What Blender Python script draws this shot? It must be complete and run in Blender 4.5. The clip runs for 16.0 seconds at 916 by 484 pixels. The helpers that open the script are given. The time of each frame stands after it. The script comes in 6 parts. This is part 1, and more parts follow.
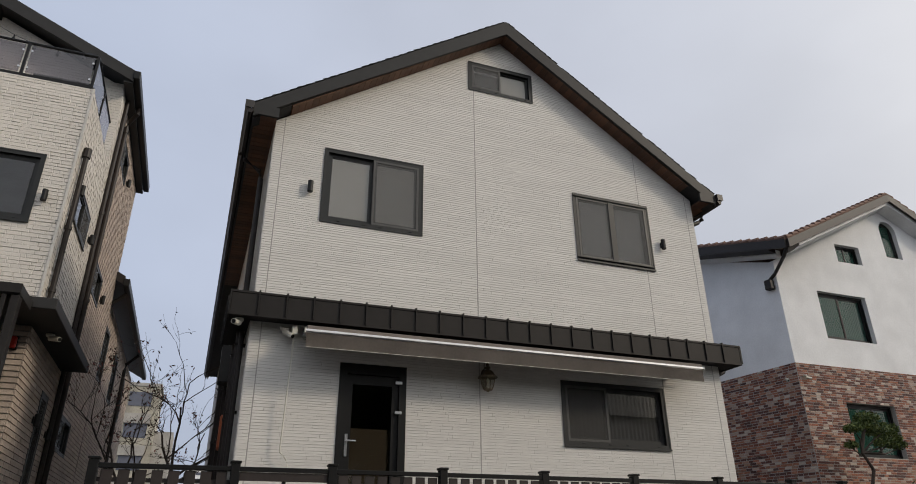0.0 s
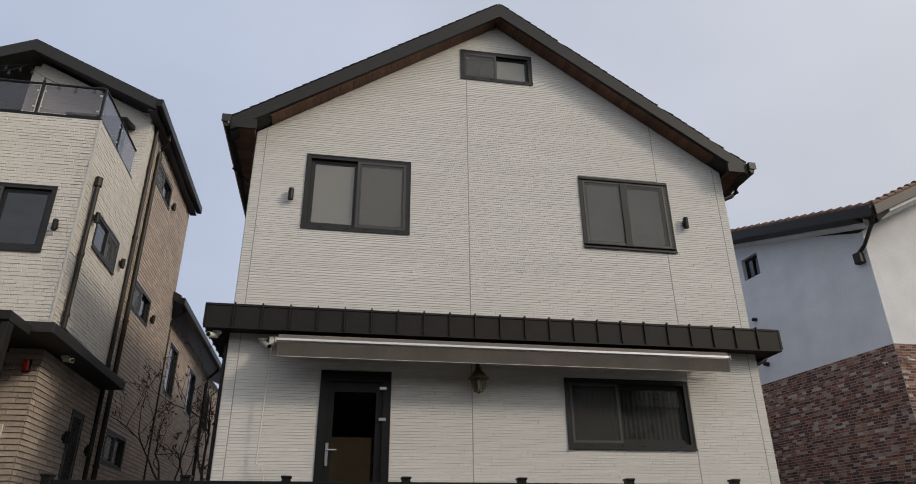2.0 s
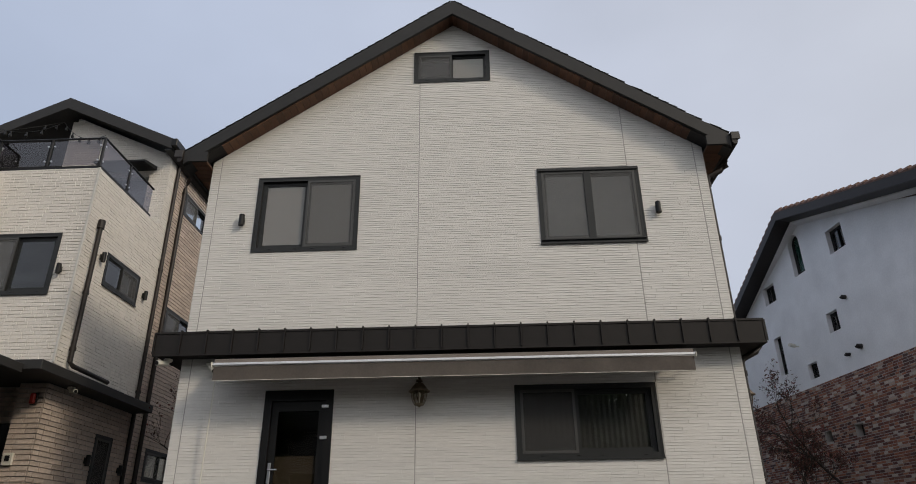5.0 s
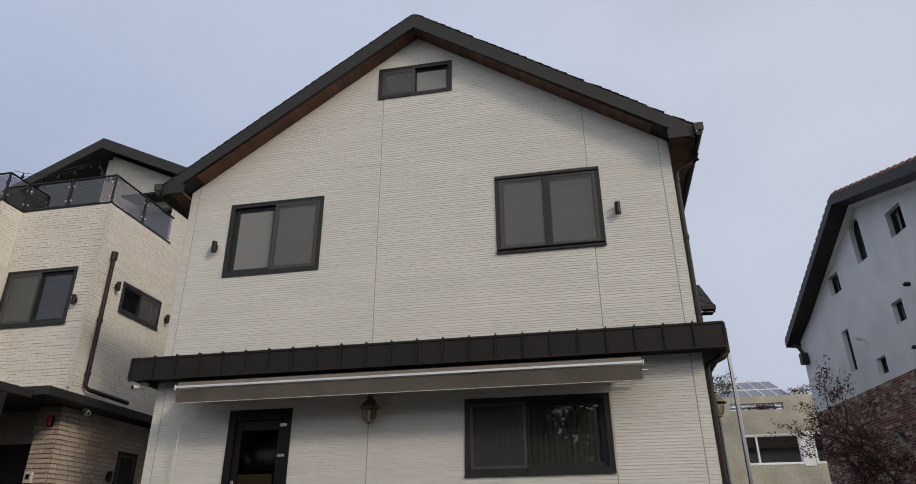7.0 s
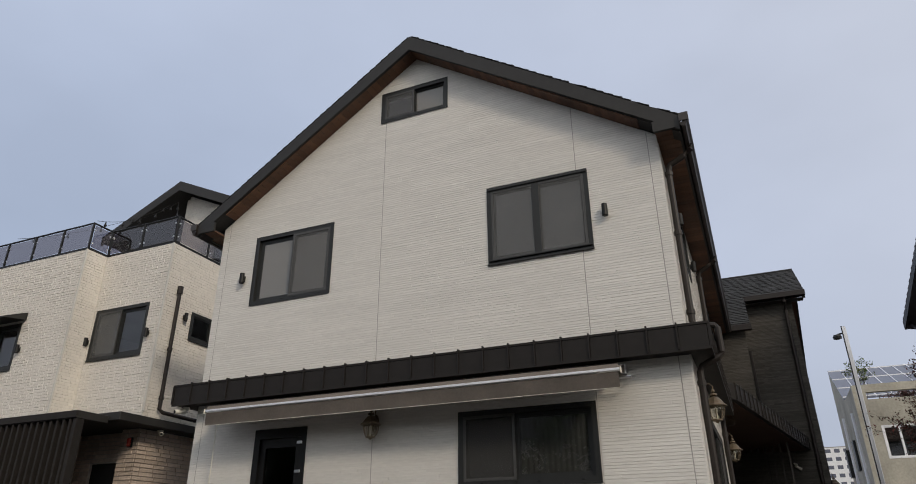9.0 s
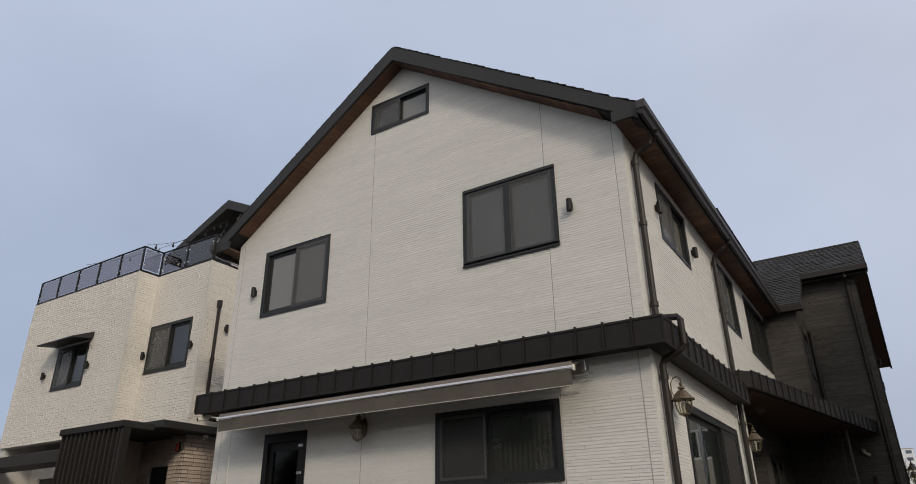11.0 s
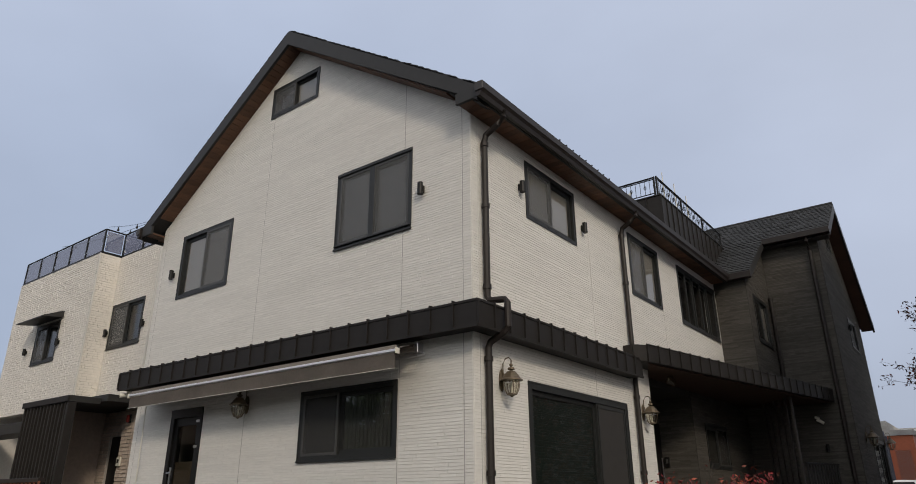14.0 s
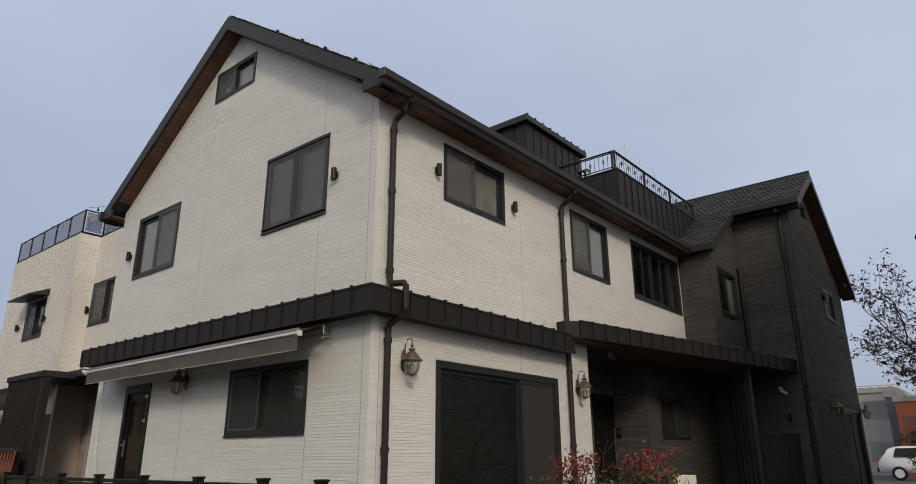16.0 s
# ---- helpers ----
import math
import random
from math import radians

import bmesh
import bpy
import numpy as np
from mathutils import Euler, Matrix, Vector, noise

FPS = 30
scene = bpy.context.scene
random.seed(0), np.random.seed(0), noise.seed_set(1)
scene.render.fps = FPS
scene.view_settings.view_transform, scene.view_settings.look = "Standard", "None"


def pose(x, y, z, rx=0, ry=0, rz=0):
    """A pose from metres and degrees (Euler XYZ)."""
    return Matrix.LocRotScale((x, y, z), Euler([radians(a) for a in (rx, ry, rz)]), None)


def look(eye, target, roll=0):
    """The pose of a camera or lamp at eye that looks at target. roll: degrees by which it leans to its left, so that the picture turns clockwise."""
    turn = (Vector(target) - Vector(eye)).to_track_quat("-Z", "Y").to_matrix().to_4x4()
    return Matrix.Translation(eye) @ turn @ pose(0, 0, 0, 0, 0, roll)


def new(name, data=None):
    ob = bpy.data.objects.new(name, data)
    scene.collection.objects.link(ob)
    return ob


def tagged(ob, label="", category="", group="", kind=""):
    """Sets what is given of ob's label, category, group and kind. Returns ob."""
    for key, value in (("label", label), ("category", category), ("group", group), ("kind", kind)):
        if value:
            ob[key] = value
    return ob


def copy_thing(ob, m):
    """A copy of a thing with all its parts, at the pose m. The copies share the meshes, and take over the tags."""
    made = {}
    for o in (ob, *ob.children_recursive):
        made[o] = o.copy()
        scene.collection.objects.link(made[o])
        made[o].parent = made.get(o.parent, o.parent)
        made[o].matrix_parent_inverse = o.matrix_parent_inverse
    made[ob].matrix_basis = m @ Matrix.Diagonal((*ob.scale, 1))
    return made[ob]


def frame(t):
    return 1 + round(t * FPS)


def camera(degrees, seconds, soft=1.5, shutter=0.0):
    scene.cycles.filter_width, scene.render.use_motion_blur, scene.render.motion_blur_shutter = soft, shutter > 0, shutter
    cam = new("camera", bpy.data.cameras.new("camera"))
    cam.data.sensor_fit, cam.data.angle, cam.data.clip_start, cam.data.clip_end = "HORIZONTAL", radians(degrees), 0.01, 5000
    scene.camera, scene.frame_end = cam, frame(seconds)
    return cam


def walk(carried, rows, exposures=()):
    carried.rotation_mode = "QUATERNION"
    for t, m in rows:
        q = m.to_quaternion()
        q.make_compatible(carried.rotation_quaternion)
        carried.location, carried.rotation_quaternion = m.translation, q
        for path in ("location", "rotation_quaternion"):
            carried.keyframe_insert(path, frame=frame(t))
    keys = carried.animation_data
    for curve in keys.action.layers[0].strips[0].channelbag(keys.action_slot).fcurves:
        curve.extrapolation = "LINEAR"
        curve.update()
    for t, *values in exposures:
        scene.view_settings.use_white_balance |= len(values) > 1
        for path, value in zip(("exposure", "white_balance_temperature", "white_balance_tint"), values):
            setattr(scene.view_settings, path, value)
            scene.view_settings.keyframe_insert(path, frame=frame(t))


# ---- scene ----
cam = camera(68.4, 16.0, 0.95)
PATH = [
    (0, (-8.036, -8.849, 1.763), (-7.384, -7.15, 2.593), -0.5),
    (0.5, (-7.565, -8.846, 1.812), (-7.005, -7.113, 2.638), -0.6),
    (1, (-7.108, -8.828, 1.852), (-6.611, -7.077, 2.68), -0.5),
    (1.5, (-6.637, -8.918, 1.867), (-6.214, -7.148, 2.698), -0.6),
    (2, (-6.146, -8.92, 1.878), (-5.816, -7.132, 2.711), -0.6),
    (2.5, (-5.688, -9.015, 1.888), (-5.451, -7.212, 2.72), -0.6),
    (3, (-5.262, -9.115, 1.919), (-5.097, -7.305, 2.753), -0.6),
    (3.5, (-4.864, -9.056, 1.947), (-4.751, -7.243, 2.786), -0.6),
    (4, (-4.394, -9.044, 2.001), (-4.338, -7.225, 2.831), -0.7),
    (6.5, (-1.91, -8.718, 2.221), (-2.18, -6.92, 3.054), -0.5),
    (7, (-1.378, -8.708, 2.253), (-1.731, -6.925, 3.088), -0.4),
    (7.5, (-0.879, -8.629, 2.253), (-1.334, -6.869, 3.088), -0.4),
    (8, (-0.399, -8.581, 2.28), (-0.945, -6.848, 3.116), -0.4),
    (8.5, (0.098, -8.54, 2.319), (-0.533, -6.836, 3.155), -0.4),
    (9, (0.558, -8.374, 2.38), (-0.156, -6.702, 3.214), -0.4),
    (11.5, (2.608, -7.522, 2.499), (1.599, -5.993, 3.301), -0.6),
    (12, (2.92, -7.252, 2.563), (1.898, -5.72, 3.343), -0.6),
    (12.5, (3.297, -7.047, 2.602), (2.273, -5.507, 3.364), -0.6),
    (13, (3.698, -6.837, 2.563), (2.66, -5.299, 3.31), -0.5),
    (13.5, (4.146, -6.595, 2.597), (3.067, -5.076, 3.325), -0.4),
    (14, (4.661, -6.409, 2.65), (3.528, -4.921, 3.358), -0.3),
    (14.5, (5.06, -6.222, 2.66), (3.885, -4.755, 3.346), -0.3),
    (15, (5.424, -6.052, 2.714), (4.224, -4.595, 3.375), -0.4),
    (15.5, (5.807, -5.868, 2.774), (4.592, -4.412, 3.409), -0.3),
    (16, (6.099, -5.624, 2.787), (4.878, -4.164, 3.401), -0.2),
]
walk(cam, [(t, look(eye, target, roll)) for t, eye, target, roll in PATH])

# world, sun
SUN_TO = Vector((1.0, -0.74, 0.71)).normalized()
world = bpy.data.worlds.new("sky")
scene.world = world
world.use_nodes = True
wn, wl = world.node_tree.nodes, world.node_tree.links
bg = wn["Background"]
sky = wn.new("ShaderNodeTexSky")
sky.sky_type = "NISHITA"
sky.sun_disc = False
sky.sun_elevation = math.asin(SUN_TO.z)
sky.sun_rotation = math.atan2(SUN_TO.x, SUN_TO.y)
sky.air_density, sky.dust_density, sky.ozone_density = 1.0, 3.0, 1.5
sky_gain = wn.new("ShaderNodeVectorMath")
sky_gain.operation = "SCALE"
sky_gain.inputs["Scale"].default_value = 0.085
wl.new(sky.outputs[0], sky_gain.inputs[0])
# thin high cloud, whiter towards the sun and bluer away from it, of uneven thickness
co = wn.new("ShaderNodeTexCoord")
dot = wn.new("ShaderNodeVectorMath")
dot.operation = "DOT_PRODUCT"
dot.inputs[1].default_value = Vector((SUN_TO.x, SUN_TO.y, 0)).normalized()
wl.new(co.outputs["Generated"], dot.inputs[0])
toward = wn.new("ShaderNodeMapRange")
toward.inputs["From Min"].default_value, toward.inputs["From Max"].default_value = -1, 1
wl.new(dot.outputs["Value"], toward.inputs[0])
veil = wn.new("ShaderNodeValToRGB")
veil.color_ramp.interpolation = "B_SPLINE"
for k, (p, c) in enumerate(((0.0, (0.47, 0.558, 0.735)), (0.12, (0.50, 0.57, 0.73)), (0.40, (0.60, 0.635, 0.735)), (0.68, (0.64, 0.665, 0.735)), (0.86, (1.8, 1.7, 1.53)), (1.0, (6.4, 5.7, 4.9)))):
    e = veil.color_ramp.elements[k] if k < 2 else veil.color_ramp.elements.new(p)
    e.position, e.color = p, (*c, 1)
wl.new(toward.outputs[0], veil.inputs[0])
wmap = wn.new("ShaderNodeMapping")
wmap.inputs["Scale"].default_value = (1.2, 1.2, 2.2)
cloud = wn.new("ShaderNodeTexNoise")
cloud.inputs["Scale"].default_value, cloud.inputs["Detail"].default_value, cloud.inputs["Roughness"].default_value = 1.0, 5, 0.5
wl.new(co.outputs["Generated"], wmap.inputs[0])
wl.new(wmap.outputs[0], cloud.inputs["Vector"])
puff = wn.new("ShaderNodeMapRange")
puff.inputs["From Min"].default_value, puff.inputs["From Max"].default_value = 0.3, 0.7
puff.inputs["To Min"].default_value, puff.inputs["To Max"].default_value = 0.88, 1.13
wl.new(cloud.outputs["Fac"], puff.inputs[0])
uneven = wn.new("ShaderNodeVectorMath")
uneven.operation = "SCALE"
wl.new(veil.outputs[0], uneven.inputs[0])
# duller and greyer through the haze towards the horizon
axes = wn.new("ShaderNodeSeparateXYZ")
wl.new(co.outputs["Generated"], axes.inputs[0])
height = wn.new("ShaderNodeMapRange")
height.inputs["From Min"].default_value, height.inputs["From Max"].default_value = 0.05, 0.62
height.inputs["To Min"].default_value, height.inputs["To Max"].default_value = 0.80, 1.06
wl.new(axes.outputs["Z"], height.inputs[0])
depth_ = wn.new("ShaderNodeMath")
depth_.operation = "MULTIPLY"
wl.new(puff.outputs[0], depth_.inputs[0])
wl.new(height.outputs[0], depth_.inputs[1])
wl.new(depth_.outputs[0], uneven.inputs["Scale"])
cover = wn.new("ShaderNodeMixRGB")
cover.inputs[0].default_value = 0.9
wl.new(sky_gain.outputs[0], cover.inputs[1])
wl.new(uneven.outputs[0], cover.inputs[2])
wl.new(cover.outputs[0], bg.inputs[0])
bg.inputs[1].default_value = 1.0

sun = new("sun", bpy.data.lights.new("sun", "SUN"))
sun.data.energy, sun.data.angle, sun.data.color = 1.35, radians(9), (1.0, 0.86, 0.68)
sun.matrix_world = look(SUN_TO * 60, (0, 0, 0))


# materials
def material(name, color, rough=0.6, metal=0.0, grain=0.0, scale=20.0, stain=0.0, bump=0.0, bump_scale=60.0, vary=0.0, spec=0.5, stretch=(1, 1, 1), island=False, tints=()):
    m = bpy.data.materials.new(name)
    m.use_nodes = True
    n, l = m.node_tree.nodes, m.node_tree.links
    b = n["Principled BSDF"]
    b.inputs["Roughness"].default_value, b.inputs["Metallic"].default_value = rough, metal
    b.inputs["Specular IOR Level"].default_value = spec
    tc, mp = n.new("ShaderNodeTexCoord"), n.new("ShaderNodeMapping")
    mp.inputs["Scale"].default_value = stretch
    l.new(tc.outputs["Object"], mp.inputs[0])
    out = None

    def noise_mul(sc, amount, detail, last):
        t = n.new("ShaderNodeTexNoise")
        t.inputs["Scale"].default_value, t.inputs["Detail"].default_value = sc, detail
        l.new(mp.outputs[0], t.inputs["Vector"])
        r = n.new("ShaderNodeMapRange")
        r.inputs["From Min"].default_value, r.inputs["From Max"].default_value = 0.25, 0.75
        r.inputs["To Min"].default_value, r.inputs["To Max"].default_value = 1 - amount, 1 + amount * 0.6
        l.new(t.outputs["Fac"], r.inputs[0])
        return mult(last, r.outputs[0])

    def mult(last, fac):
        v = n.new("ShaderNodeVectorMath")
        v.operation = "SCALE"
        if last is None:
            v.inputs[0].default_value = color
        else:
            l.new(last, v.inputs[0])
        l.new(fac, v.inputs["Scale"])
        return v.outputs[0]

    rnd = None
    if vary or tints:
        if island:
            rnd = n.new("ShaderNodeNewGeometry").outputs["Random Per Island"]
        else:
            rnd = n.new("ShaderNodeObjectInfo").outputs["Random"]
    if tints:
        cr = n.new("ShaderNodeValToRGB")
        cr.color_ramp.interpolation = "CONSTANT"
        while len(cr.color_ramp.elements) < len(tints):
            cr.color_ramp.elements.new(0.5)
        for k, c in enumerate(tints):
            cr.color_ramp.elements[k].position = k / len(tints)
            cr.color_ramp.elements[k].color = (*c, 1)
        l.new(rnd, cr.inputs[0])
        out = cr.outputs[0]
    if vary:
        r = n.new("ShaderNodeMapRange")
        r.inputs["To Min"].default_value, r.inputs["To Max"].default_value = 1 - vary, 1 + vary
        w = n.new("ShaderNodeMath")
        w.operation = "FRACT"
        k = n.new("ShaderNodeMath")
        k.operation = "MULTIPLY"
        k.inputs[1].default_value = 7.31
        l.new(rnd, k.inputs[0])
        l.new(k.outputs[0], w.inputs[0])
        l.new(w.outputs[0], r.inputs[0])
        out = mult(out, r.outputs[0])
    if grain:
        out = noise_mul(scale, grain, 4, out)
    if stain:
        out = noise_mul(scale * 0.06, stain, 6, out)
    if out is None:
        b.inputs["Base Color"].default_value = (*color, 1)
    else:
        l.new(out, b.inputs["Base Color"])
    if bump:
        t = n.new("ShaderNodeTexNoise")
        t.inputs["Scale"].default_value, t.inputs["Detail"].default_value = bump_scale, 3
        l.new(mp.outputs[0], t.inputs["Vector"])
        bp = n.new("ShaderNodeBump")
        bp.inputs["Strength"].default_value, bp.inputs["Distance"].default_value = 1.0, bump
        l.new(t.outputs["Fac"], bp.inputs["Height"])
        l.new(bp.outputs[0], b.inputs["Normal"])
    return m


def glass(name, tint=(0.75, 0.8, 0.8), mirror=1.0):
    m = bpy.data.materials.new(name)
    m.use_nodes = True
    n, l = m.node_tree.nodes, m.node_tree.links
    n.clear()
    o, mix, tr, gl, fr, pw, sc = (n.new(k) for k in ("ShaderNodeOutputMaterial", "ShaderNodeMixShader", "ShaderNodeBsdfTransparent", "ShaderNodeBsdfGlossy", "ShaderNodeLayerWeight", "ShaderNodeMath", "ShaderNodeMapRange"))
    tr.inputs[0].default_value = (*tint, 1)
    gl.inputs["Roughness"].default_value = 0.015
    gl.inputs["Color"].default_value = (mirror, mirror, mirror, 1)
    # reflection grows from head-on to grazing, alike on both faces
    fr.inputs["Blend"].default_value = 0.5
    pw.operation = "POWER"
    pw.inputs[1].default_value = 4.0
    sc.inputs["To Min"].default_value, sc.inputs["To Max"].default_value = 0.085, 0.65
    l.new(fr.outputs["Facing"], pw.inputs[0])
    l.new(pw.outputs[0], sc.inputs[0])
    l.new(sc.outputs[0], mix.inputs[0])
    l.new(tr.outputs[0], mix.inputs[1])
    l.new(gl.outputs[0], mix.inputs[2])
    l.new(mix.outputs[0], o.inputs[0])
    return m


def clear_glass(name, tint):
    m = bpy.data.materials.new(name)
    m.use_nodes = True
    n, l = m.node_tree.nodes, m.node_tree.links
    n.clear()
    o, tr = n.new("ShaderNodeOutputMaterial"), n.new("ShaderNodeBsdfTransparent")
    tr.inputs[0].default_value = (*tint, 1)
    l.new(tr.outputs[0], o.inputs[0])
    return m


def mesh_screen(name, color, cover):
    m = bpy.data.materials.new(name)
    m.use_nodes = True
    n, l = m.node_tree.nodes, m.node_tree.links
    b, o = n["Principled BSDF"], n["Material Output"]
    b.inputs["Base Color"].default_value, b.inputs["Roughness"].default_value = (*color, 1), 0.7
    tr, mix = n.new("ShaderNodeBsdfTransparent"), n.new("ShaderNodeMixShader")
    mix.inputs[0].default_value = cover
    l.new(tr.outputs[0], mix.inputs[1])
    l.new(b.outputs[0], mix.inputs[2])
    l.new(mix.outputs[0], o.inputs[0])
    return m


M = {}
M["white"] = material("white_siding", (0.705, 0.69, 0.655), 0.75, grain=0.07, scale=40, stain=0.06, bump=0.0022, bump_scale=45, vary=0.035, island=True, stretch=(0.2, 0.2, 1))
M["sealant"] = material("grey_sealant", (0.40, 0.385, 0.365), 0.8, grain=0.15, scale=20)
M["trim"] = material("white_trim", (0.62, 0.605, 0.57), 0.7, grain=0.08, scale=14, stain=0.1)
M["wall"] = material("wall_backing", (0.62, 0.60, 0.57), 0.85, grain=0.1, scale=20)
M["cream"] = material("cream_siding", (0.72, 0.685, 0.63), 0.8, grain=0.06, scale=14, stain=0.06, bump=0.003, bump_scale=60, vary=0.03, island=True)
M["brown"] = material("taupe_brick_siding", (0.52, 0.435, 0.37), 0.85, grain=0.15, scale=14, stain=0.15, bump=0.004, bump_scale=60, vary=0.13, island=True)
M["brown1"] = material("taupe_brick", (0.52, 0.435, 0.37), 0.85, grain=0.15, scale=14, stain=0.15, bump=0.004, bump_scale=60, vary=0.13)
M["dark"] = material("charcoal_siding", (0.086, 0.080, 0.072), 0.8, spec=0.12, grain=0.2, scale=30, stain=0.12, bump=0.003, bump_scale=45, vary=0.2, stretch=(0.2, 0.2, 1), island=True)
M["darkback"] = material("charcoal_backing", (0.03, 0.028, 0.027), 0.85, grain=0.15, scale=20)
M["metal"] = material("dark_bronze_metal", (0.0255, 0.0228, 0.0215), 0.55, spec=0.22, metal=0.1, grain=0.15, scale=6, stain=0.18, bump=0.0006, bump_scale=25)
M["fascia"] = material("charcoal_fascia", (0.031, 0.030, 0.029), 0.55, spec=0.3, grain=0.12, scale=8, stain=0.15)
M["frame"] = material("charcoal_window_frame", (0.023, 0.0245, 0.0245), 0.45, spec=0.35, grain=0.08, scale=30)
M["pipe"] = material("brown_pipe", (0.022, 0.017, 0.015), 0.5, spec=0.35, grain=0.2, scale=10, stain=0.2)
M["black"] = material("black_paint", (0.0065, 0.0065, 0.0065), 0.45, spec=0.3, grain=0.1, scale=30)
# cedar darkened for gable and porch soffits: their shade is in the colour
M["cedarshade"] = material("shaded_cedar", (0.075, 0.034, 0.020), 0.7, grain=0.25, scale=10, stain=0.2, stretch=(1, 6, 6))
M["cedar"] = material("cedar_board", (0.135, 0.060, 0.030), 0.6, grain=0.25, scale=10, stain=0.2, vary=0.3, stretch=(6, 1, 6))
M["shingle"] = material("asphalt_shingle", (0.030, 0.031, 0.033), 0.95, grain=0.3, scale=90, stain=0.15, vary=0.35, island=True, bump=0.004, bump_scale=220)
M["glass"] = glass("window_glass", (0.78, 0.81, 0.82))
M["clear"] = clear_glass("clear_inner_face", (0.97, 0.98, 0.97))
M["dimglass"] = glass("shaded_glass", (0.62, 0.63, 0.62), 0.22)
M["smoke"] = glass("smoked_glass", (0.54, 0.515, 0.53))
M["screen"] = mesh_screen("insect_screen", (0.17, 0.172, 0.172), 0.27)
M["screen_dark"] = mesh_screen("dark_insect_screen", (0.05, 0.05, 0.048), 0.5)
M["blind"] = material("roller_blind", (0.27, 0.24, 0.215), 0.9, grain=0.05, scale=40, stretch=(1, 1, 12))
M["screenframe"] = material("screen_frame", (0.060, 0.060, 0.058), 0.5, grain=0.08, scale=30)
M["panelgrey"] = material("grey_panel", (0.036, 0.033, 0.031), 0.6, grain=0.12, scale=8, stain=0.15)
M["tealcloth"] = material("teal_curtain", (0.022, 0.085, 0.07), 0.95, grain=0.2, scale=12, stretch=(6, 6, 0.3))
# near-black sheet hung behind panes, coloured like the unlit room
M["roomsheet"] = material("dark_room_sheet", (0.045, 0.043, 0.041), 0.9, grain=0.12, scale=6)
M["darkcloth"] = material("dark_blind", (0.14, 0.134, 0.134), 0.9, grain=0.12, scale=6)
M["curtain"] = material("curtain", (0.17, 0.14, 0.10), 0.95, grain=0.2, scale=12, stretch=(6, 6, 0.3))
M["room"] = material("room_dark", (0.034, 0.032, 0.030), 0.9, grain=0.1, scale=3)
M["fabric"] = material("taupe_fabric", (0.225, 0.196, 0.172), 0.95, grain=0.10, scale=40, stain=0.15, bump=0.002, bump_scale=12)
M["alu"] = material("aluminium", (0.85, 0.86, 0.88), 0.4, metal=0.6, grain=0.05, scale=20)
M["steel"] = material("steel", (0.62, 0.62, 0.63), 0.3, metal=1.0, grain=0.08, scale=30)
M["fence"] = material("dark_wood_fence", (0.030, 0.022, 0.020), 0.55, grain=0.3, scale=12, stain=0.2, vary=0.25)
M["asphalt"] = material("asphalt", (0.055, 0.054, 0.053), 0.95, grain=0.3, scale=60, stain=0.25, bump=0.006, bump_scale=120)
M["concrete"] = material("concrete", (0.40, 0.385, 0.36), 0.9, grain=0.15, scale=18, stain=0.25, bump=0.003, bump_scale=40)
M["stucco"] = material("white_stucco", (0.81, 0.818, 0.83), 0.9, grain=0.06, scale=20, stain=0.12, bump=0.003, bump_scale=45)
M["mortar"] = material("mortar", (0.42, 0.39, 0.36), 0.95, grain=0.2, scale=30)
BRICK_TINTS = ((0.22, 0.085, 0.058), (0.33, 0.135, 0.085), (0.13, 0.060, 0.050), (0.40, 0.24, 0.17), (0.27, 0.11, 0.072), (0.52, 0.44, 0.38), (0.16, 0.068, 0.054), (0.36, 0.165, 0.105), (0.20, 0.105, 0.085), (0.46, 0.34, 0.28), (0.10, 0.055, 0.05))
M["brick"] = material("red_brick", (0.3, 0.1, 0.07), 0.9, grain=0.22, scale=30, stain=0.15, bump=0.006, bump_scale=50, vary=0.12, tints=BRICK_TINTS)
M["bricks"] = material("red_brick_joined", (0.3, 0.1, 0.07), 0.9, grain=0.22, scale=30, stain=0.15, bump=0.006, bump_scale=50, vary=0.12, tints=BRICK_TINTS, island=True)
M["tile"] = material("clay_roof_tile", (0.16, 0.095, 0.072), 0.85, grain=0.25, scale=12, stain=0.25, vary=0.25, island=True)
M["bark"] = material("bark", (0.055, 0.042, 0.034), 0.95, grain=0.3, scale=30, bump=0.004, bump_scale=60)
M["redleaf"] = material("red_leaves", (0.30, 0.03, 0.03), 0.7, vary=0.5, island=True, tints=((0.24, 0.022, 0.026), (0.17, 0.014, 0.02), (0.26, 0.055, 0.03), (0.10, 0.03, 0.018)))
M["brownleaf"] = material("dry_leaves", (0.10, 0.04, 0.03), 0.8, vary=0.4, island=True, tints=((0.08, 0.035, 0.025), (0.13, 0.035, 0.03), (0.05, 0.03, 0.02)))
M["pine"] = material("pine_needles", (0.05, 0.085, 0.025), 0.8, vary=0.45, island=True, tints=((0.07, 0.105, 0.024), (0.11, 0.14, 0.03), (0.045, 0.07, 0.02)))
M["green"] = material("green_leaves", (0.06, 0.09, 0.03), 0.75, vary=0.4, island=True)
M["louvre"] = material("dark_green_louvre", (0.012, 0.018, 0.014), 0.4, grain=0.2, scale=20)
M["yard"] = material("yard_paving", (0.075, 0.070, 0.063), 0.9, grain=0.2, scale=10, stain=0.25, bump=0.004, bump_scale=40)
M["lampglass"] = glass("lantern_glass", (0.85, 0.83, 0.76))
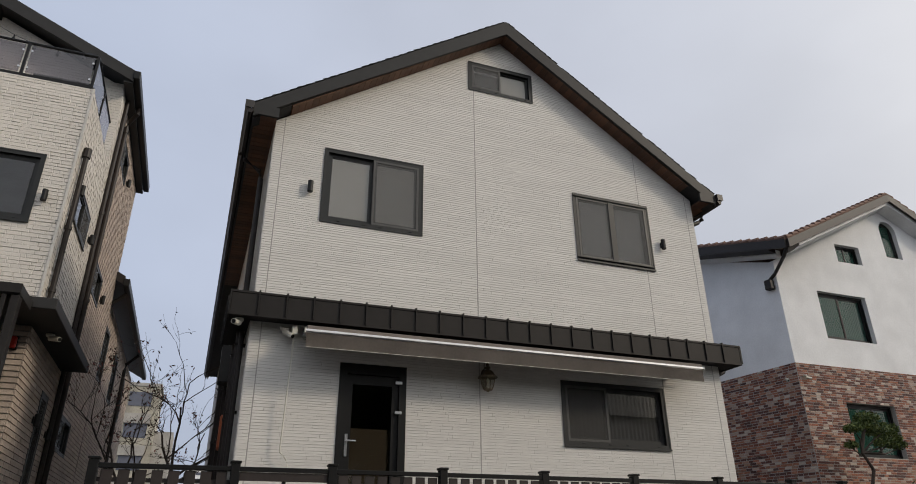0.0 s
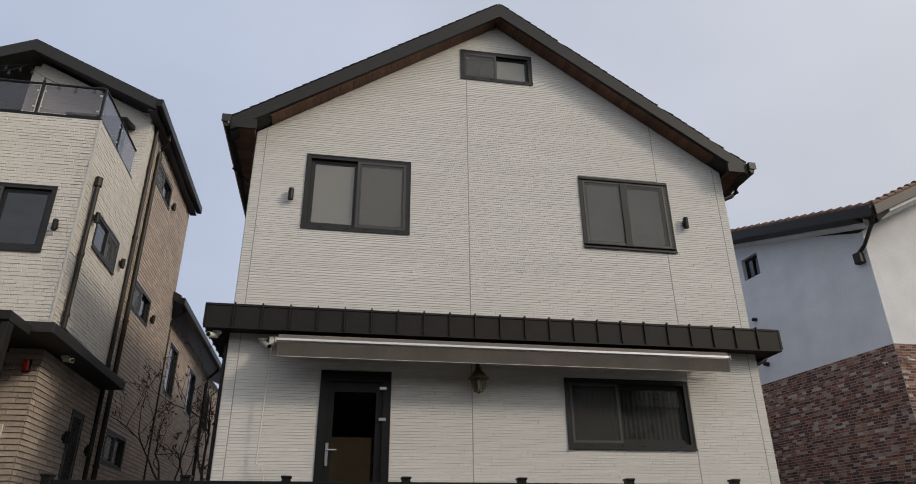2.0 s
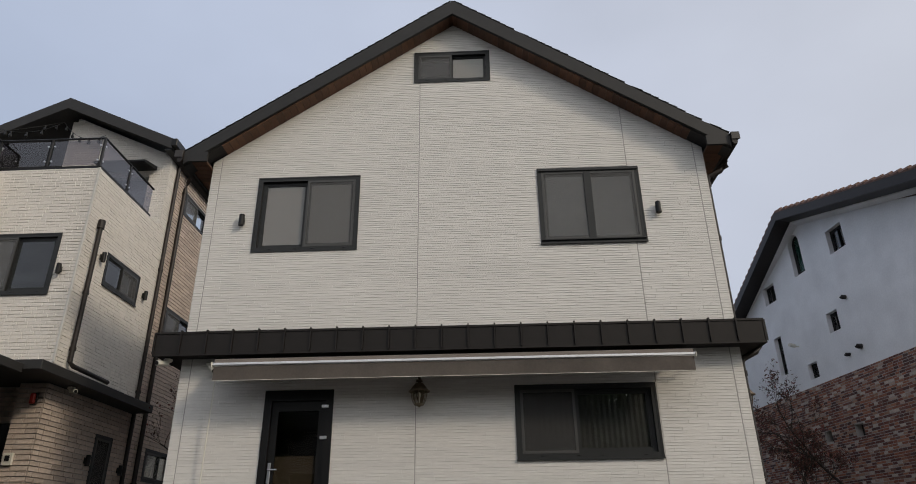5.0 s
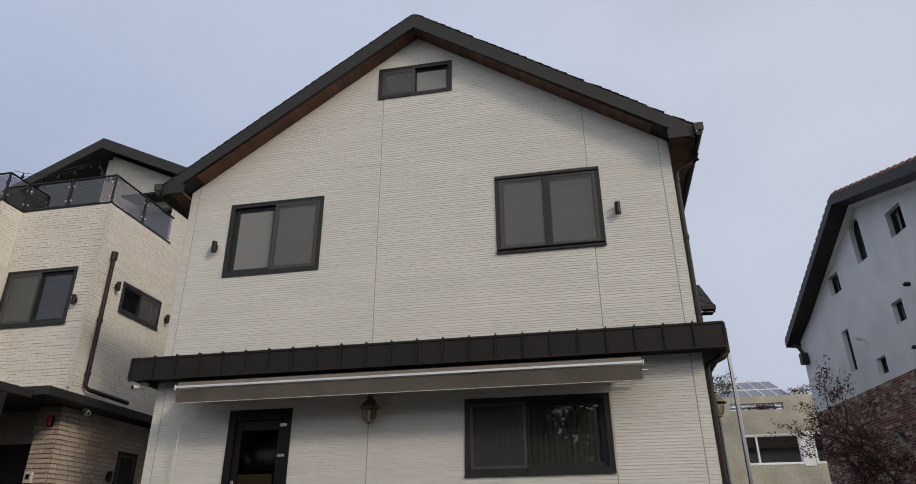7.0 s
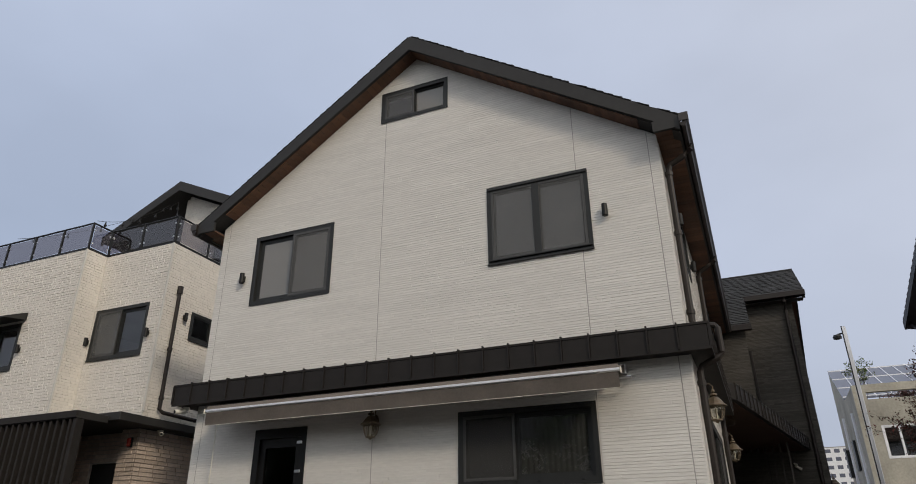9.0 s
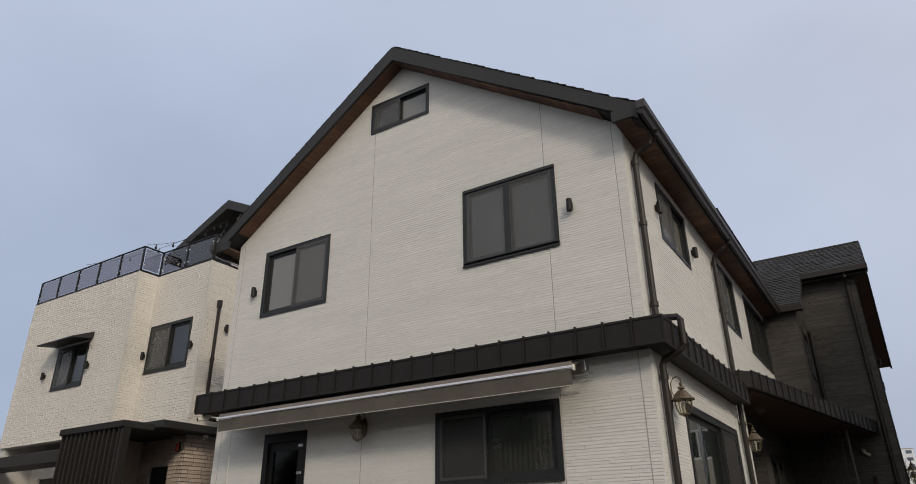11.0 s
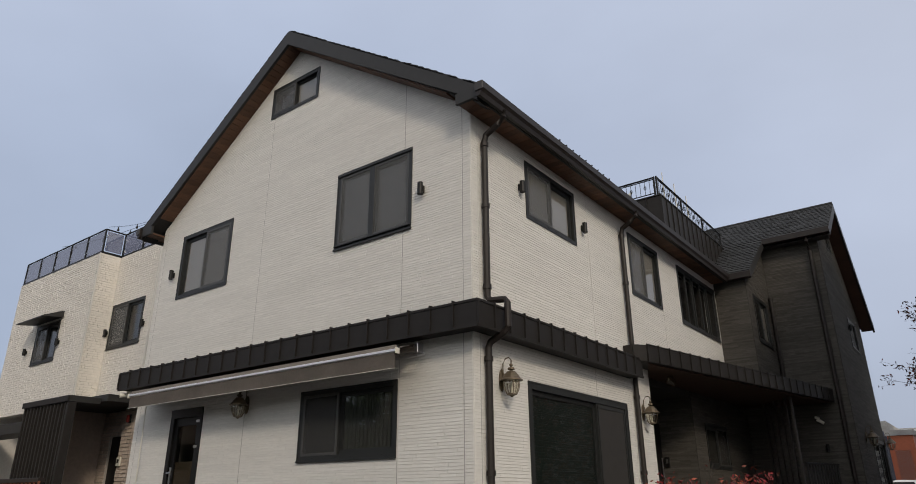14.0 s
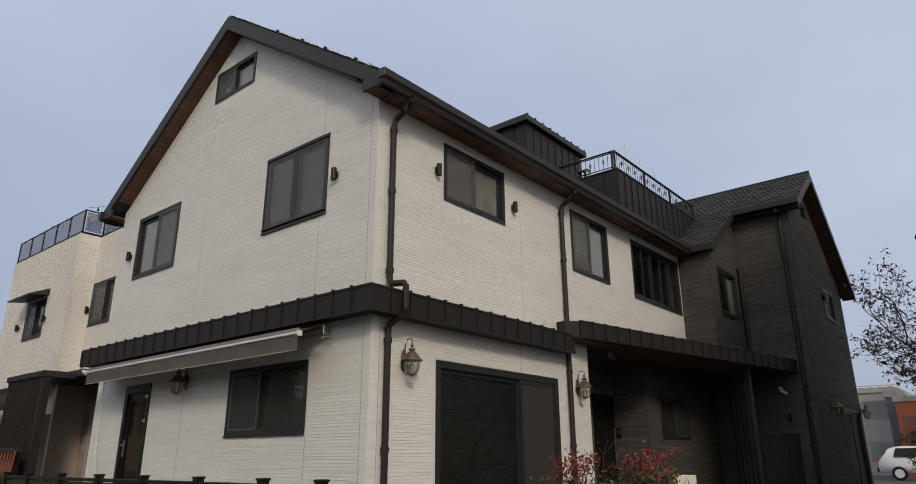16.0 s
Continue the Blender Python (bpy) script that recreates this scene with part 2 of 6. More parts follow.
M["brass"] = material("aged_bronze", (0.16, 0.125, 0.085), 0.5, metal=0.6, grain=0.3, scale=30, stain=0.3)
M["carpaint"] = material("white_car_paint", (0.78, 0.78, 0.79), 0.25, grain=0.02, scale=5)
M["redplastic"] = material("red_plastic", (0.45, 0.03, 0.02), 0.35, grain=0.1, scale=10)
M["plastic"] = material("ivory_plastic", (0.68, 0.66, 0.58), 0.45, grain=0.06, scale=20)
M["orange"] = material("orange_paint", (0.45, 0.12, 0.05), 0.6, grain=0.15, scale=8)
M["solar"] = material("solar_panel", (0.11, 0.12, 0.16), 0.25, grain=0.1, scale=4)


# mesh helpers
def finish(name, bm, mat, smooth=False):
    me = bpy.data.meshes.new(name)
    bmesh.ops.recalc_face_normals(bm, faces=bm.faces)
    bm.to_mesh(me)
    bm.free()
    me.materials.append(mat)
    if smooth:
        for p in me.polygons:
            p.use_smooth = True
    return me


def part(name, bm, mat, parent=None, label="", m=None, smooth=False):
    ob = new(name, finish(name, bm, mat, smooth))
    if parent is not None:
        ob.parent = parent
    if m is not None:
        ob.matrix_basis = m
    if label:
        ob["label"] = label
    return ob


def raw(name, verts, faces, mat, parent=None, label="", m=None):
    me = bpy.data.meshes.new(name)
    me.from_pydata(verts, [], faces)
    me.materials.append(mat)
    ob = new(name, me)
    if parent is not None:
        ob.parent = parent
    if m is not None:
        ob.matrix_basis = m
    if label:
        ob["label"] = label
    return ob


def thing(name, label, category, m=None, group="", kind=""):
    ob = new(name)
    if m is not None:
        ob.matrix_basis = m
    return tagged(ob, label, category, group, kind)


def box(bm, x0, x1, y0, y1, z0, z1, bevel=0.0):
    vs = [bm.verts.new(p) for p in ((x0, y0, z0), (x1, y0, z0), (x1, y1, z0), (x0, y1, z0), (x0, y0, z1), (x1, y0, z1), (x1, y1, z1), (x0, y1, z1))]
    fs = [bm.faces.new([vs[i] for i in f]) for f in ((3, 2, 1, 0), (4, 5, 6, 7), (0, 1, 5, 4), (1, 2, 6, 5), (2, 3, 7, 6), (3, 0, 4, 7))]
    if bevel:
        es = {e for f in fs for e in f.edges}
        bmesh.ops.bevel(bm, geom=list(es), offset=bevel, segments=1, affect="EDGES")


def ring(bm, x0, x1, z0, z1, w, y0, y1):
    """A closed rectangular frame of width w, mitred at the corners."""
    out = [(x0, z0), (x1, z0), (x1, z1), (x0, z1)]
    inn = [(x0 + w, z0 + w), (x1 - w, z0 + w), (x1 - w, z1 - w), (x0 + w, z1 - w)]
    v = [[bm.verts.new((x, y, z)) for x, z in q] for y in (y0, y1) for q in (out, inn)]
    of, nf, ob, nb_ = v
    for i in range(4):
        j = (i + 1) % 4
        bm.faces.new((of[i], of[j], nf[j], nf[i]))
        bm.faces.new((ob[j], ob[i], nb_[i], nb_[j]))
        bm.faces.new((of[j], of[i], ob[i], ob[j]))
        bm.faces.new((nf[i], nf[j], nb_[j], nb_[i]))


def bx(x0, x1, y0, y1, z0, z1, bevel=0.0):
    bm = bmesh.new()
    box(bm, x0, x1, y0, y1, z0, z1, bevel)
    return bm


def hexa(bm, a, b):
    """A solid between two quads a and b, corner to corner."""
    va, vb = [bm.verts.new(p) for p in a], [bm.verts.new(p) for p in b]
    n = len(va)
    bm.faces.new(va[::-1])
    bm.faces.new(vb)
    for i in range(n):
        bm.faces.new((va[i], va[(i + 1) % n], vb[(i + 1) % n], vb[i]))


def tube(bm, pts, r, seg=8, r_end=None):
    """A round pipe along points."""
    pts = [Vector(p) for p in pts]
    rings = []
    for i, p in enumerate(pts):
        d = (pts[min(i + 1, len(pts) - 1)] - pts[max(i - 1, 0)]).normalized()
        a = d.orthogonal().normalized() if abs(d.z) < 0.9 else Vector((1, 0, 0))
        a = (a - d * a.dot(d)).normalized()
        b = d.cross(a)
        rr = r if r_end is None else r + (r_end - r) * i / max(1, len(pts) - 1)
        rings.append([bm.verts.new(p + (a * math.cos(2 * math.pi * k / seg) + b * math.sin(2 * math.pi * k / seg)) * rr) for k in range(seg)])
    for i in range(len(rings) - 1):
        for k in range(seg):
            bm.faces.new((rings[i][k], rings[i][(k + 1) % seg], rings[i + 1][(k + 1) % seg], rings[i + 1][k]))
    bm.faces.new(rings[0][::-1])
    bm.faces.new(rings[-1])


def tb(pts, r, seg=8, r_end=None):
    bm = bmesh.new()
    tube(bm, pts, r, seg, r_end)
    return bm


def lathe(bm, prof, seg=16, cx=0.0, cy=0.0):
    rings = [[bm.verts.new((cx + r * math.cos(2 * math.pi * k / seg), cy + r * math.sin(2 * math.pi * k / seg), z)) for k in range(seg)] for r, z in prof]
    for i in range(len(rings) - 1):
        for k in range(seg):
            bm.faces.new((rings[i][k], rings[i][(k + 1) % seg], rings[i + 1][(k + 1) % seg], rings[i + 1][k]))
    bm.faces.new(rings[0][::-1])
    bm.faces.new(rings[-1])


# wall frames: local x along the wall, -y outward, z up
def face_front(x, y, z=0.0):
    return pose(x, y, z)


def face_right(x, y, z=0.0):
    return pose(x, y, z, 0, 0, 90)


def face_left(x, y, z=0.0):
    return pose(x, y, z, 0, 0, -90)


def wall(name, outline, holes, thick, mat, parent, m, label="", depth0=0.0):
    """A wall with openings. outline: list of (z, left, right), joined by straight edges; holes: (u0, u1, z0, z1)."""
    zs = sorted({round(z, 4) for z, _, _ in outline} | {round(v, 4) for h in holes for v in h[2:4] if outline[0][0] < v < outline[-1][0]})

    def at(z):
        for (za, la, ra), (zb, lb, rb) in zip(outline, outline[1:]):
            if za - 1e-6 <= z <= zb + 1e-6:
                t = (z - za) / (zb - za)
                return la + (lb - la) * t, ra + (rb - ra) * t
        return outline[-1][1:]
    bm = bmesh.new()
    for z0, z1 in zip(zs, zs[1:]):
        mid = (z0 + z1) / 2
        cuts = sorted([h for h in holes if h[2] < mid < h[3]])
        (l0, r0), (l1, r1) = at(z0), at(z1)
        a0, a1 = l0, l1
        for h in cuts + [None]:
            b0, b1 = (r0, r1) if h is None else (h[0], h[0])
            if b0 - a0 > 1e-4 or b1 - a1 > 1e-4:
                hexa(bm, [(a0, depth0, z0), (b0, depth0, z0), (b1, depth0, z1), (a1, depth0, z1)], [(a0, depth0 + thick, z0), (b0, depth0 + thick, z0), (b1, depth0 + thick, z1), (a1, depth0 + thick, z1)])
            if h is not None:
                a0 = a1 = h[1]
    bmesh.ops.remove_doubles(bm, verts=bm.verts, dist=1e-4)
    return part(name, bm, mat, parent, label, m)


def slats(outline, holes, pitch, lengths, proud, rng, gap=0.004, stagger=True, gapu=0.0025, clip=None, uneven=0.0):
    """Courses of small blocks that stand proud of a wall's face; gives (verts, faces) blocks."""
    def at(z):
        for (za, la, ra), (zb, lb, rb) in zip(outline, outline[1:]):
            if za - 1e-6 <= z <= zb + 1e-6:
                t = (z - za) / (zb - za) if zb > za else 0
                return la + (lb - la) * t, ra + (rb - ra) * t
        return None
    blocks = []
    z = outline[0][0]
    ztop = outline[-1][0]
    while z < ztop - pitch * 0.3:
        z1 = min(z + pitch * rng.uniform(1 - 200 * uneven, 1 + 200 * uneven), ztop)
        a, b = at(z + 0.002), at(z1 - 0.002)
        if a and b:
            lo, hi = max(a[0], b[0]), min(a[1], b[1])
            if clip:
                lo, hi = max(lo, clip[0]), min(hi, clip[1])
            spans = [(lo, hi)]
            for h in holes:
                if h[2] < z1 - 0.004 and h[3] > z + 0.004:
                    nxt = []
                    for s0, s1 in spans:
                        if h[1] <= s0 or h[0] >= s1:
                            nxt.append((s0, s1))
                        else:
                            if h[0] - s0 > 0.01:
                                nxt.append((s0, h[0]))
                            if s1 - h[1] > 0.01:
                                nxt.append((h[1], s1))
                    spans = nxt
            for s0, s1 in spans:
                if s1 - s0 < 0.015:
                    continue
                u = s0
                first = True
                while u < s1 - 1e-4:
                    ln = rng.uniform(*lengths)
                    if first and stagger:
                        ln *= rng.uniform(0.3, 1)
                    first = False
                    e = u + ln
                    if s1 - e < lengths[0] * 0.35:
                        e = s1
                    j0, j1 = rng.uniform(0, uneven * 0.4), rng.uniform(0, uneven * 0.4)
                    blocks.append((u + gapu / 2, min(e, s1) - gapu / 2, z + gap / 2 + j0, z1 - gap / 2 - j1, rng.uniform(*proud)))
                    u = e
        z = z1
    return blocks


def block_mesh(blocks, lip=0.0, slope=0.0):
    """Blocks (u0, u1, z0, z1, proud) as verts and faces, with a small bevel by the inset front."""
    verts, faces = [], []
    for u0, u1, z0, z1, p in blocks:
        i = len(verts)
        verts += [(u0, 0.001, z0), (u1, 0.001, z0), (u1, 0.001, z1), (u0, 0.001, z1), (u0 + lip, -p - slope, z0 + lip), (u1 - lip, -p - slope, z0 + lip), (u1 - lip, -p, z1 - lip), (u0 + lip, -p, z1 - lip)]
        faces += [(i + 4, i + 5, i + 6, i + 7), (i, i + 1, i + 5, i + 4), (i + 1, i + 2, i + 6, i + 5), (i + 2, i + 3, i + 7, i + 6), (i + 3, i, i + 4, i + 7)]
    return verts, faces


def siding(parent, outline, holes, cols, pitch, lengths, proud, mat, rng, m=None, name="siding_panel", joint=0.012, lip=0.002, slope=0.006, label="", gap=0.004, near=None, one=None, uneven=0.0, gapu=0.0025):
    """Siding boards, one mesh for each panel column between the upright joints."""
    for c0, c1 in zip(cols, cols[1:]):
        bl = slats(outline, holes, pitch, lengths, proud, rng, clip=(c0 + joint / 2, c1 - joint / 2), gap=gap, uneven=uneven, gapu=gapu)
        if near:
            # the pieces nearest to a place are parts of their own, the rest is joined
            first = sorted(bl, key=lambda b: (b[0] - near[0]) ** 2 + (b[2] - near[1]) ** 2)[:near[2]]
            for u0, u1, z0, z1, p in first:
                v, f = block_mesh([(0, u1 - u0, 0, z1 - z0, p)], lip, slope)
                raw("brick", v, f, one, parent, m=pose(u0, 0, z0))
            first = set(first)
            bl = [b for b in bl if b not in first]
        if bl:
            v, f = block_mesh(bl, lip, slope)
            o = raw(name, v, f, mat, parent, label, m)
            if near:
                tagged(o, kind="stuff")


def window(parent, m, w, h, sashes, fw=0.07, screen=(), blind=(), curtain=(), panel=(), deep=0.14, glass_mat=None, proud=0.014, name="window", label="", sill=False, screen_mat=None, front=0, cloth="curtain", slots=True, frame_mat=None):
    """A window in an opening, w by h from its lower left corner. sashes: share borders from 0 to 1; front: which of them slide in the outer track."""
    gm, fm = glass_mat or M["glass"], frame_mat or M["frame"]
    bm = bmesh.new()
    ring(bm, 0, w, 0, h, fw, -proud, deep)
    win = part(name, bm, fm, parent, label, m)
    if proud > 0:
        c = bmesh.new()
        ring(c, -0.008, w + 0.008, -0.008, h + 0.008, 0.022, -proud - 0.006, -proud + 0.002)
        part("casing", c, fm, win)
    sw = 0.068 if h > 0.8 and w / (len(sashes) - 1) > 0.55 else 0.042
    both = len(sashes) == 3 and 0 in screen and 1 in screen
    for i, (a, b) in enumerate(zip(sashes, sashes[1:])):
        u0, u1 = fw + a * (w - 2 * fw), fw + b * (w - 2 * fw)
        out = i % 2 == front
        if i > 0:
            u0 -= 0.025
        y = 0.002 if out else 0.036
        s = bmesh.new()
        ring(s, u0, u1, fw - 0.004, h - fw + 0.004, sw * 0.72, y, y + 0.03)
        ring(s, u0 + sw * 0.70, u1 - sw * 0.70, fw - 0.004 + sw * 0.70, h - fw + 0.004 - sw * 0.70, sw * 0.3, y + 0.007, y + 0.03)
        part("sash", s, fm, win)
        p = part("pane", bx(u0 + sw - 0.004, u1 - sw + 0.004, y + 0.014, y + 0.019, fw + sw - 0.006, h - fw - sw + 0.006), gm, win)
        p.data.materials.append(M["clear"])
        for f in p.data.polygons:
            f.material_index = 0 if f.normal.y < -0.5 else 1
        p.visible_shadow = False
        if i in screen:
            s = bmesh.new()
            ring(s, u0 + 0.004, u1 - 0.004, fw + 0.002, h - fw - 0.002, 0.034, -0.016, -0.004)
            part("screen_frame", s, M["screenframe"], win)
            part("insect_screen", bx(u0 + 0.036, u1 - 0.036, -0.010, -0.0085, fw + 0.034, h - fw - 0.034), screen_mat or M["screen"], win, "grey insect screen")
        if i > 0 and both:
            part("mullion", bx(u0 - 0.042, u0 + 0.067, -0.022, -0.004, fw, h - fw, 0.004), fm, win)
            part("screen_track", bx(0.004, w - 0.004, -proud - 0.030, -proud - 0.006, fw * 0.6, fw * 0.6 + 0.02, 0.003), fm, win)
            part("screen_track", bx(0.004, w - 0.004, -proud - 0.024, -proud - 0.006, h - fw * 0.6 - 0.016, h - fw * 0.6 + 0.012, 0.003), fm, win)
        inside = (u0 + sw * 0.5, u1 - sw * 0.5, y + 0.022, y + 0.026, fw + 0.02, h - fw - 0.02)
        # a drawn blind; on the side wall its grey replaces a reflection
        if i in blind:
            part("roller_blind", bx(*inside), M["blind"], win, "pale roller blind or reflection-grey sheet")
        # some windows hang a dark sheet here in place of a shaded room
        if i in curtain:
            c = bmesh.new()
            n = max(6, int((inside[1] - inside[0]) / 0.035))
            for k in range(n):
                xa, xb = (inside[0] + (inside[1] - inside[0]) * q / n for q in (k, k + 1))
                d = 0.006 * (k % 2) if cloth != "darkcloth" else 0.003
                yc = y + 0.005
                hexa(c, [(xa, yc + 0.017 + d, inside[4]), (xb, yc + 0.023 - d, inside[4]), (xb, yc + 0.026 - d, inside[4]), (xa, yc + 0.020 + d, inside[4])], [(xa, yc + 0.017 + d, inside[5]), (xb, yc + 0.023 - d, inside[5]), (xb, yc + 0.026 - d, inside[5]), (xa, yc + 0.020 + d, inside[5])])
            part("curtain", c, M[cloth], win, "closed curtain or dark room sheet")
        if i in panel:
            pn = part("panel", bx(u0 + sw * 0.4, u1 - sw * 0.4, y - 0.003, y + 0.004, fw + 0.02, h - fw - 0.02), M["panelgrey"], win, "grey screen panel")
            s = bmesh.new()
            ring(s, u0 + 0.03, u1 - 0.03, fw + 0.03, h - fw - 0.03, 0.035, y - 0.012, y - 0.003)
            part("panel_frame", s, fm, pn)
    if slots and w > 1.0 and proud > 0:
        for u in (0.17, 0.42, 0.58, 0.88):
            part("weep_slot", bx(u * w - 0.02, u * w + 0.02, -proud - 0.010, -proud + 0.001, fw * 0.5 - 0.005, fw * 0.5 + 0.009, 0.003), M["black"], win)
    if sill:
        part("sill", bx(-0.012, w + 0.012, -proud - 0.022, -proud, -0.022, 0.0), fm, win)
    return win


# ---------------------------------------------------------------- ground
STREET_RISE = 0.0735


def street_z(x):
    return max(-0.6, min(1.72, 0.75 + STREET_RISE * x))


bm = bmesh.new()
gx = [-900, -60, -30, -18, -12, -8, -4, 0, 4, 8, 13, 20, 40, 900]
gy = [-900, -40, -16, -6, -2, -1.46, -1.44, 6, 20, 40, 90, 900]
gv = {}
for i, x in enumerate(gx):
    for j, y in enumerate(gy):
        z = street_z(x) if y < -1.45 else 1.72
        gv[i, j] = bm.verts.new((x, y, z))
for i in range(len(gx) - 1):
    for j in range(len(gy) - 1):
        bm.faces.new((gv[i, j], gv[i + 1, j], gv[i + 1, j + 1], gv[i, j + 1]))
ground = tagged(part("ground", bm, M["asphalt"]), "grey asphalt street rising beside the raised yards", "ground", kind="structure")
part_ = tagged(part("pavement", bx(-60, 60, -1.18, 90, 1.60, 1.725), M["yard"]), "paved yards between the houses", "pavement", kind="structure")
retaining = tagged(part("retaining_wall", bx(-20, 1.2, -1.48, -1.18, -0.8, 1.80), M["concrete"]), "grey concrete retaining wall below the fence", "wall", kind="structure")

# ---------------------------------------------------------------- main house
M["cap"] = material("brown_gutter_cap", (0.034, 0.029, 0.026), 0.5, grain=0.15, scale=20)
M["pleat"] = material("brown_pleated_blind", (0.14, 0.105, 0.07), 0.9, grain=0.3, scale=14, stretch=(0.3, 0.3, 8))
RX, RZ, SL = -3.78, 10.51, 0.685
house = thing("white_house", "white ridged-siding house with dark gabled roof and charcoal wing", "house")
rng = random.Random(5)
WP = dict(pitch=0.0365, lengths=(0.14, 0.8), proud=(0.0030, 0.0045), gap=0.0004, slope=0.0024, lip=0.0013, gapu=0.0004, uneven=0.0012)

H_FRONT = [(-6.78, -5.23, 6.09, 7.32), (-2.53, -1.02, 6.10, 7.33), (-4.42, -3.19, 9.04, 9.64), (-6.34, -5.42, 1.85, 4.05), (-3.02, -1.19, 3.12, 4.05)]
O_FRONT = [(1.6, -7.55, 0.0), (7.64, -7.55, 0.0), (10.22, -3.79, -3.76)]
fw_ = wall("front_wall", O_FRONT, H_FRONT, 0.25, M["wall"], house, pose(0, 0, 0), "white ridged siding gable wall")
siding(fw_, O_FRONT, H_FRONT, [-7.55, -7.41, -4.33, -1.17, -0.14, 0.0], mat=M["white"], rng=rng, **WP)
for x, z0, z1 in ((-7.41, 1.7, 7.7), (-4.33, 1.7, 9.03), (-1.17, 1.7, 3.11), (-1.17, 4.06, 6.09), (-1.17, 7.34, 8.42), (-0.14, 1.7, 7.7)):
    part("sealant_joint", bx(x - 0.0055, x + 0.0055, -0.003, 0.0, z0, z1), M["sealant"], fw_, "grey sealant joint")

H_SIDE_LOW = [(1.19, 4.24, 1.85, 4.06)]
O_SIDE_LOW = [(1.6, 0.25, 5.32), (4.9, 0.25, 5.32)]
sl_ = wall("side_wall", O_SIDE_LOW, H_SIDE_LOW, 0.25, M["wall"], house, face_right(0, 0), "white ridged siding wall")
siding(sl_, [(1.6, 0.0, 5.32), (4.9, 0.0, 5.32)], H_SIDE_LOW, [0.0, 0.14, 3.2, 5.32], mat=M["white"], rng=rng, **WP)
for y in (0.14, 3.2):
    part("sealant_joint", bx(y - 0.0055, y + 0.0055, -0.003, 0.0, 4.07 if y > 1 else 1.7, 4.9), M["sealant"], sl_, "grey sealant joint")
H_SIDE_UP = [(1.34, 2.85, 6.43, 7.34), (4.97, 6.41, 6.11, 7.32), (7.51, 10.02, 6.07, 7.35)]
O_SIDE_UP = [(4.9, 0.25, 10.12), (7.6, 0.25, 10.12)]
su_ = wall("side_wall", O_SIDE_UP, H_SIDE_UP, 0.25, M["wall"], house, face_right(0, 0), "white ridged siding wall")
siding(su_, [(4.9, 0.0, 10.12), (7.6, 0.0, 10.12)], H_SIDE_UP, [0.0, 0.14, 3.3, 6.45, 10.12], mat=M["white"], rng=rng, **WP)
left_ = wall("left_wall", [(1.6, -17.3, -0.25), (7.6, -17.3, -0.25)], [(-3.2, -1.9, 6.2, 7.3)], 0.25, M["wall"], house, face_left(-7.55, 0), "grey wall beside the neighbour")
siding(left_, [(1.6, -4.0, 0.0), (7.6, -4.0, 0.0)], [(-3.2, -1.9, 6.2, 7.3)], [-4.0, -2.0, 0.0], mat=M["white"], rng=rng, **WP)
window(left_, pose(-3.2, 0, 6.2), 1.3, 1.1, (0, 0.5, 1), blind=(0, 1))
part("back_wall", bx(-7.3, -0.3, 17.1, 17.3, 1.6, 7.6), M["wall"], house)
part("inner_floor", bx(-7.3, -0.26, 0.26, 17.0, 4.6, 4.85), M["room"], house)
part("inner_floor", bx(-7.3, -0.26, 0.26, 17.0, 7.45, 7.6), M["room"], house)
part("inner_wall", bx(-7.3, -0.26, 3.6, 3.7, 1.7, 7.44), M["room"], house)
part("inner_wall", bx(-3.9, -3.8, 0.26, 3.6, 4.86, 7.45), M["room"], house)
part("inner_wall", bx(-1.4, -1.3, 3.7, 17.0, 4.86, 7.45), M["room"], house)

# windows of the front
window(fw_, pose(-6.78, 0, 6.09), 1.55, 1.23, (0, 0.5, 1), blind=(0, 1), screen=(1,), fw=0.06, front=1, label="dark framed sliding window with pale blinds")
window(fw_, pose(-2.53, 0, 6.10), 1.51, 1.23, (0, 0.5, 1), screen=(0, 1), curtain=(0, 1), cloth="darkcloth", fw=0.055, sill=True, label="dark framed sliding window behind insect screens")
window(fw_, pose(-4.42, 0, 9.04), 1.23, 0.60, (0, 0.5, 1), screen=(0,), blind=(1,), fw=0.06, front=0, label="small attic sliding window")
# no real curtain here: an added sheet gives the room's darkness
window(fw_, pose(-3.02, 0, 3.12), 1.83, 0.93, (0, 0.42, 1), screen=(0,), curtain=(0, 1), cloth="roomsheet", fw=0.06, sill=True, screen_mat=M["screen_dark"], label="wide dark framed sliding window")
# windows of the side
# right-sash blinds are added: their pale colour stands for reflections in the glass
window(su_, pose(1.34, 0, 6.43), 1.51, 0.91, (0, 0.5, 1), curtain=(0,), screen=(0,), blind=(1,), fw=0.055, front=0)
window(su_, pose(4.97, 0, 6.11), 1.44, 1.21, (0, 0.5, 1), curtain=(0,), screen=(0,), blind=(1,), fw=0.055, front=0)
window(su_, pose(7.51, 0, 6.07), 2.51, 1.28, (0, 0.2, 0.4, 0.6, 0.8, 1), fw=0.06, sill=True, label="wide window of five narrow dark panes")
window(sl_, pose(1.19, 0, 1.85), 3.05, 2.21, (0, 0.66, 1), panel=(1,), front=1, fw=0.09, slots=False, label="tall dark framed sliding patio window")

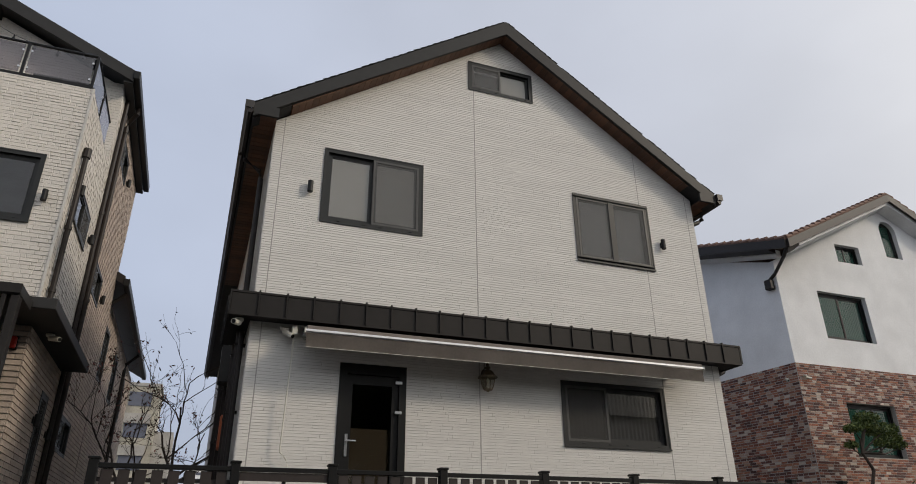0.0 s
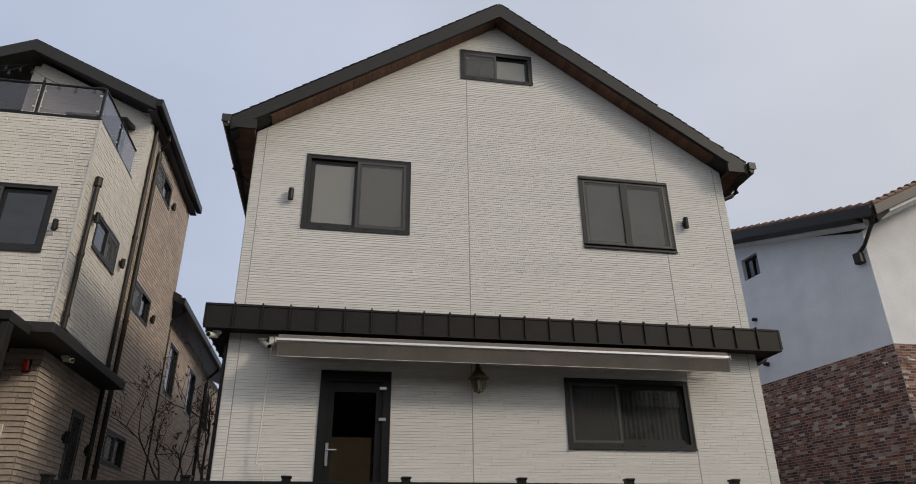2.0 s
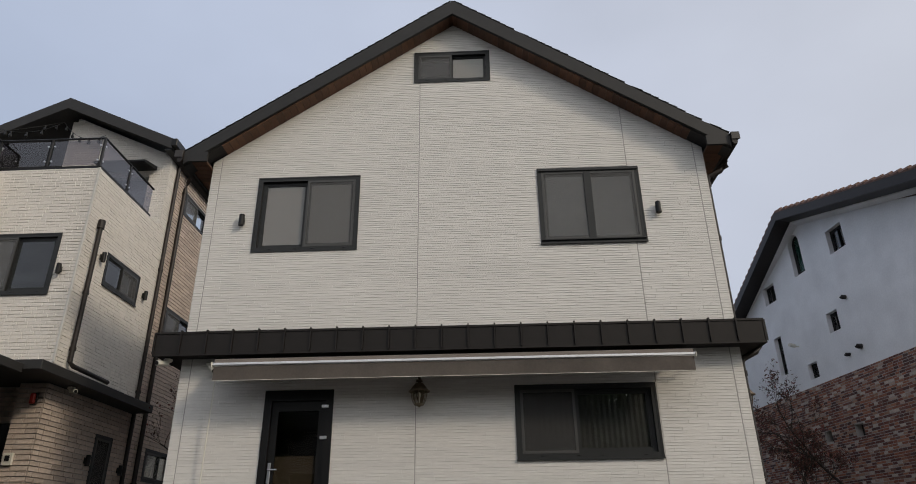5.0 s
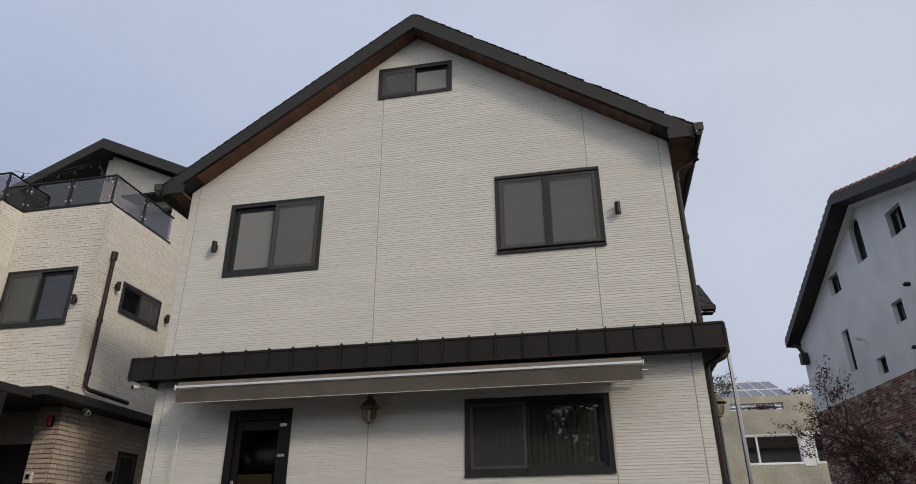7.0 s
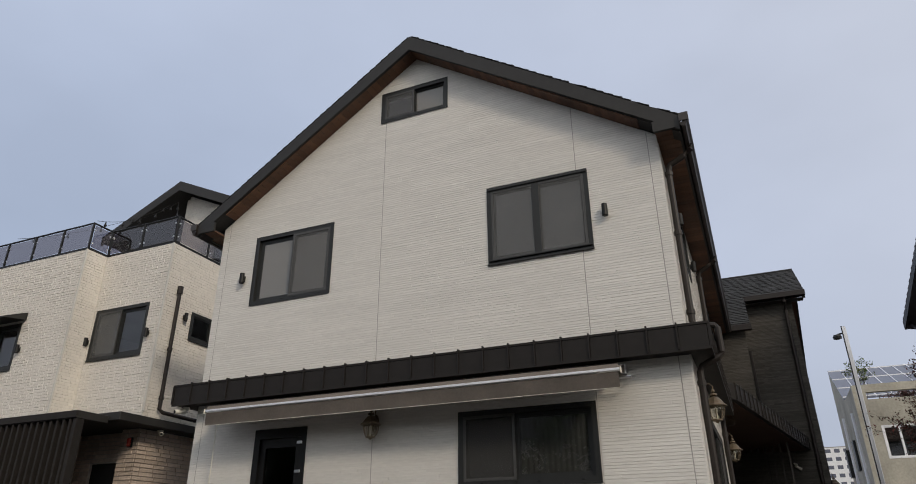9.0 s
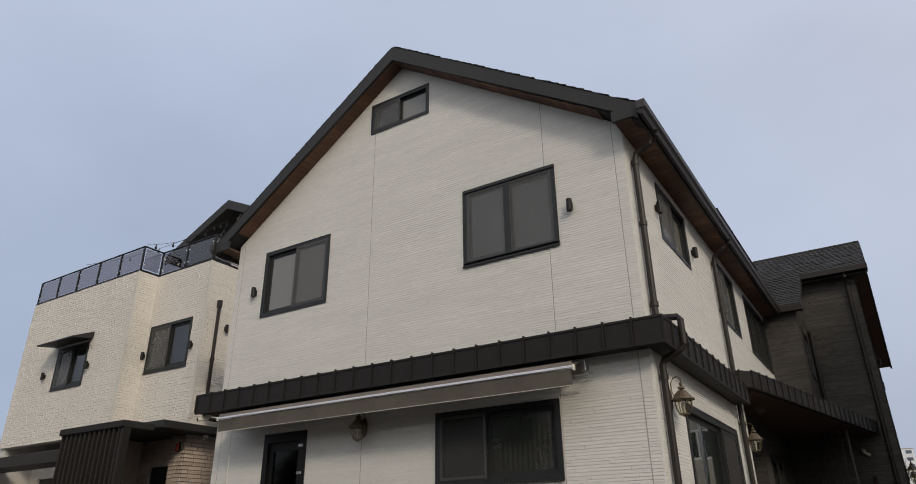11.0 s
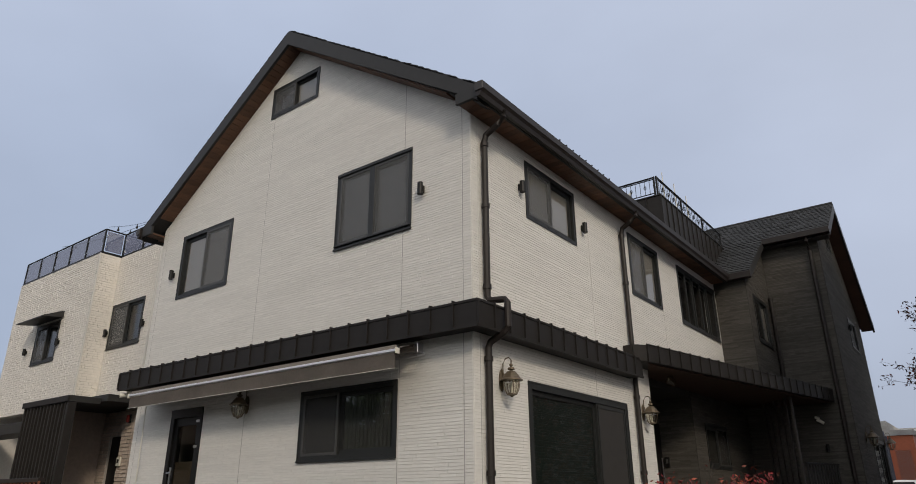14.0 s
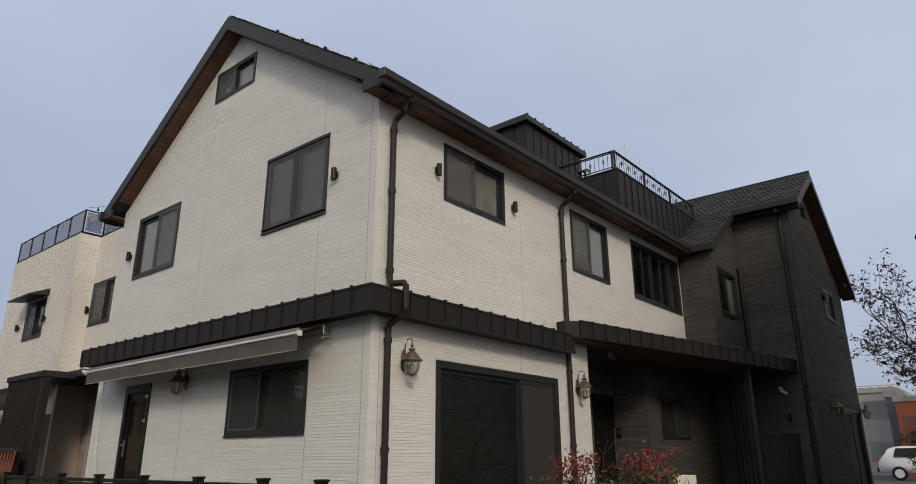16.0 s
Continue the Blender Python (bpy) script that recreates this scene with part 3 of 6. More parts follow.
# dark louvre shutter behind the patio glass
lv = part("shutter", bx(1.3, 3.22, 0.078, 0.09, 1.95, 3.95), M["louvre"], sl_, "dark green louvre shutter")
me = finish("slat", bx(1.3, 3.22, 0.072, 0.080, 0.0, 0.068, 0.003), M["louvre"])
for k in range(27):
    o = new("slat", me)
    o.parent = lv
    o.matrix_basis = pose(0, 0, 1.96 + 0.073 * k)

# glazed back door
dm = pose(-6.34, 0, 1.85)
bm = bmesh.new()
for a in ((0, 0.1, -0.02, 0.16, 0, 2.2), (0.82, 0.92, -0.02, 0.16, 0, 2.2), (0.1, 0.82, -0.02, 0.16, 2.06, 2.2)):
    box(bm, *a)
door = part("door", bm, M["black"], fw_, "black framed glazed door", dm)
bm = bmesh.new()
for a in ((0.1, 0.19, 0.02, 0.07, 0, 2.06), (0.73, 0.82, 0.02, 0.07, 0, 2.06), (0.19, 0.73, 0.02, 0.07, 1.93, 2.06), (0.19, 0.73, 0.02, 0.07, 0, 0.35)):
    box(bm, *a)
part("leaf", bm, M["black"], door)
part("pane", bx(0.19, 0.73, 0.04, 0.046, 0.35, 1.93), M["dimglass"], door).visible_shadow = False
part("blind", bx(0.19, 0.73, 0.052, 0.056, 0.35, 1.36), M["pleat"], door, "brown pleated blind over the lower half")
bm = bmesh.new()
box(bm, 0.115, 0.155, 0.0, 0.02, 1.00, 1.28, 0.004)
tube(bm, [(0.135, 0.0, 1.19), (0.135, -0.05, 1.19), (0.255, -0.05, 1.19)], 0.01, 8)
part("handle", bm, M["steel"], door, "chrome lever handle")
for z in (1.58, 1.98):
    part("hinge", bx(0.77, 0.86, -0.03, 0.0, z - 0.02, z + 0.02, 0.004), M["steel"], door, "steel hinge")


# ---- roof
def rz(x):
    return RZ - SL * abs(x - RX)


def slab(bm, pts, t):
    """A solid below a top polygon, thickness t straight down."""
    hexa(bm, [(x, y, z - t) for x, y, z in pts], pts)


EL, ER, VY = -7.89, 0.33, -0.28
bm = bmesh.new()
slab(bm, [(RX, VY, RZ), (ER, VY, rz(ER)), (ER, 17.3, rz(ER)), (RX, 17.3, RZ)], 0.10)
slab(bm, [(EL, VY, rz(EL)), (RX, VY, RZ), (RX, 17.3, RZ), (EL, 17.3, rz(EL))], 0.10)
roof = part("roof", bm, M["shingle"], house, "charcoal asphalt shingle gable roof")


def tabs(p0, du, dv, nu, nv, width, rng, thick=0.012):
    """Shingle tabs over a sloping plane: p0 the lower corner, du along the eave, dv up the slope (unit vectors)."""
    nrm = du.cross(dv).normalized()
    if nrm.z < 0:
        nrm = -nrm
    verts, faces = [], []
    ex = 0.145
    for j in range(int(nv / ex)):
        u = -rng.uniform(0, width)
        while u < nu:
            w = width * rng.uniform(0.6, 1.2)
            a, b = max(0, u), min(nu, u + w - 0.006)
            if b - a > 0.02:
                th = thick * rng.uniform(0.6, 1.5)
                base = p0 + dv * (j * ex)
                drop = rng.choice((0, 0, 0.02))
                q = [base + du * a - dv * drop, base + du * b - dv * drop, base + du * b + dv * (ex + 0.02), base + du * a + dv * (ex + 0.02)]
                i = len(verts)
                verts += [tuple(v + nrm * 0.001) for v in q] + [tuple(q[0] + nrm * (th + 0.006)), tuple(q[1] + nrm * (th + 0.006)), tuple(q[2] + nrm * 0.004), tuple(q[3] + nrm * 0.004)]
                faces += [(i + 4, i + 5, i + 6, i + 7), (i, i + 1, i + 5, i + 4), (i + 1, i + 2, i + 6, i + 5), (i + 3, i, i + 4, i + 7)]
            u += w
    return verts, faces


SN = math.sqrt(1 + SL * SL)
for sx, ee in ((1, ER), (-1, EL)):
    v, f = tabs(Vector((ee, VY - 0.015, rz(ee))), Vector((0, 1, 0)), Vector((-sx / SN, 0, SL / SN)), 7.0, abs(ee - RX) * SN - 0.05, 0.33, rng)
    tagged(raw("shingle_course", v, f, M["shingle"], roof), kind="stuff")
# verge fascia boards, boxed eaves, soffit boards
for sx, ee in ((1, ER), (-1, EL)):
    bm = bmesh.new()
    hexa(bm, [(RX, VY - 0.02, RZ - 0.02), (ee, VY - 0.02, rz(ee) - 0.02), (ee, VY - 0.02, rz(ee) - 0.24), (RX, VY - 0.02, RZ - 0.30)], [(RX, VY + 0.03, RZ - 0.02), (ee, VY + 0.03, rz(ee) - 0.02), (ee, VY + 0.03, rz(ee) - 0.24), (RX, VY + 0.03, RZ - 0.30)])
    part("fascia", bm, M["fascia"], roof, "charcoal metal verge fascia")
    wx = 0.0 if sx > 0 else -7.55
    bm = bmesh.new()
    hexa(bm, [(ee, VY - 0.024, rz(ee) - 0.03), (ee, VY - 0.024, 7.50), (wx - sx * 0.02, VY - 0.024, 7.50), (wx - sx * 0.02, VY - 0.024, 7.66)], [(ee, VY + 0.02, rz(ee) - 0.03), (ee, VY + 0.02, 7.50), (wx - sx * 0.02, VY + 0.02, 7.50), (wx - sx * 0.02, VY + 0.02, 7.66)])
    part("eave_box", bm, M["fascia"], roof, "boxed charcoal eave end")
    part("eave_board", bx(min(ee, ee - sx * 0.03), max(ee, ee - sx * 0.03), VY, 10.1 if sx > 0 else 17.3, 7.49, rz(ee) - 0.09), M["fascia"], roof)
    # gable soffit of short cedar boards across the overhang
    run = abs(ee - RX) * SN
    bm = bmesh.new()
    hexa(bm, [(RX, VY + 0.03, RZ - 0.262), (ee, VY + 0.03, rz(ee) - 0.262), (ee, 0.0, rz(ee) - 0.262), (RX, 0.0, RZ - 0.262)], [(RX, VY + 0.03, RZ - 0.25), (ee, VY + 0.03, rz(ee) - 0.25), (ee, 0.0, rz(ee) - 0.25), (RX, 0.0, RZ - 0.25)])
    sof = part("soffit", bm, M["darkback"], roof, "cedar soffit boards")
    me = finish("board", bx(0.003, 0.115, VY + 0.03, 0.0, -0.238, -0.217), M["cedar"])
    for k in range(int((run - 0.4) / 0.118)):
        o = new("board", me)
        o.parent = sof
        s_ = k * 0.118
        o.matrix_basis = Matrix.Translation((RX + sx * s_ / SN, 0, RZ - SL * s_ / SN)) @ Matrix.Rotation(math.atan(SL) if sx > 0 else math.pi - math.atan(SL), 4, "Y") @ (Matrix.Identity(4) if sx > 0 else Matrix.Diagonal((1, 1, -1, 1)))
    # eave soffit of boards along the side
    yend = 10.05 if sx > 0 else 17.0
    x0, x1 = (wx, ee) if sx > 0 else (ee, wx)
    sof = part("soffit", bx(x0, x1, VY + 0.02, yend, 7.532, 7.545), M["darkback"], roof, "cedar soffit boards")
    me = finish("board", bx(x0 + 0.001, x1 - 0.001, 0.004, 0.119, 7.507, 7.531), M["cedar"])
    for k in range(int((yend - VY) / 0.122) if sx > 0 else 60):
        o = new("board", me)
        o.parent = sof
        o.matrix_basis = pose(0, VY + 0.03 + k * 0.122, 0)
    # gutter: a moulded trough
    prof = [(0.0, 7.70), (0.0, 7.55), (0.03, 7.50), (0.08, 7.50), (0.10, 7.56), (0.135, 7.60), (0.135, 7.70), (0.115, 7.70), (0.115, 7.62), (0.02, 7.56), (0.02, 7.70)]
    bm = bmesh.new()
    y1 = 9.9 if sx > 0 else 17.0
    hexa(bm, [(ee + sx * px * 0.9, VY - 0.06, z - 0.025) for px, z in prof], [(ee + sx * px * 0.9, y1, z - 0.025) for px, z in prof])
    g = part("gutter", bm, M["pipe"], house, "dark brown metal gutter")
    part("gutter_cap", bx(min(ee, ee + sx * 0.125), max(ee, ee + sx * 0.125), VY - 0.075, VY - 0.06, 7.55, 7.675, 0.003), M["cap"], g, "taupe gutter end cap")
part("gable_closure", bx(-7.5, -0.05, 0.25, 0.3, 7.55, 7.62), M["darkback"], house)

# ---- solar panels on the street end of the roof
def solar_panel(x, label):
    """One framed module lying along the slope, its lower end at x."""
    t = thing("solar_panel", label, "solar panel", Matrix.Translation((x, 0.06, rz(x))) @ Matrix.Rotation(math.atan(SL), 4, "Y"), group="roof solar panels")
    fr = bmesh.new()
    for a in ((-1.62, 0.0, 0.0, 0.03, 0.055, 0.09), (-1.62, 0.0, 1.0, 1.03, 0.055, 0.09), (-1.62, -1.59, 0.03, 1.0, 0.055, 0.09), (-0.03, 0.0, 0.03, 1.0, 0.055, 0.09)):
        box(fr, *a)
    part("frame", fr, M["alu"], t, "bright aluminium frame")
    part("module", bx(-1.59, -0.03, 0.03, 1.0, 0.062, 0.086), M["panelgrey"], t, "dark photovoltaic cells")
    for u in (-1.25, -0.35):
        part("mounting_rail", bx(u - 0.02, u + 0.02, -0.05, 1.08, 0.02, 0.055), M["alu"], t)
        part("clamp", bx(u - 0.025, u + 0.025, -0.03, 0.02, 0.055, 0.098), M["black"], t)
    return t


for x in (-1.72, -0.36):
    solar_panel(x, "aluminium-framed dark solar panel on the shingle roof")

# ---- skirt canopy of standing-seam metal
CX0, CX1, CY, CZ0, CZ1 = -7.845, 0.26, -0.265, 4.50, 4.80
canopy = part("canopy", bx(CX0 + 0.01, CX1 - 0.01, CY + 0.01, -0.012, CZ0 + 0.005, CZ1 - 0.01), M["metal"], house, "dark bronze standing-seam skirt canopy")
part("canopy_core", bx(0.012, CX1 - 0.012, -0.012, 4.45, CZ0 + 0.006, CZ1 - 0.011), M["metal"], canopy)
part("canopy_core", bx(CX0 + 0.012, -7.562, -0.012, 1.3, CZ0 + 0.006, CZ1 - 0.011), M["metal"], canopy)
top = bmesh.new()
hexa(top, [(CX0, CY, CZ1), (CX1, CY, CZ1), (0.0, 0, CZ1), (-7.55, 0, CZ1)], [(CX0, CY, CZ1 + 0.012), (CX1, CY, CZ1 + 0.012), (0.0, -0.012, CZ1 + 0.045), (-7.55, -0.012, CZ1 + 0.045)])
hexa(top, [(CX1, CY, CZ1), (CX1, 4.45, CZ1), (0.012, 4.45, CZ1), (0.012, -0.012, CZ1)], [(CX1, CY, CZ1 + 0.012), (CX1, 4.45, CZ1 + 0.012), (0.014, 4.45, CZ1 + 0.045), (0.014, -0.012, CZ1 + 0.045)])
part("canopy_top", top, M["metal"], canopy)
bm = bmesh.new()
box(bm, CX0 - 0.012, CX1 + 0.012, CY - 0.014, CY + 0.02, CZ1 - 0.012, CZ1 + 0.016)
box(bm, CX1 - 0.02, CX1 + 0.014, CY + 0.02, 4.46, CZ1 - 0.012, CZ1 + 0.016)
box(bm, CX0 - 0.006, CX1 + 0.006, CY - 0.008, CY + 0.02, CZ0 - 0.012, CZ0 + 0.02)
box(bm, CX1 - 0.02, CX1 + 0.008, CY + 0.02, 4.46, CZ0 - 0.012, CZ0 + 0.02)
part("drip_edge", bm, M["metal"], canopy)


def seam_panels(parent, p0, p1, z0, z1, step, slope=0.25, inward=0.035, rise=0.036):
    """Metal cladding panels with an upright seam each, along a straight edge; outward is to the right of p0 to p1."""
    d = (Vector(p1) - Vector(p0)).to_2d()
    n = max(1, round(d.length / step))
    w = d.length / n
    ang = math.degrees(math.atan2(d.y, d.x))
    plate = finish("seam_panel", bx(0.012, w - 0.012, -0.004, 0.006, z0 + 0.02, z1 - 0.014, 0.002), M["metal"])
    ribs = []
    for fin in (False, True):
        bm = bmesh.new()
        box(bm, -0.009, 0.009, -0.026, 0.006, z0 + 0.015, z1)
        if fin:
            hexa(bm, [(-0.010, -0.028, z1), (0.010, -0.028, z1), (0.010, inward, z1 + 0.01 + slope * inward), (-0.010, inward, z1 + 0.01 + slope * inward)], [(-0.010, -0.024, z1 + rise), (0.010, -0.024, z1 + rise), (0.010, inward, z1 + 0.026 + slope * inward), (-0.010, inward, z1 + 0.026 + slope * inward)])
        ribs.append(finish("seam_rib", bm, M["metal"]))
    for i in range(n):
        for kind, me in (("seam_panel", plate), ("seam_rib", ribs[i > 0])):
            o = new(kind, me)
            o.parent = parent
            o.matrix_basis = pose(p0[0] + d.x * i / n, p0[1] + d.y * i / n, 0, 0, 0, ang)


seam_panels(canopy, (CX0, CY), (CX1, CY), CZ0, CZ1, 0.346)
seam_panels(canopy, (CX1, CY), (CX1, 4.46), CZ0, CZ1, 0.346)
seam_panels(canopy, (CX0, 1.3), (CX0, CY), CZ0, CZ1, 0.346)

# ---- charcoal wing
wing = thing("charcoal_wing", "charcoal ridged-siding wing with gable and shingle roof", "house wing")
DP = dict(pitch=0.0365, lengths=(0.15, 0.9), proud=(0.003, 0.0055), gap=0.0006, slope=0.0034, lip=0.0016, gapu=0.0008, uneven=0.0012)


def dark_wall(u0, u1, z0, z1, m, holes=(), name="wing_wall", outline=None):
    o = outline or [(z0, u0, u1), (z1, u0, u1)]
    w = wall(name, o, list(holes), 0.2, M["darkback"], wing, m, "charcoal ridged siding wall")
    siding(w, o, list(holes), [min(p[1] for p in o), max(p[2] for p in o)], mat=M["dark"], rng=rng, **DP)
    return w


dark_wall(0.0, 0.75, 5.0, 7.75, face_front(0, 10.12))
w_ = dark_wall(0, 0, 0, 0, face_right(0.75, 0), [(10.6, 11.88, 6.1, 7.25)], outline=[(5.0, 10.12, 12.3), (7.5, 10.12, 12.3), (8.9, 12.2, 12.3)])
window(w_, pose(10.6, 0, 6.1), 1.28, 1.15, (0, 0.5, 1), blind=(1,), fw=0.06, sill=True)
dark_wall(0.75, 2.15, 1.6, 9.05, face_front(0, 12.3))
hw = [(14.8, 16.0, 6.45, 7.3), (13.75, 14.4, 9.05, 9.55), (14.7, 17.0, 1.8, 4.05)]
ow = [(1.6, 12.3, 17.2), (7.7, 12.3, 17.2), (9.0, 12.3, 15.65), (10.12, 13.9, 14.05)]
w_ = dark_wall(0, 0, 0, 0, face_right(2.15, 0), hw, outline=ow)
window(w_, pose(14.8, 0, 6.45), 1.2, 0.85, (0, 0.5, 1), screen=(0,), fw=0.06, sill=True)
window(w_, pose(13.75, 0, 9.05), 0.65, 0.5, (0, 1), fw=0.05)
# dark cloth added only to keep these panes from looking bright
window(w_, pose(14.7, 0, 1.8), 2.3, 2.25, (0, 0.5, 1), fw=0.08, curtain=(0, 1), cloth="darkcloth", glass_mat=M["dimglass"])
part("back_wall", bx(-0.3, 2.1, 17.0, 17.2, 1.6, 7.7), M["darkback"], wing)
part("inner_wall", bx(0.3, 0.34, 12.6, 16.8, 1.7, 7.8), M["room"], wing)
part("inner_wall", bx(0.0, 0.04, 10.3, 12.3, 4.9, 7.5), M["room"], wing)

WR, WRZ, WS = 13.98, 10.40, 0.68


def wz(y):
    return WRZ - WS * abs(WR - y)


bm = bmesh.new()
slab(bm, [(RX, 12.02, wz(12.02)), (2.5, 12.02, wz(12.02)), (2.5, WR, WRZ), (RX, WR, WRZ)], 0.10)
slab(bm, [(RX, 10.05, wz(10.05)), (0.9, 10.05, wz(10.05)), (0.9, 12.02, wz(12.02)), (RX, 12.02, wz(12.02))], 0.10)
slab(bm, [(RX, WR, WRZ), (2.5, WR, WRZ), (2.5, 17.5, 7.55), (RX, 17.5, 7.55)], 0.10)
wroof = part("roof", bm, M["shingle"], wing, "charcoal asphalt shingle roof")
WN = math.sqrt(1 + WS * WS)
v, f = tabs(Vector((RX, 12.02, wz(12.02))), Vector((1, 0, 0)), Vector((0, 1 / WN, WS / WN)), 6.29, (WR - 12.02) * WN - 0.05, 0.33, rng, 0.014)
tagged(raw("shingle_course", v, f, M["shingle"], wroof), kind="stuff")
v, f = tabs(Vector((-1.6, 10.05, wz(10.05))), Vector((1, 0, 0)), Vector((0, 1 / WN, WS / WN)), 2.51, (12.02 - 10.05) * WN, 0.33, rng, 0.014)
tagged(raw("shingle_course", v, f, M["shingle"], wroof), kind="stuff")
part("ridge_cap", tb([(RX, WR, WRZ + 0.005), (2.5, WR, WRZ + 0.005)], 0.05, 8), M["shingle"], wroof)
bm = bmesh.new()
for (ya, za), (yb, zb) in (((WR, WRZ), (12.02, wz(12.02))), ((WR, WRZ), (17.5, 7.55))):
    hexa(bm, [(2.46, ya, za - 0.02), (2.46, yb, zb - 0.02), (2.46, yb, zb - 0.24), (2.46, ya, za - 0.28)], [(2.51, ya, za - 0.02), (2.51, yb, zb - 0.02), (2.51, yb, zb - 0.24), (2.51, ya, za - 0.28)])
part("fascia", bm, M["fascia"], wroof)
bm = bmesh.new()
for (ya, za), (yb, zb) in (((WR, WRZ), (12.1, wz(12.1))), ((WR, WRZ), (17.45, 7.59))):
    hexa(bm, [(2.16, ya, za - 0.27), (2.46, ya, za - 0.27), (2.46, yb, zb - 0.23), (2.16, yb, zb - 0.23)], [(2.16, ya, za - 0.25), (2.46, ya, za - 0.25), (2.46, yb, zb - 0.21), (2.16, yb, zb - 0.21)])
part("soffit", bm, M["cedarshade"], wroof, "cedar gable soffit")
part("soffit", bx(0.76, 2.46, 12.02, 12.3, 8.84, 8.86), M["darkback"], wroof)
part("gutter", bx(0.88, 2.52, 11.90, 12.04, 8.90, 9.06, 0.01), M["pipe"], wing, "dark brown gutter")
part("gutter", bx(0.30, 0.94, 9.92, 10.06, 7.52, 7.68, 0.01), M["pipe"], wing, "dark brown gutter")
bm = bmesh.new()
hexa(bm, [(0.86, 10.05, wz(10.05) - 0.22), (0.91, 10.05, wz(10.05) - 0.22), (0.91, 12.02, wz(12.02) - 0.22), (0.86, 12.02, wz(12.02) - 0.22)], [(0.86, 10.05, wz(10.05)), (0.91, 10.05, wz(10.05)), (0.91, 12.02, wz(12.02)), (0.86, 12.02, wz(12.02))])
part("fascia", bm, M["fascia"], wroof)

# ---- porch roof, diagonal outer edge
porch = thing("porch_roof", "dark metal porch roof with cedar soffit beside the entrance", "porch roof")
PA, PB = (0.36, 4.48), (1.83, 12.28)
plan = [(0.014, 4.30), (0.20, 4.27), PA, PB, (0.765, 12.28), (0.765, 10.1), (0.014, 10.1)]
bm = bmesh.new()
hexa(bm, [(x, y, 4.76) for x, y in plan], [(x, y, 5.04) for x, y in plan])
part("deck", bm, M["metal"], porch)
bm = bmesh.new()
hexa(bm, [(x, y, 4.74) for x, y in [(-1.4, 5.35), (0.0, 5.35), (0.3, 4.6), (1.74, 12.2), (-1.4, 12.2)]], [(x, y, 4.755) for x, y in [(-1.4, 5.35), (0.0, 5.35), (0.3, 4.6), (1.74, 12.2), (-1.4, 12.2)]])
part("soffit", bm, M["cedarshade"], porch, "cedar porch soffit")
seam_panels(porch, (0.20, 4.27), PA, 4.75, 5.05, 0.3, 0.0, rise=0.022)
seam_panels(porch, PA, PB, 4.75, 5.05, 0.346, 0.0, rise=0.022)
part("edge_trim", tb([(PA[0], PA[1], 5.052), (PB[0], PB[1], 5.052)], 0.014, 6), M["metal"], porch)
# recess walls below
dark_wall(5.32, 8.15, 1.6, 4.75, face_right(-1.0, 0), [(7.2, 8.1, 1.75, 4.08)])
dark_wall(-1.0, -0.25, 1.6, 4.75, face_front(0, 8.15))
w_ = dark_wall(8.15, 12.3, 1.6, 4.75, face_right(-0.25, 0), [(8.85, 10.36, 3.2, 4.13)])
# added sheet behind both sashes, painted as dark as the recess room
window(w_, pose(8.85, 0, 3.2), 1.51, 0.93, (0, 0.5, 1), fw=0.06, screen=(1,), curtain=(0, 1), cloth="roomsheet", glass_mat=M["dimglass"], screen_mat=M["screen_dark"])
dark_wall(-0.25, 0.75, 1.6, 5.0, face_front(0, 12.3))
dark_wall(-1.2, -0.02, 1.6, 4.75, pose(0, 5.32, 0, 0, 0, 180) @ pose(1.2, 0, 0))
part("inner_wall", bx(-2.6, -2.5, 5.0, 12.0, 1.7, 4.6), M["room"], wing)


# ---------------------------------------------------------------- roof terrace and stair box
terrace = thing("roof_terrace", "dark metal clad roof terrace parapet above the eave", "roof terrace")
TX, TY0, TY1, TZ = -0.10, 7.38, 12.0, 9.00
bm = bmesh.new()
box(bm, TX - 0.12, TX, TY0, TY1, 7.9, TZ)
box(bm, -2.4, TX - 0.12, TY0, TY0 + 0.12, 8.0, TZ)
part("parapet", bm, M["metal"], terrace)
part("coping", bx(TX - 0.15, TX + 0.03, TY0 - 0.03, TY1, TZ, TZ + 0.03, 0.004), M["fascia"], terrace)
part("coping", bx(-2.4, TX - 0.15, TY0 - 0.03, TY0 + 0.15, TZ, TZ + 0.03, 0.004), M["fascia"], terrace)
part("deck", bx(-2.4, TX - 0.12, TY0 + 0.12, TY1, 8.2, 8.3), M["concrete"], terrace)


def seam_wall(parent, p0, p1, z0, z1, step):
    d = (Vector(p1) - Vector(p0)).to_2d()
    n = max(1, round(d.length / step))
    w = d.length / n
    ang = math.degrees(math.atan2(d.y, d.x))
    bm = bmesh.new()
    box(bm, 0.010, w - 0.010, -0.006, -0.001, z0, z1, 0.001)
    box(bm, -0.008, 0.008, -0.03, -0.001, z0, z1)
    me = finish("cladding_panel", bm, M["metal"])
    for i in range(n):
        o = new("cladding_panel", me)
        o.parent = parent
        o.matrix_basis = pose(p0[0] + d.x * i / n, p0[1] + d.y * i / n, 0, 0, 0, ang)


seam_wall(terrace, (TX, TY0), (TX, TY1), 7.95, TZ, 0.33)
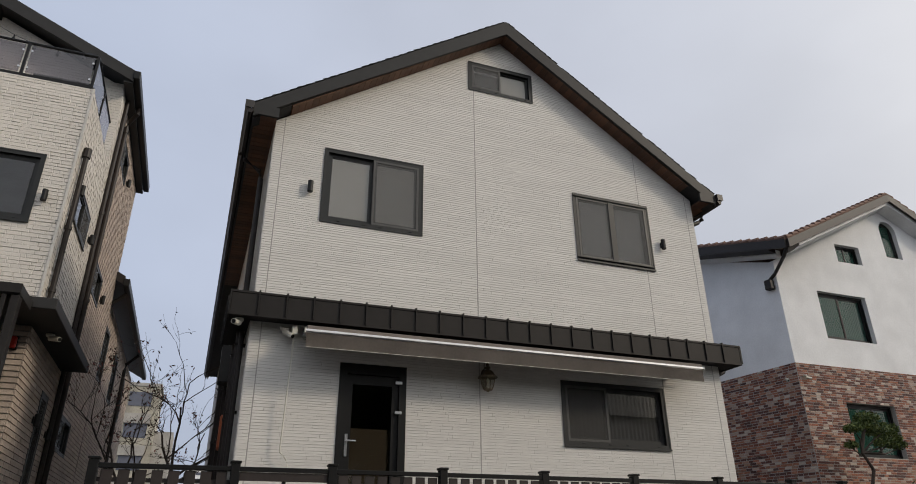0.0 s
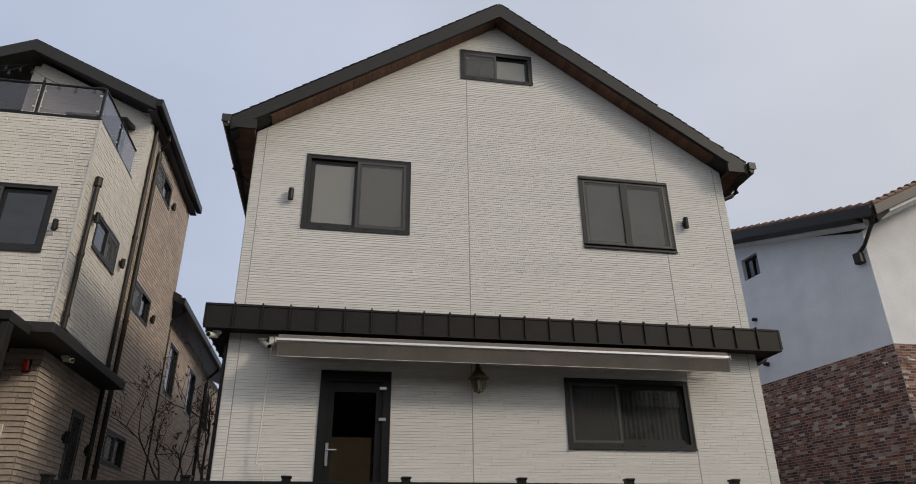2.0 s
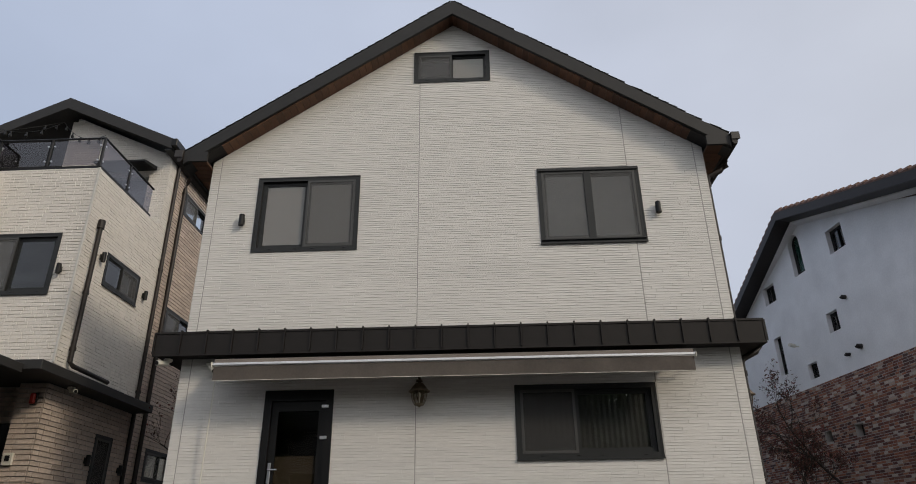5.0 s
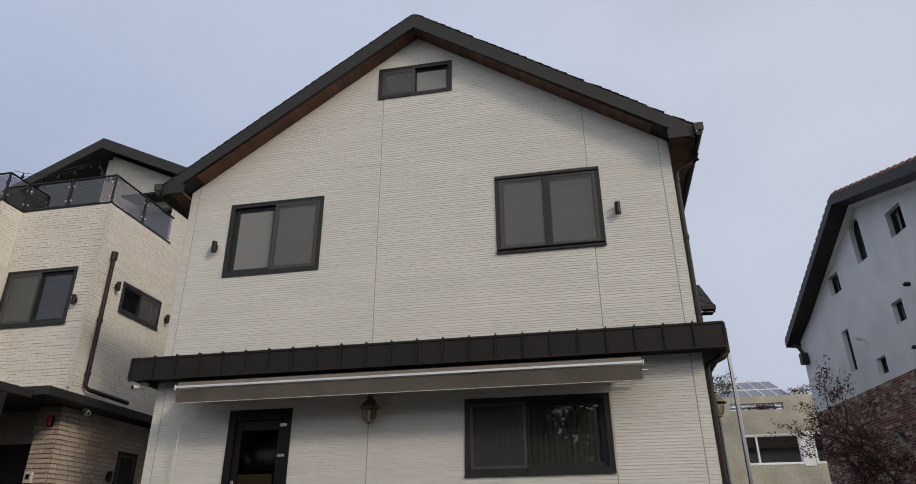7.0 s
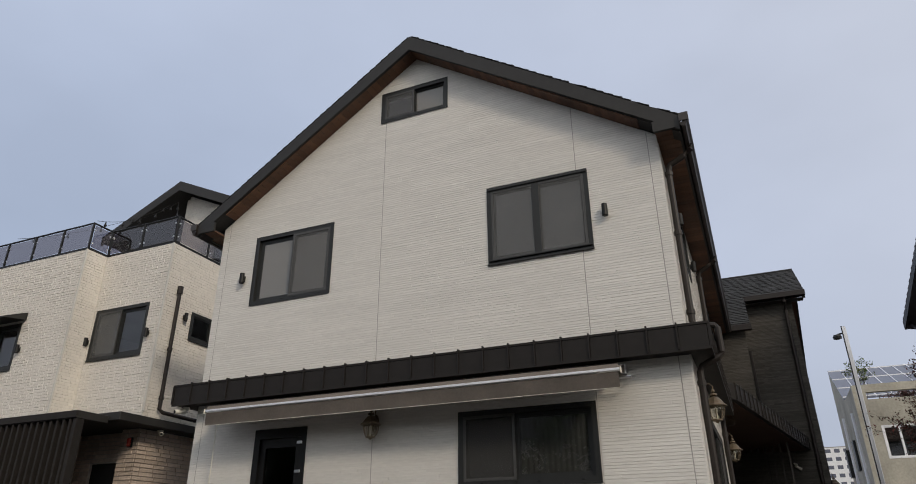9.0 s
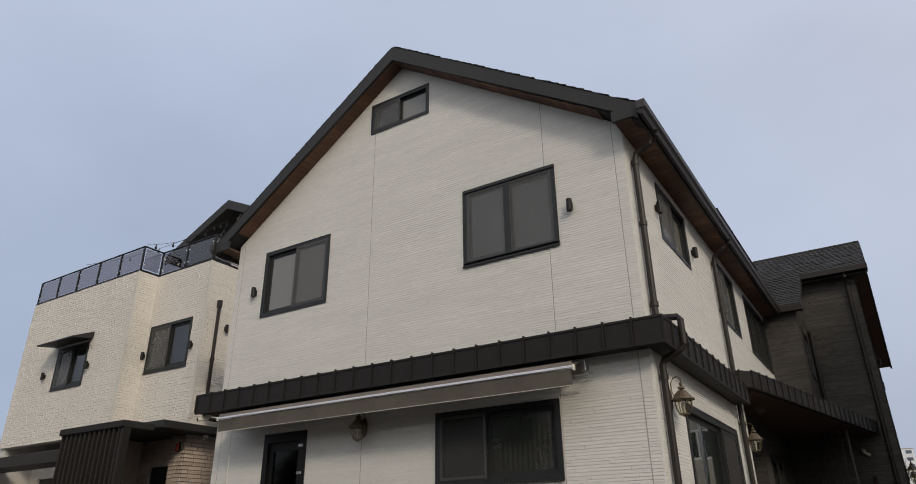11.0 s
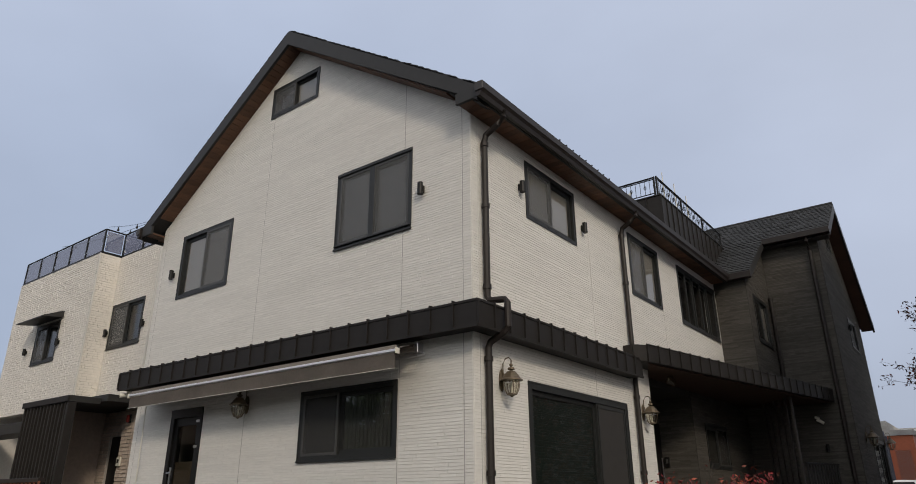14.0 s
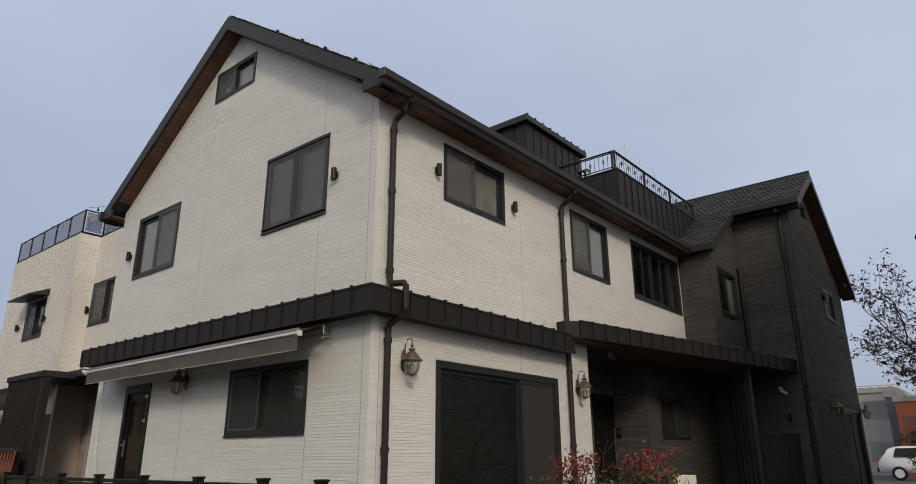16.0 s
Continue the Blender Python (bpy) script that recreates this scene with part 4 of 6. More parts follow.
seam_wall(terrace, (-2.4, TY0), (TX, TY0), 8.1, TZ, 0.33)

rail = thing("terrace_railing", "black wrought iron railing with twisted balusters on the terrace", "railing")


def iron_rail(p0, p1, posts):
    a, b = Vector(p0), Vector(p1)
    L = (b - a).length
    u = (b - a) / L
    for z in (0.07, 0.42):
        part("rail_bar", tb([a + Vector((0, 0, z)), b + Vector((0, 0, z))], 0.012, 6), M["black"], rail)
    part("hand_rail", tb([a + Vector((0, 0, 0.46)), b + Vector((0, 0, 0.46))], 0.02, 6), M["black"], rail)
    n = round(L / 0.115)
    for i in range(1, n):
        p = a + u * (L * i / n)
        bm = bmesh.new()
        tube(bm, [p + Vector((0, 0, 0.07)), p + Vector((0, 0, 0.43))], 0.006, 5)
        if i % 3 == 0:
            for k in range(4):
                an = k * math.pi / 2
                o = Vector((math.cos(an), math.sin(an), 0)) * 0.028
                tube(bm, [p + Vector((0, 0, 0.19)), p + o + Vector((0, 0, 0.23)), p + o + Vector((0, 0, 0.27)), p + Vector((0, 0, 0.31))], 0.005, 4)
        part("baluster", bm, M["black"], rail)
    for k in range(posts):
        p = a + u * (L * k / max(1, posts - 1))
        part("post", bx(p.x - 0.02, p.x + 0.02, p.y - 0.02, p.y + 0.02, p.z, p.z + 0.48, 0.003), M["black"], rail)


iron_rail((TX - 0.06, TY0 + 0.04, TZ + 0.03), (TX - 0.06, TY1, TZ + 0.03), 4)
iron_rail((-1.8, TY0 + 0.04, TZ + 0.03), (TX - 0.12, TY0 + 0.04, TZ + 0.03), 2)

stair = thing("stair_box", "dark metal clad flat-roofed stair box on the roof", "roof hut")
SX, SY0, SY1, SZ = -2.87, 8.0, 11.2, 11.65
part("body", bx(SX - 2.0, SX - 0.14, SY0 + 0.14, SY1 - 0.14, 8.2, SZ - 0.17), M["metal"], stair)
seam_wall(stair, (SX - 0.14, SY0 + 0.14), (SX - 0.14, SY1 - 0.14), 8.6, SZ - 0.18, 0.35)
seam_wall(stair, (SX - 2.0, SY0 + 0.14), (SX - 0.14, SY0 + 0.14), 8.6, SZ - 0.18, 0.35)
part("roof", bx(SX - 2.3, SX, SY0, SY1, SZ - 0.17, SZ, 0.01), M["fascia"], stair)
for k in range(9):
    y = SY0 + 0.05 + k * 0.38
    part("seam", bx(SX - 2.3, SX + 0.012, y, y + 0.02, SZ, SZ + 0.04), M["fascia"], stair)
for i, (x, y, z) in enumerate(((-0.4, 8.55, 10.12), (-0.4, 9.35, 10.12), (-0.4, 10.2, 10.08))):
    ant = thing("rod_antenna", "thin pale rod antenna on the roof terrace", "antenna", pose(x, y, 8.3), group="roof antennas")
    part("rod", tb([(0, 0, 0), (0, 0, z - 8.3)], 0.011, 5), M["plastic"], ant)
    part("clamp", tb([(0, 0, 0.9), (-0.06, 0, 0.95), (-0.08, 0, 0.88)], 0.006, 5), M["plastic"], ant)
gp = thing("roof_pipework", "green and grey service pipes beside the railing", "pipes", pose(-1.2, 7.7, 8.3))
for k, (dx, c) in enumerate(((0.0, "black"), (0.12, "green"), (0.24, "plastic"))):
    part("pipe", tb([(dx, 0, 0), (dx, 0, 0.95), (dx + 0.05, -0.05, 1.05), (dx + 0.02, -0.12, 0.98)], 0.04, 8), M[c], gp)


# ---------------------------------------------------------------- downpipes
def downpipe(parent, pts, r=0.042, brackets=()):
    p = part("downpipe", tb(pts, r, 10), M["pipe"], parent, "dark brown round downpipe", smooth=False)
    for b in brackets:
        part("bracket", tb([(b[0], b[1], b[2] - 0.03), (b[0], b[1], b[2] + 0.03)], r + 0.012, 10), M["pipe"], p)
    return p


downpipe(house, [(0.40, 0.215, 7.50), (0.40, 0.215, 7.42), (0.30, 0.22, 7.34), (0.10, 0.22, 7.24), (0.07, 0.22, 7.14), (0.07, 0.22, 4.98), (0.10, 0.22, 4.92), (0.32, 0.235, 4.90), (0.35, 0.235, 4.86), (0.35, 0.235, 4.56), (0.30, 0.235, 4.50), (0.10, 0.22, 4.40), (0.07, 0.22, 4.34), (0.07, 0.22, 1.72)], brackets=[(0.07, 0.22, 7.1), (0.07, 0.22, 6.2), (0.07, 0.22, 5.1), (0.07, 0.22, 4.2), (0.07, 0.22, 2.9)])
downpipe(house, [(0.40, 4.53, 7.50), (0.40, 4.53, 7.42), (0.28, 4.54, 7.34), (0.10, 4.555, 7.24), (0.07, 4.56, 7.14), (0.07, 4.56, 5.02)], brackets=[(0.07, 4.56, 7.1), (0.07, 4.56, 6.2)])
downpipe(house, [(0.07, 4.56, 4.76), (0.07, 4.56, 1.72)], brackets=[(0.07, 4.56, 4.2), (0.07, 4.56, 3.0)])
downpipe(wing, [(1.95, 11.97, 8.92), (1.95, 11.97, 8.8), (1.95, 12.22, 8.6), (1.95, 12.22, 1.72)], brackets=[(1.95, 12.22, 7.8), (1.95, 12.22, 6.2), (1.95, 12.22, 4.4)], r=0.05)
downpipe(wing, [(0.82, 12.15, 7.5), (0.82, 12.15, 5.05)], r=0.05, brackets=[(0.82, 12.15, 7.45)])
downpipe(house, [(-7.97, 0.9, 7.5), (-7.9, 0.9, 7.4), (-7.66, 0.9, 7.25), (-7.62, 0.9, 7.1), (-7.62, 0.9, 4.9)])
downpipe(house, [(-7.62, 1.6, 4.6), (-7.62, 1.6, 1.72)], r=0.05)
downpipe(house, [(-7.62, 0.45, 4.48), (-7.62, 0.45, 1.72)], r=0.035)


# ---------------------------------------------------------------- wall lamps
def updown_lamp(m, label):
    l = thing("wall_lamp", label, "wall lamp", m, group="up-down wall lamps")
    part("back_plate", bx(-0.03, 0.03, -0.02, 0.0, -0.05, 0.05, 0.003), M["black"], l)
    bm = bmesh.new()
    lathe(bm, [(0.036, -0.09), (0.04, -0.085), (0.04, 0.085), (0.036, 0.09)], 14, 0, -0.06)
    part("housing", bm, M["black"], l)
    return l


lp = updown_lamp(pose(-6.96, -0.012, 6.59), "small black up-down wall lamp on white siding")
copy_thing(lp, pose(-0.81, -0.012, 6.60))
copy_thing(lp, face_right(0.012, 1.16, 6.83))
copy_thing(lp, face_right(0.012, 3.08, 6.80))
copy_thing(lp, face_right(2.162, 14.6, 6.95))
copy_thing(lp, pose(1.5, 12.288, 3.7))
for p in (pose(-12.28, 1.405, 6.50), pose(-10.56, 1.405, 6.50), face_right(-10.296, 2.02, 6.98), face_right(-10.296, 3.70, 6.85), pose(-15.55, 0.885, 6.35), pose(-13.66, 0.885, 6.38), face_right(-10.296, 6.42, 9.45), face_right(-10.296, 6.40, 6.62), face_right(-10.296, 2.85, 3.55), face_right(-10.296, 3.98, 3.5)):
    copy_thing(lp, p)


def lantern(m, label):
    l = thing("wall_lantern", label, "wall lantern", m, group="carriage wall lanterns")
    bm = bmesh.new()
    lathe(bm, [(0.0, 0), (0.05, 0.0), (0.055, 0.01), (0.03, 0.025), (0.0, 0.03)], 12)
    bmesh.ops.scale(bm, vec=(1, 2.6, 1), verts=bm.verts)
    bmesh.ops.rotate(bm, cent=(0, 0, 0), matrix=Matrix.Rotation(radians(90), 3, "X"), verts=bm.verts)
    part("back_plate", bm, M["brass"], l)
    part("scroll_arm", tb([(0, -0.02, -0.02), (0, -0.06, 0.02), (0, -0.03, 0.10), (0, -0.03, 0.20), (0, -0.07, 0.26), (0, -0.12, 0.27), (0, -0.155, 0.23), (0, -0.15, 0.19)], 0.008, 6), M["brass"], l)
    bm = bmesh.new()
    lathe(bm, [(0.004, 0.20), (0.02, 0.185), (0.022, 0.165), (0.008, 0.15), (0.04, 0.14), (0.046, 0.12), (0.014, 0.105), (0.05, 0.095), (0.085, 0.055), (0.115, 0.01), (0.14, -0.005), (0.142, -0.016), (0.105, -0.016)], 12, 0, -0.15)
    part("cap", bm, M["brass"], l)
    bm = bmesh.new()
    lathe(bm, [(0.098, -0.016), (0.108, -0.06), (0.095, -0.12), (0.062, -0.175)], 8, 0, -0.15)
    part("glass", bm, M["lampglass"], l, "clear bevelled lantern glass").visible_shadow = False
    for k in range(8):
        a = 2 * math.pi * k / 8
        c, s = math.cos(a), math.sin(a)
        part("rib", tb([(0.1 * c, -0.15 + 0.1 * s, -0.008), (0.102 * c, -0.15 + 0.102 * s, -0.06), (0.087 * c, -0.15 + 0.087 * s, -0.13), (0.062 * c, -0.15 + 0.062 * s, -0.178)], 0.005, 4), M["brass"], l)
    bm = bmesh.new()
    lathe(bm, [(0.066, -0.175), (0.066, -0.188), (0.03, -0.195), (0.01, -0.215)], 8, 0, -0.15)
    part("base", bm, M["brass"], l)
    bm = bmesh.new()
    lathe(bm, [(0.012, -0.17), (0.014, -0.09), (0.022, -0.07), (0.02, -0.04), (0.004, -0.025)], 8, 0, -0.15)
    part("bulb", bm, M["plastic"], l, "unlit frosted bulb")
    return l


ln = lantern(face_right(0.012, 0.56, 3.99), "aged bronze carriage lantern with clear glass on white wall")
copy_thing(ln, face_right(0.012, 4.88, 3.98))
copy_thing(ln, pose(-4.27, -0.012, 3.98))
copy_thing(ln, face_right(2.162, 13.6, 4.0))
copy_thing(ln, face_right(2.162, 17.1, 4.05))


# ---------------------------------------------------------------- awning
aw = thing("awning", "taupe fabric retractable awning with aluminium front bar over the door", "awning")
AX0, AX1, AY, AZ = -6.90, -0.77, -0.50, 4.29
part("roller", tb([(AX0 + 0.02, -0.10, 4.40), (AX1 - 0.05, -0.10, 4.40)], 0.045, 10), M["fabric"], aw, "rolled taupe fabric")
bm = bmesh.new()
n = 40
r2 = random.Random(2)
rows = []
for j in range(3):
    t = j / 2
    rows.append([bm.verts.new((AX0 + (AX1 - AX0) * i / n, -0.10 + (AY + 0.10) * t, 4.45 + (AZ + 0.025 - 4.45) * t + (0.012 * math.sin(i * 0.7) if j == 1 else 0))) for i in range(n + 1)])
for j in range(2):
    for i in range(n):
        bm.faces.new((rows[j][i], rows[j][i + 1], rows[j + 1][i + 1], rows[j + 1][i]))
bmesh.ops.solidify(bm, geom=bm.faces[:], thickness=0.003)
part("canvas", bm, M["fabric"], aw)
part("cover_strip", bx(AX0 + 0.01, AX1 - 0.01, AY - 0.018, AY + 0.02, AZ + 0.02, AZ + 0.072, 0.006), M["fabric"], aw)
part("front_bar", bx(AX0 - 0.01, AX1 + 0.01, AY - 0.03, AY + 0.03, AZ - 0.010, AZ + 0.024, 0.006), M["alu"], aw, "bright aluminium front bar")
for x in (AX0 - 0.016, AX1 + 0.012):
    part("end_cap", bx(x - 0.004, x + 0.008, AY - 0.04, AY + 0.035, AZ - 0.035, AZ + 0.035, 0.004), M["plastic"], aw)
bm = bmesh.new()
rows = []
for j in range(5):
    t = j / 4
    rows.append([bm.verts.new((AX0 + 0.01 + (AX1 - AX0 - 0.02) * i / 80, AY - 0.01 + t * (0.005 * math.sin(i * 0.55) + 0.003 * math.sin(i * 1.7 + 1)), AZ - 0.02 - 0.185 * t + (0.004 * math.sin(i * 0.8) if j == 4 else 0))) for i in range(81)])
for j in range(4):
    for i in range(80):
        bm.faces.new((rows[j][i], rows[j][i + 1], rows[j + 1][i + 1], rows[j + 1][i]))
bmesh.ops.solidify(bm, geom=bm.faces[:], thickness=0.003)
val = part("valance", bm, M["fabric"], aw, "hanging taupe valance with pale hem")
part("hem", tb([(AX0 + 0.01, AY - 0.016, AZ - 0.207), (AX1 - 0.01, AY - 0.016, AZ - 0.207)], 0.004, 5), M["plastic"], val)
for x, s in ((AX0 + 0.05, 1), (AX1 - 0.02, -1)):
    part("wall_bracket", bx(x - 0.03, x + 0.03, -0.13, -0.012, 4.33, 4.45, 0.006), M["steel"], aw, "cast wall bracket")
    part("arm", tb([(x + 0.09 * (1 if s < 0 else 0), -0.08, 4.30), (x + 0.10 * (1 if s < 0 else 0), -0.2, 4.27), (x + s * 1.1, -0.16, 4.29)], 0.016, 8), M["steel"], aw)
    part("arm", tb([(x + s * 1.1, -0.2, 4.29), (x + s * 0.2, AY + 0.04, AZ)], 0.016, 8), M["frame"], aw)
part("crank_rod", tb([(-7.0, -0.14, 4.36), (-7.0, -0.14, 4.2), (-7.03, -0.10, 2.95), (-7.03, -0.10, 2.86), (-6.95, -0.10, 2.78), (-6.93, -0.10, 2.70), (-6.93, -0.10, 2.55)], 0.009, 6), M["plastic"], aw, "white crank rod")
part("gear_box", bx(-7.03, -6.96, -0.18, -0.06, 4.33, 4.43, 0.006), M["plastic"], aw)


def bullet_camera(m, label):
    c = thing("security_camera", label, "security camera", m, group="security cameras")
    bm = bmesh.new()
    lathe(bm, [(0.055, 0), (0.06, -0.015), (0.05, -0.04), (0.02, -0.05)], 12)
    part("mount", bm, M["plastic"], c)
    part("body", tb([(0, 0, -0.06), (0.05, -0.07, -0.075), (0.10, -0.14, -0.09)], 0.036, 10), M["plastic"], c)
    part("lens", tb([(0.10, -0.14, -0.09), (0.105, -0.147, -0.0915)], 0.027, 10), M["black"], c)
    return c


cc = bullet_camera(pose(-7.12, -0.08, 4.44, 25, 0, 0), "small ivory bullet security camera under the canopy")
copy_thing(cc, pose(-7.70, -0.1, 4.49, 0, 0, -60))
copy_thing(cc, pose(1.40, 12.2, 4.42, 30, 0, 60))
copy_thing(cc, pose(-10.12, 1.75, 4.565, 0, 0, 20))
copy_thing(cc, pose(7.30, 5.45, 6.05, 0, 0, -70))
copy_thing(cc, pose(7.62, 5.1, 6.1, 0, 0, 40))
pl_ = thing("porch_lamp", "round glass porch ceiling lamp", "ceiling lamp", pose(0.15, 6.0, 4.74))
bm = bmesh.new()
lathe(bm, [(0.05, 0), (0.05, -0.03), (0.09, -0.07), (0.10, -0.12), (0.07, -0.18), (0.01, -0.20)], 12)
part("globe", bm, M["lampglass"], pl_)
M["fin"] = material("brown_fin", (0.050, 0.043, 0.038), 0.6, grain=0.15, scale=12, stain=0.15)
fins = thing("slat_screen", "tall dark timber fins beside the porch", "slat screen")
for k in range(6):
    x, y = 1.20 - 0.17 * k, 10.42 + 0.215 * k
    part("fin", bx(x, x + 0.045, y, y + 0.11, 1.72, 4.74, 0.004), M["fin"], fins)
gate = thing("slat_fence", "low dark slatted fence beside the wing", "fence")
for k in range(12):
    part("slat", bx(1.28 + 0.031 * k, 1.31 + 0.031 * k, 10.62 + 0.137 * k, 10.62 + 0.137 * k + 0.09, 1.72, 3.30, 0.003), M["fascia"], gate)
part("top_rail", tb([(1.29, 10.55, 3.31), (1.65, 12.28, 3.31)], 0.025, 6), M["fascia"], gate)
ed = thing("entrance_door", "dark metal entrance door with long pull handle", "door")
part("leaf", bx(-1.05, -0.98, 7.2, 8.1, 1.75, 4.08), M["black"], ed)
part("handle", tb([(-0.94, 7.98, 2.6), (-0.94, 7.98, 3.4)], 0.015, 6), M["steel"], ed, "long steel pull handle")
ic = thing("intercom", "small dark intercom box on the porch wall", "intercom")
part("case", bx(-0.94, -0.84, 8.105, 8.135, 3.22, 3.42, 0.004), M["black"], ic)
part("face", bx(-0.915, -0.865, 8.099, 8.106, 3.29, 3.38), M["screenframe"], ic)
bike = thing("meter_cover", "weathered orange box beside the side wall", "utility box")
part("case", bx(-7.70, -7.60, 2.05, 2.35, 3.15, 3.64, 0.02), M["orange"], bike)
part("bracket", bx(-7.60, -7.555, 2.1, 2.3, 3.2, 3.7), M["black"], bike)

duct = thing("duct_casing", "dark metal duct casing on the side wall", "duct")
part("casing", bx(-7.80, -7.62, 2.60, 2.90, 4.25, 4.86, 0.01), M["fascia"], duct)
part("bracket", bx(-7.62, -7.552, 2.70, 2.80, 4.5, 4.6), M["fascia"], duct)
for y, x, r in ((0.55, -7.64, 0.05), (1.15, -7.66, 0.04), (3.0, -7.65, 0.045), (3.5, -7.70, 0.06)):
    pp = thing("side_pipe", "dark brown pipe down the side wall", "downpipe", group="side wall pipes")
    part("pipe", tb([(x, y, 4.72), (x, y, 1.73)], r, 10), M["pipe"], pp)
    for z in (2.3, 3.4, 4.3):
        part("clip", bx(x - r - 0.006, -7.552, y - r - 0.006, y + r + 0.006, z, z + 0.03), M["pipe"], pp)

# ---------------------------------------------------------------- fence
fence = thing("fence", "low dark-brown timber fence on the retaining wall", "fence")
posts = [-8.9, -7.59, -6.59, -5.33, -4.04, -2.77, -1.46, -0.20]
for x in posts + [0.74]:
    p = part("post", bx(x - 0.045, x + 0.045, -1.30, -1.20, 1.80, 2.585, 0.006), M["black"], fence)
    part("post_cap", bx(x - 0.055, x + 0.055, -1.31, -1.19, 2.585, 2.61, 0.006), M["black"], p)
board_me = finish("board", bx(-0.052, 0.052, -0.012, 0.012, 1.86, 2.50, 0.003), M["fence"])
for i, (a, b) in enumerate(zip(posts, posts[1:])):
    part("top_rail", bx(a + 0.045, b - 0.045, -1.285, -1.215, 2.51, 2.555, 0.004), M["black"], fence)
    if i == 1:
        for z0, z1 in ((2.42, 2.505), (2.27, 2.375), (2.13, 2.24), (1.99, 2.1), (1.85, 1.96)):
            part("rail_board", bx(a + 0.046, b - 0.046, -1.262, -1.238, z0, z1, 0.003), M["fence"], fence)
        part("upright", bx((a + b) / 2 - 0.02, (a + b) / 2 + 0.02, -1.235, -1.215, 1.86, 2.50), M["black"], fence)
    else:
        part("rail", bx(a + 0.046, b - 0.046, -1.236, -1.216, 2.385, 2.425), M["fence"], fence)
        part("rail", bx(a + 0.046, b - 0.046, -1.236, -1.216, 1.90, 1.96), M["fence"], fence)
        n = round((b - a - 0.1) / 0.15)
        for k in range(n):
            o = new("board", board_me)
            o.parent = fence
            o.matrix_basis = pose(a + 0.05 + (b - a - 0.1) * (k + 0.5) / n, -1.25, 0)


# ---------------------------------------------------------------- neighbour house, cream and taupe
nb = thing("cream_house", "cream textured-siding house with taupe brick lower walls and roof terrace", "house")
rn = random.Random(9)
CP = dict(pitch=0.060, lengths=(0.07, 0.24), proud=(0.001, 0.010), lip=0.006, slope=0.001, gap=0.0006, gapu=0.0016, uneven=0.0008)
BP = dict(pitch=0.078, lengths=(0.24, 0.36), proud=(0.008, 0.015), lip=0.003, slope=0.004, gap=0.010, gapu=0.005)


def nb_wall(u0, u1, z0, z1, m, holes=(), outline=None, name="wall", bricks=False, cols=None, near=None):
    o = outline or [(z0, u0, u1), (z1, u0, u1)]
    w = wall(name, o, list(holes), 0.2, M["wall"] if not bricks else M["mortar"], nb, m)
    siding(w, o, list(holes), cols or [min(p[1] for p in o), max(p[2] for p in o)], mat=M["brown"] if bricks else M["cream"], rng=rn, joint=0.002, name="brick_course" if bricks else "siding_panel", near=near, one=M["brown1"], **(BP if bricks else CP))
    return w


NX, NY, NYP, NXP = -10.31, 1.42, 0.90, -12.30
w_ = nb_wall(NXP, NX, 4.7, 8.5, face_front(0, NY), [(-12.2, -10.69, 6.08, 7.19)])
window(w_, pose(-12.2, 0, 6.08), 1.51, 1.11, (0, 0.5, 1), fw=0.06, screen=(0,), curtain=(0,), cloth="darkcloth", sill=True)
w_ = nb_wall(NY, 4.2, 4.7, 8.5, face_right(NX, 0), [(2.23, 3.48, 6.55, 7.16)])
window(w_, pose(2.23, 0, 6.55), 1.25, 0.61, (0, 0.5, 1), fw=0.06, screen=(1,), sill=True)
w_ = nb_wall(-17.0, NXP, 4.7, 8.5, face_front(0, NYP), [(-15.15, -13.82, 5.95, 6.98)])
window(w_, pose(-15.15, 0, 5.95), 1.33, 1.03, (0, 0.5, 1), fw=0.06, screen=(0,), curtain=(0,), cloth="darkcloth", sill=True)
nb_wall(NYP, NY, 4.7, 8.5, face_right(NXP, 0))
part("far_wall", bx(-17.0, -16.8, 0.95, 8.2, 1.6, 8.5), M["wall"], nb)
# lower storey and rear, taupe courses
w_ = nb_wall(NY, 4.2, 1.6, 4.7, face_right(NX, 0), [(3.05, 3.62, 2.55, 4.02)], bricks=True, near=(1.42, 3.8, 170))
window(w_, pose(3.05, 0, 2.55), 0.57, 1.47, (0, 1), fw=0.055, screen=(0,), screen_mat=M["screen_dark"], curtain=(0,), cloth="darkcloth", glass_mat=M["dimglass"])
hb = [(4.8, 6.2, 9.25, 9.80), (4.8, 6.2, 6.38, 6.98), (4.95, 6.3, 3.40, 4.02)]
w_ = nb_wall(4.2, 8.2, 1.6, 10.3, face_right(NX, 0), hb, bricks=True, name="side_wall", near=(4.2, 7.0, 260))
for h in hb:
    window(w_, pose(h[0], 0, h[2]), h[1] - h[0], h[3] - h[2], (0, 0.5, 1), fw=0.055, screen=(0,))
nb_wall(3.85, 4.2, 8.5, 10.35, face_right(NX, 0))
w_ = nb_wall(-10.75, NX, 1.6, 4.7, face_front(0, NY), bricks=True, near=(NX, 3.5, 60))
nb_wall(-17.0, -12.2, 1.6, 4.7, face_front(0, NY + 0.3), [(-16.4, -14.2, 1.75, 4.0)])
part("entry_return", bx(-12.3, -12.15, 0.95, 3.0, 1.6, 4.7), M["brown1"], nb)
